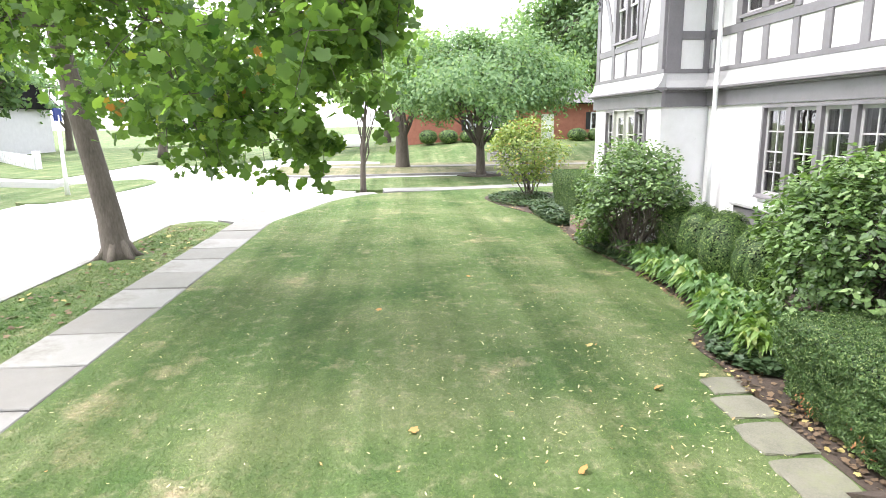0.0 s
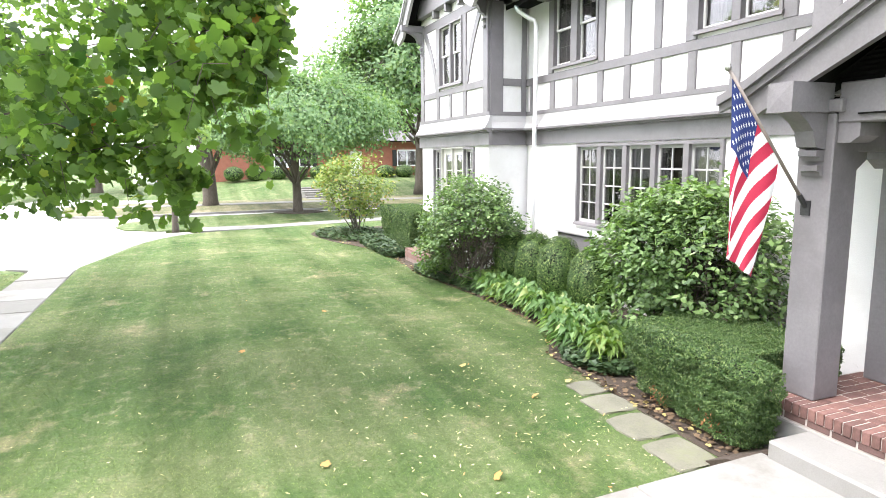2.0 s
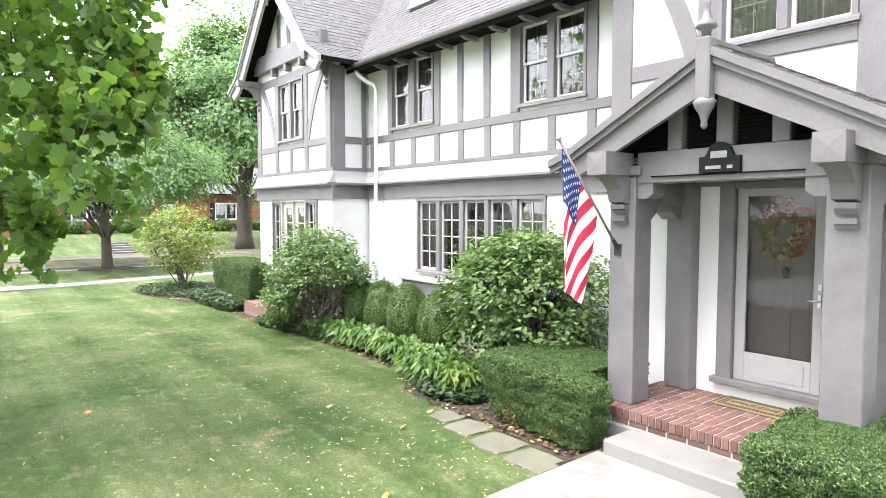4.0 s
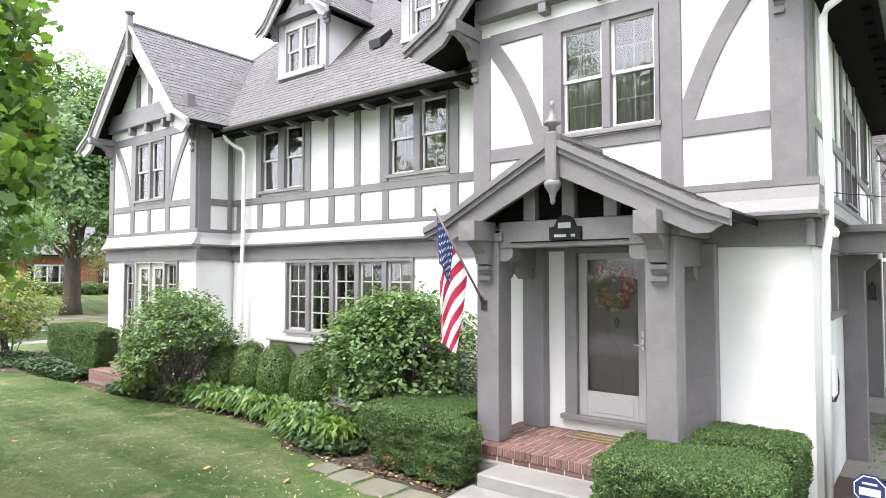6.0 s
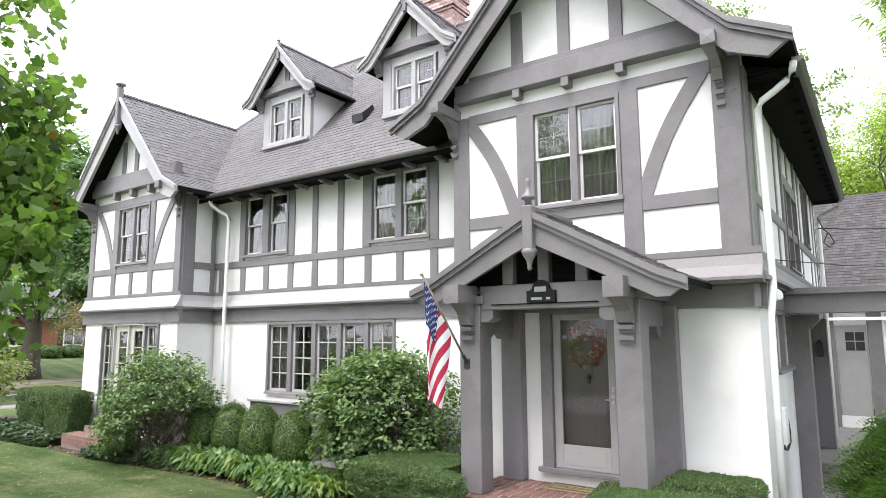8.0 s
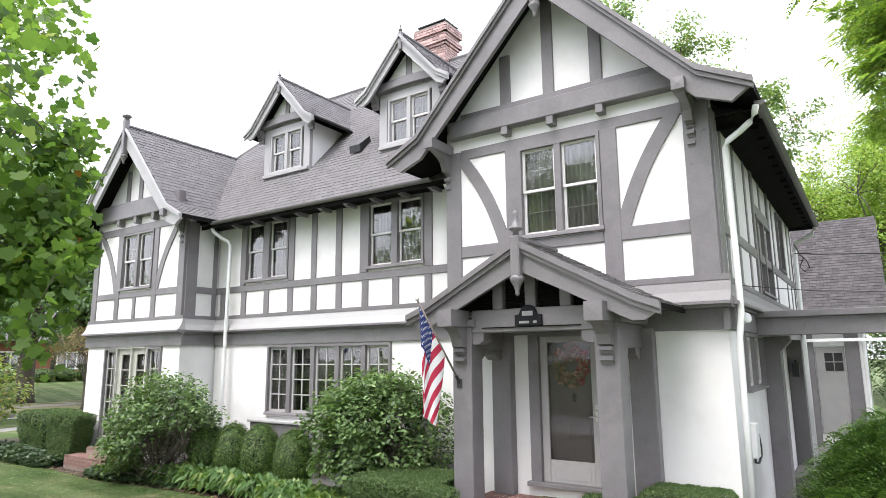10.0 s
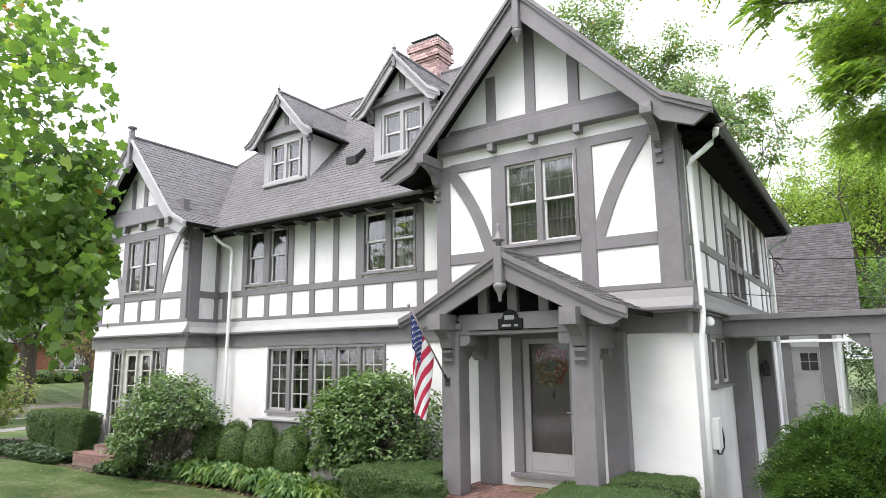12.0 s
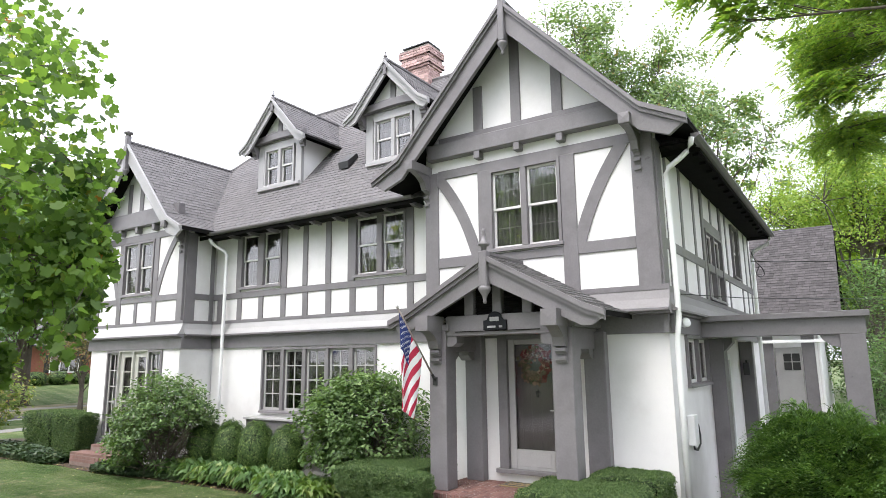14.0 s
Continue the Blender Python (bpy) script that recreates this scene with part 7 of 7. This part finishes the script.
for i in range(3):
    boxpart("window", white_house, DARK, 4.98, 5.03, -3 + i * 2.2, -1.8 + i * 2.2, 1.2, 2.8)

# white picket fence and street lamp over the road
fence = thing("fence", "low white board fence beyond the far grass", "fence", (-40, -27, -0.1))
for i in range(26):
    boxpart("panel", fence, SASH, -i * 0.62, -i * 0.62 + 0.5, -i * 0.5, -i * 0.5 + 0.06, 0.0, 0.8)
boxpart("rail", fence, WHITE, -0.3, 0.3, -0.1, 0.1, 0, 1.1)
lamp = thing("street_lamp", "slim pale post with a blue sign on top by the road", "lamp post", (-24.6, -17.5, -0.1))
bm = bmesh.new()
tube(bm, [(0, 0, 0), (-0.05, -0.03, 1.5), (-0.12, -0.06, 3.0)], [0.09, 0.07, 0.06], 10)
part("post", bm, WHITE, lamp, smooth=True)
boxpart("banner", lamp, BLU, -0.35, 0.12, -0.10, -0.02, 2.78, 3.25)
car = thing("car", "white saloon car parked far down the road", "car", (-62, -9.3, -0.12))
bm = bmesh.new()
prism(bm, [(-2.2, 0.35), (2.2, 0.35), (2.25, 0.75), (1.4, 0.92), (0.8, 1.4), (-0.9, 1.42), (-1.6, 0.98), (-2.2, 0.9)], -0.85, 0.85)
part("body", bm, WHITE, car, bevel=0.06)
bm = bmesh.new()
prism(bm, [(1.25, 0.95), (0.75, 1.33), (-0.85, 1.35), (-1.4, 1.0)], -0.87, 0.87)
part("glazing", bm, DARK, car)
for x in (-1.4, 1.4):
    for y in (-0.78, 0.78):
        bm = bmesh.new()
        tube(bm, [(x, y - 0.1, 0.33), (x, y + 0.1, 0.33)], 0.33, 14)
        part("wheel", bm, BLACK, car)

# yard sign: a blue octagon on a stake, its mark as plain bars
ysign = thing("yard_sign", "blue octagonal yard sign with white bars on a stake", "sign", (0.44, 0.02, 0.02))
OCT = [(0.15 * math.cos(math.pi / 8 + k * math.pi / 4), 0.42 + 0.15 * math.sin(math.pi / 8 + k * math.pi / 4)) for k in range(8)]
bm = bmesh.new()
prism(bm, OCT, -0.008, 0.008)
part("board", bm, BLU, ysign)
bm = bmesh.new()
prism(bm, [(x * 0.92, 0.42 + (z - 0.42) * 0.92) for x, z in OCT], -0.011, -0.007)
part("rim", bm, FWH, ysign)
bm = bmesh.new()
prism(bm, [(x * 0.84, 0.42 + (z - 0.42) * 0.84) for x, z in OCT], -0.014, -0.010)
part("field", bm, BLU, ysign)
boxpart("bar", ysign, FWH, -0.085, 0.085, -0.018, -0.013, 0.37, 0.44, bevel=0)
boxpart("bar", ysign, FWH, -0.06, 0.06, -0.018, -0.013, 0.47, 0.49, bevel=0)
boxpart("stake", ysign, METAL, -0.012, 0.012, 0.008, 0.02, 0.0, 0.45)
ysign.rotation_euler.z = radians(-8)

# ---- lawn: blades, fallen leaves ----
g = np.random.default_rng(60)


def in_lawn(x, y):
    lim = np.interp(x, [-21.6, -20.4, -18.4, -16.2, -14.2, -12.2, -10.3, -8.7, -7.2, -6.2, -5.4, -4.6, -3.5, -3.02], [-1.0, -1.95, -1.8, -1.15, -1.0, -1.1, -0.95, -0.83, -0.9, -1.45, -1.47, -1.56, -1.62, -1.6])
    lim = np.where(x > -3.02, -1.25, lim)
    on_walk = (x > -3.02) & (x < -1.54)
    on_stone = np.zeros(len(x), bool)
    for sx, sy, a, b, r in stones:
        on_stone |= (np.abs(x - sx) < a * 0.43) & (np.abs(y - sy) < b * 0.43)
    return (y < lim + 0.06 * np.sin(x * 7.0) * np.sin(x * 2.3) + 0.03 + g.normal(0, 0.05, len(x))) & (y > -7.99) & ~on_walk & ~on_stone


def blades(name, n, x0, x1, y0, y1, h, w, mask, z=0.0):
    x, y = g.uniform(x0, x1, n), g.uniform(y0, y1, n)
    keep = mask(x, y)
    x, y = x[keep], y[keep]
    n = len(x)
    a, lean, hh = g.uniform(0, math.tau, n), g.uniform(0.7, 2.2, n), h * g.uniform(0.35, 1.0, n)
    b = g.uniform(0, math.tau, n)
    base = np.stack([x, y, np.full(n, z - 0.004)], 1)
    side = np.stack([np.cos(a), np.sin(a), np.zeros(n)], 1) * (w * g.uniform(0.6, 1.3, n))[:, None]
    tip = base + np.stack([np.cos(b) * lean * hh, np.sin(b) * lean * hh, hh], 1)
    soup(name, np.stack([base - side, base + side, tip], 1).reshape(-1, 3), 3, BLADES, None, "short mown grass blades", "grass")


blades("grass", 170000, -7.5, 0.5, -7.99, -0.8, 0.024, 0.0045, in_lawn)
blades("grass", 90000, -15.0, -7.5, -7.99, -0.8, 0.024, 0.007, in_lawn)
blades("grass", 40000, -22.5, -15.0, -7.99, -0.8, 0.024, 0.010, lambda x, y: in_lawn(x, y) & (y > np.interp(x, [-22.6, -22.0, -20.3, -17.6, -16.0], [-3.6, -5.4, -6.7, -7.5, -7.95])) & (g.uniform(0, 1, len(x)) < (x + 23.5) / 7))
blades("grass", 24000, -16, 0, -10.55, -9.05, 0.045, 0.008, lambda x, y: (x > -15.9) & ~(((x + 12) ** 2 + (y + 10.2) ** 2) < 0.4), -0.03)

FALLEN = leaf_material("fallen_leaves", (0.45, 0.40, 0.14), (0.62, 0.58, 0.36), (0.50, 0.20, 0.06), 0.08, 0.7, 0.2)
ORANGE = leaf_material("orange_fallen", (0.42, 0.20, 0.06), (0.5, 0.27, 0.1), (0.5, 0.4, 0.15), 0.3, 0.7, 0.2)
BROWN = leaf_material("brown_leaves", (0.05, 0.034, 0.024), (0.19, 0.13, 0.08), (0.45, 0.38, 0.14), 0.16, 0.8, 0.1)
n = 1150
x, y = np.concatenate([g.uniform(-14, -0.2, n // 2), g.normal(-4.6, 2.0, n // 2)]), np.concatenate([g.uniform(-7.9, -1.2, n // 2), g.normal(-2.6, 1.1, n // 2)])
keep = in_lawn(x, y)
pl = np.stack([x[keep], y[keep], g.uniform(0.02, 0.045, keep.sum())], 1)
litter = thing("fallen_leaves", "small pale yellow leaves scattered over the lawn", "leaf litter", kind="stuff")
leaves("lawn_leaves", pl, g.uniform(0.025, 0.052, len(pl)), FALLEN, litter, "long", np.tile((0, 0, 1.0), (len(pl), 1)), 1.2, 61)
pl = np.array([(-5.03, -2.3, 0.04), (-5.25, -1.75, 0.05), (-3.7, -3.4, 0.04), (-6.2, -2.6, 0.04), (-2.9, -3.9, 0.04), (-7.8, -5.0, 0.04), (-4.4, -4.6, 0.04), (-9.5, -3.6, 0.04)])
leaves("orange_leaves", pl, np.full(len(pl), 0.085), ORANGE, litter, "maple", np.tile((0, 0, 1.0), (len(pl), 1)), 1.0, 62)
n = 560
x = np.concatenate([g.uniform(-5.6, -3.05, n - 300), g.uniform(-12.5, -6, 300)])
y = np.concatenate([-1.52 + np.abs(g.normal(0, 0.22, n - 300)), g.uniform(-0.9, 0.6, 300)])
x2 = g.uniform(-18, -5.6, 420)
y2 = np.interp(x2, [-18.4, -16.2, -14.2, -12.2, -10.3, -8.7, -7.2, -6.2, -5.4], [-1.75, -1.1, -0.95, -1.05, -0.9, -0.78, -0.85, -1.40, -1.42]) + np.abs(g.normal(0, 0.12, 420)) - 0.05
x, y, n = np.concatenate([x, x2]), np.concatenate([y, y2]), n + 420
pl = np.stack([x, y, g.uniform(0.015, 0.05, n)], 1)
leaves("bed_leaves", pl, g.uniform(0.03, 0.062, n), BROWN, litter, "maple", np.tile((0, 0, 1.0), (n, 1)), 1.0, 63)
x, y = g.uniform(-15.5, -2, 260), g.uniform(-10.5, -9.1, 260)
leaves("verge_leaves", np.stack([x, y, np.full(260, 0.0)], 1), g.uniform(0.05, 0.1, 260), BROWN, litter, "maple", np.tile((0, 0, 1.0), (260, 1)), 1.0, 64)
n = 90
pl = np.stack([np.concatenate([g.normal(-0.30, 0.06, 50), g.normal(0.38, 0.07, 40)]), g.normal(-0.60, 0.035, n), np.abs(g.normal(0.17, 0.06, n))], 1)
DEAD = leaf_material("dead_yew", (0.14, 0.06, 0.025), (0.30, 0.14, 0.06), (0.36, 0.2, 0.08), 0.2, 0.7, 0.1)
leaves("dead_sprigs", pl, g.uniform(0.03, 0.055, n), DEAD, porch_hedge, "slim", np.tile((0, -1.0, 0.2), (n, 1)), 0.2, 66, "dead orange-brown sprigs")
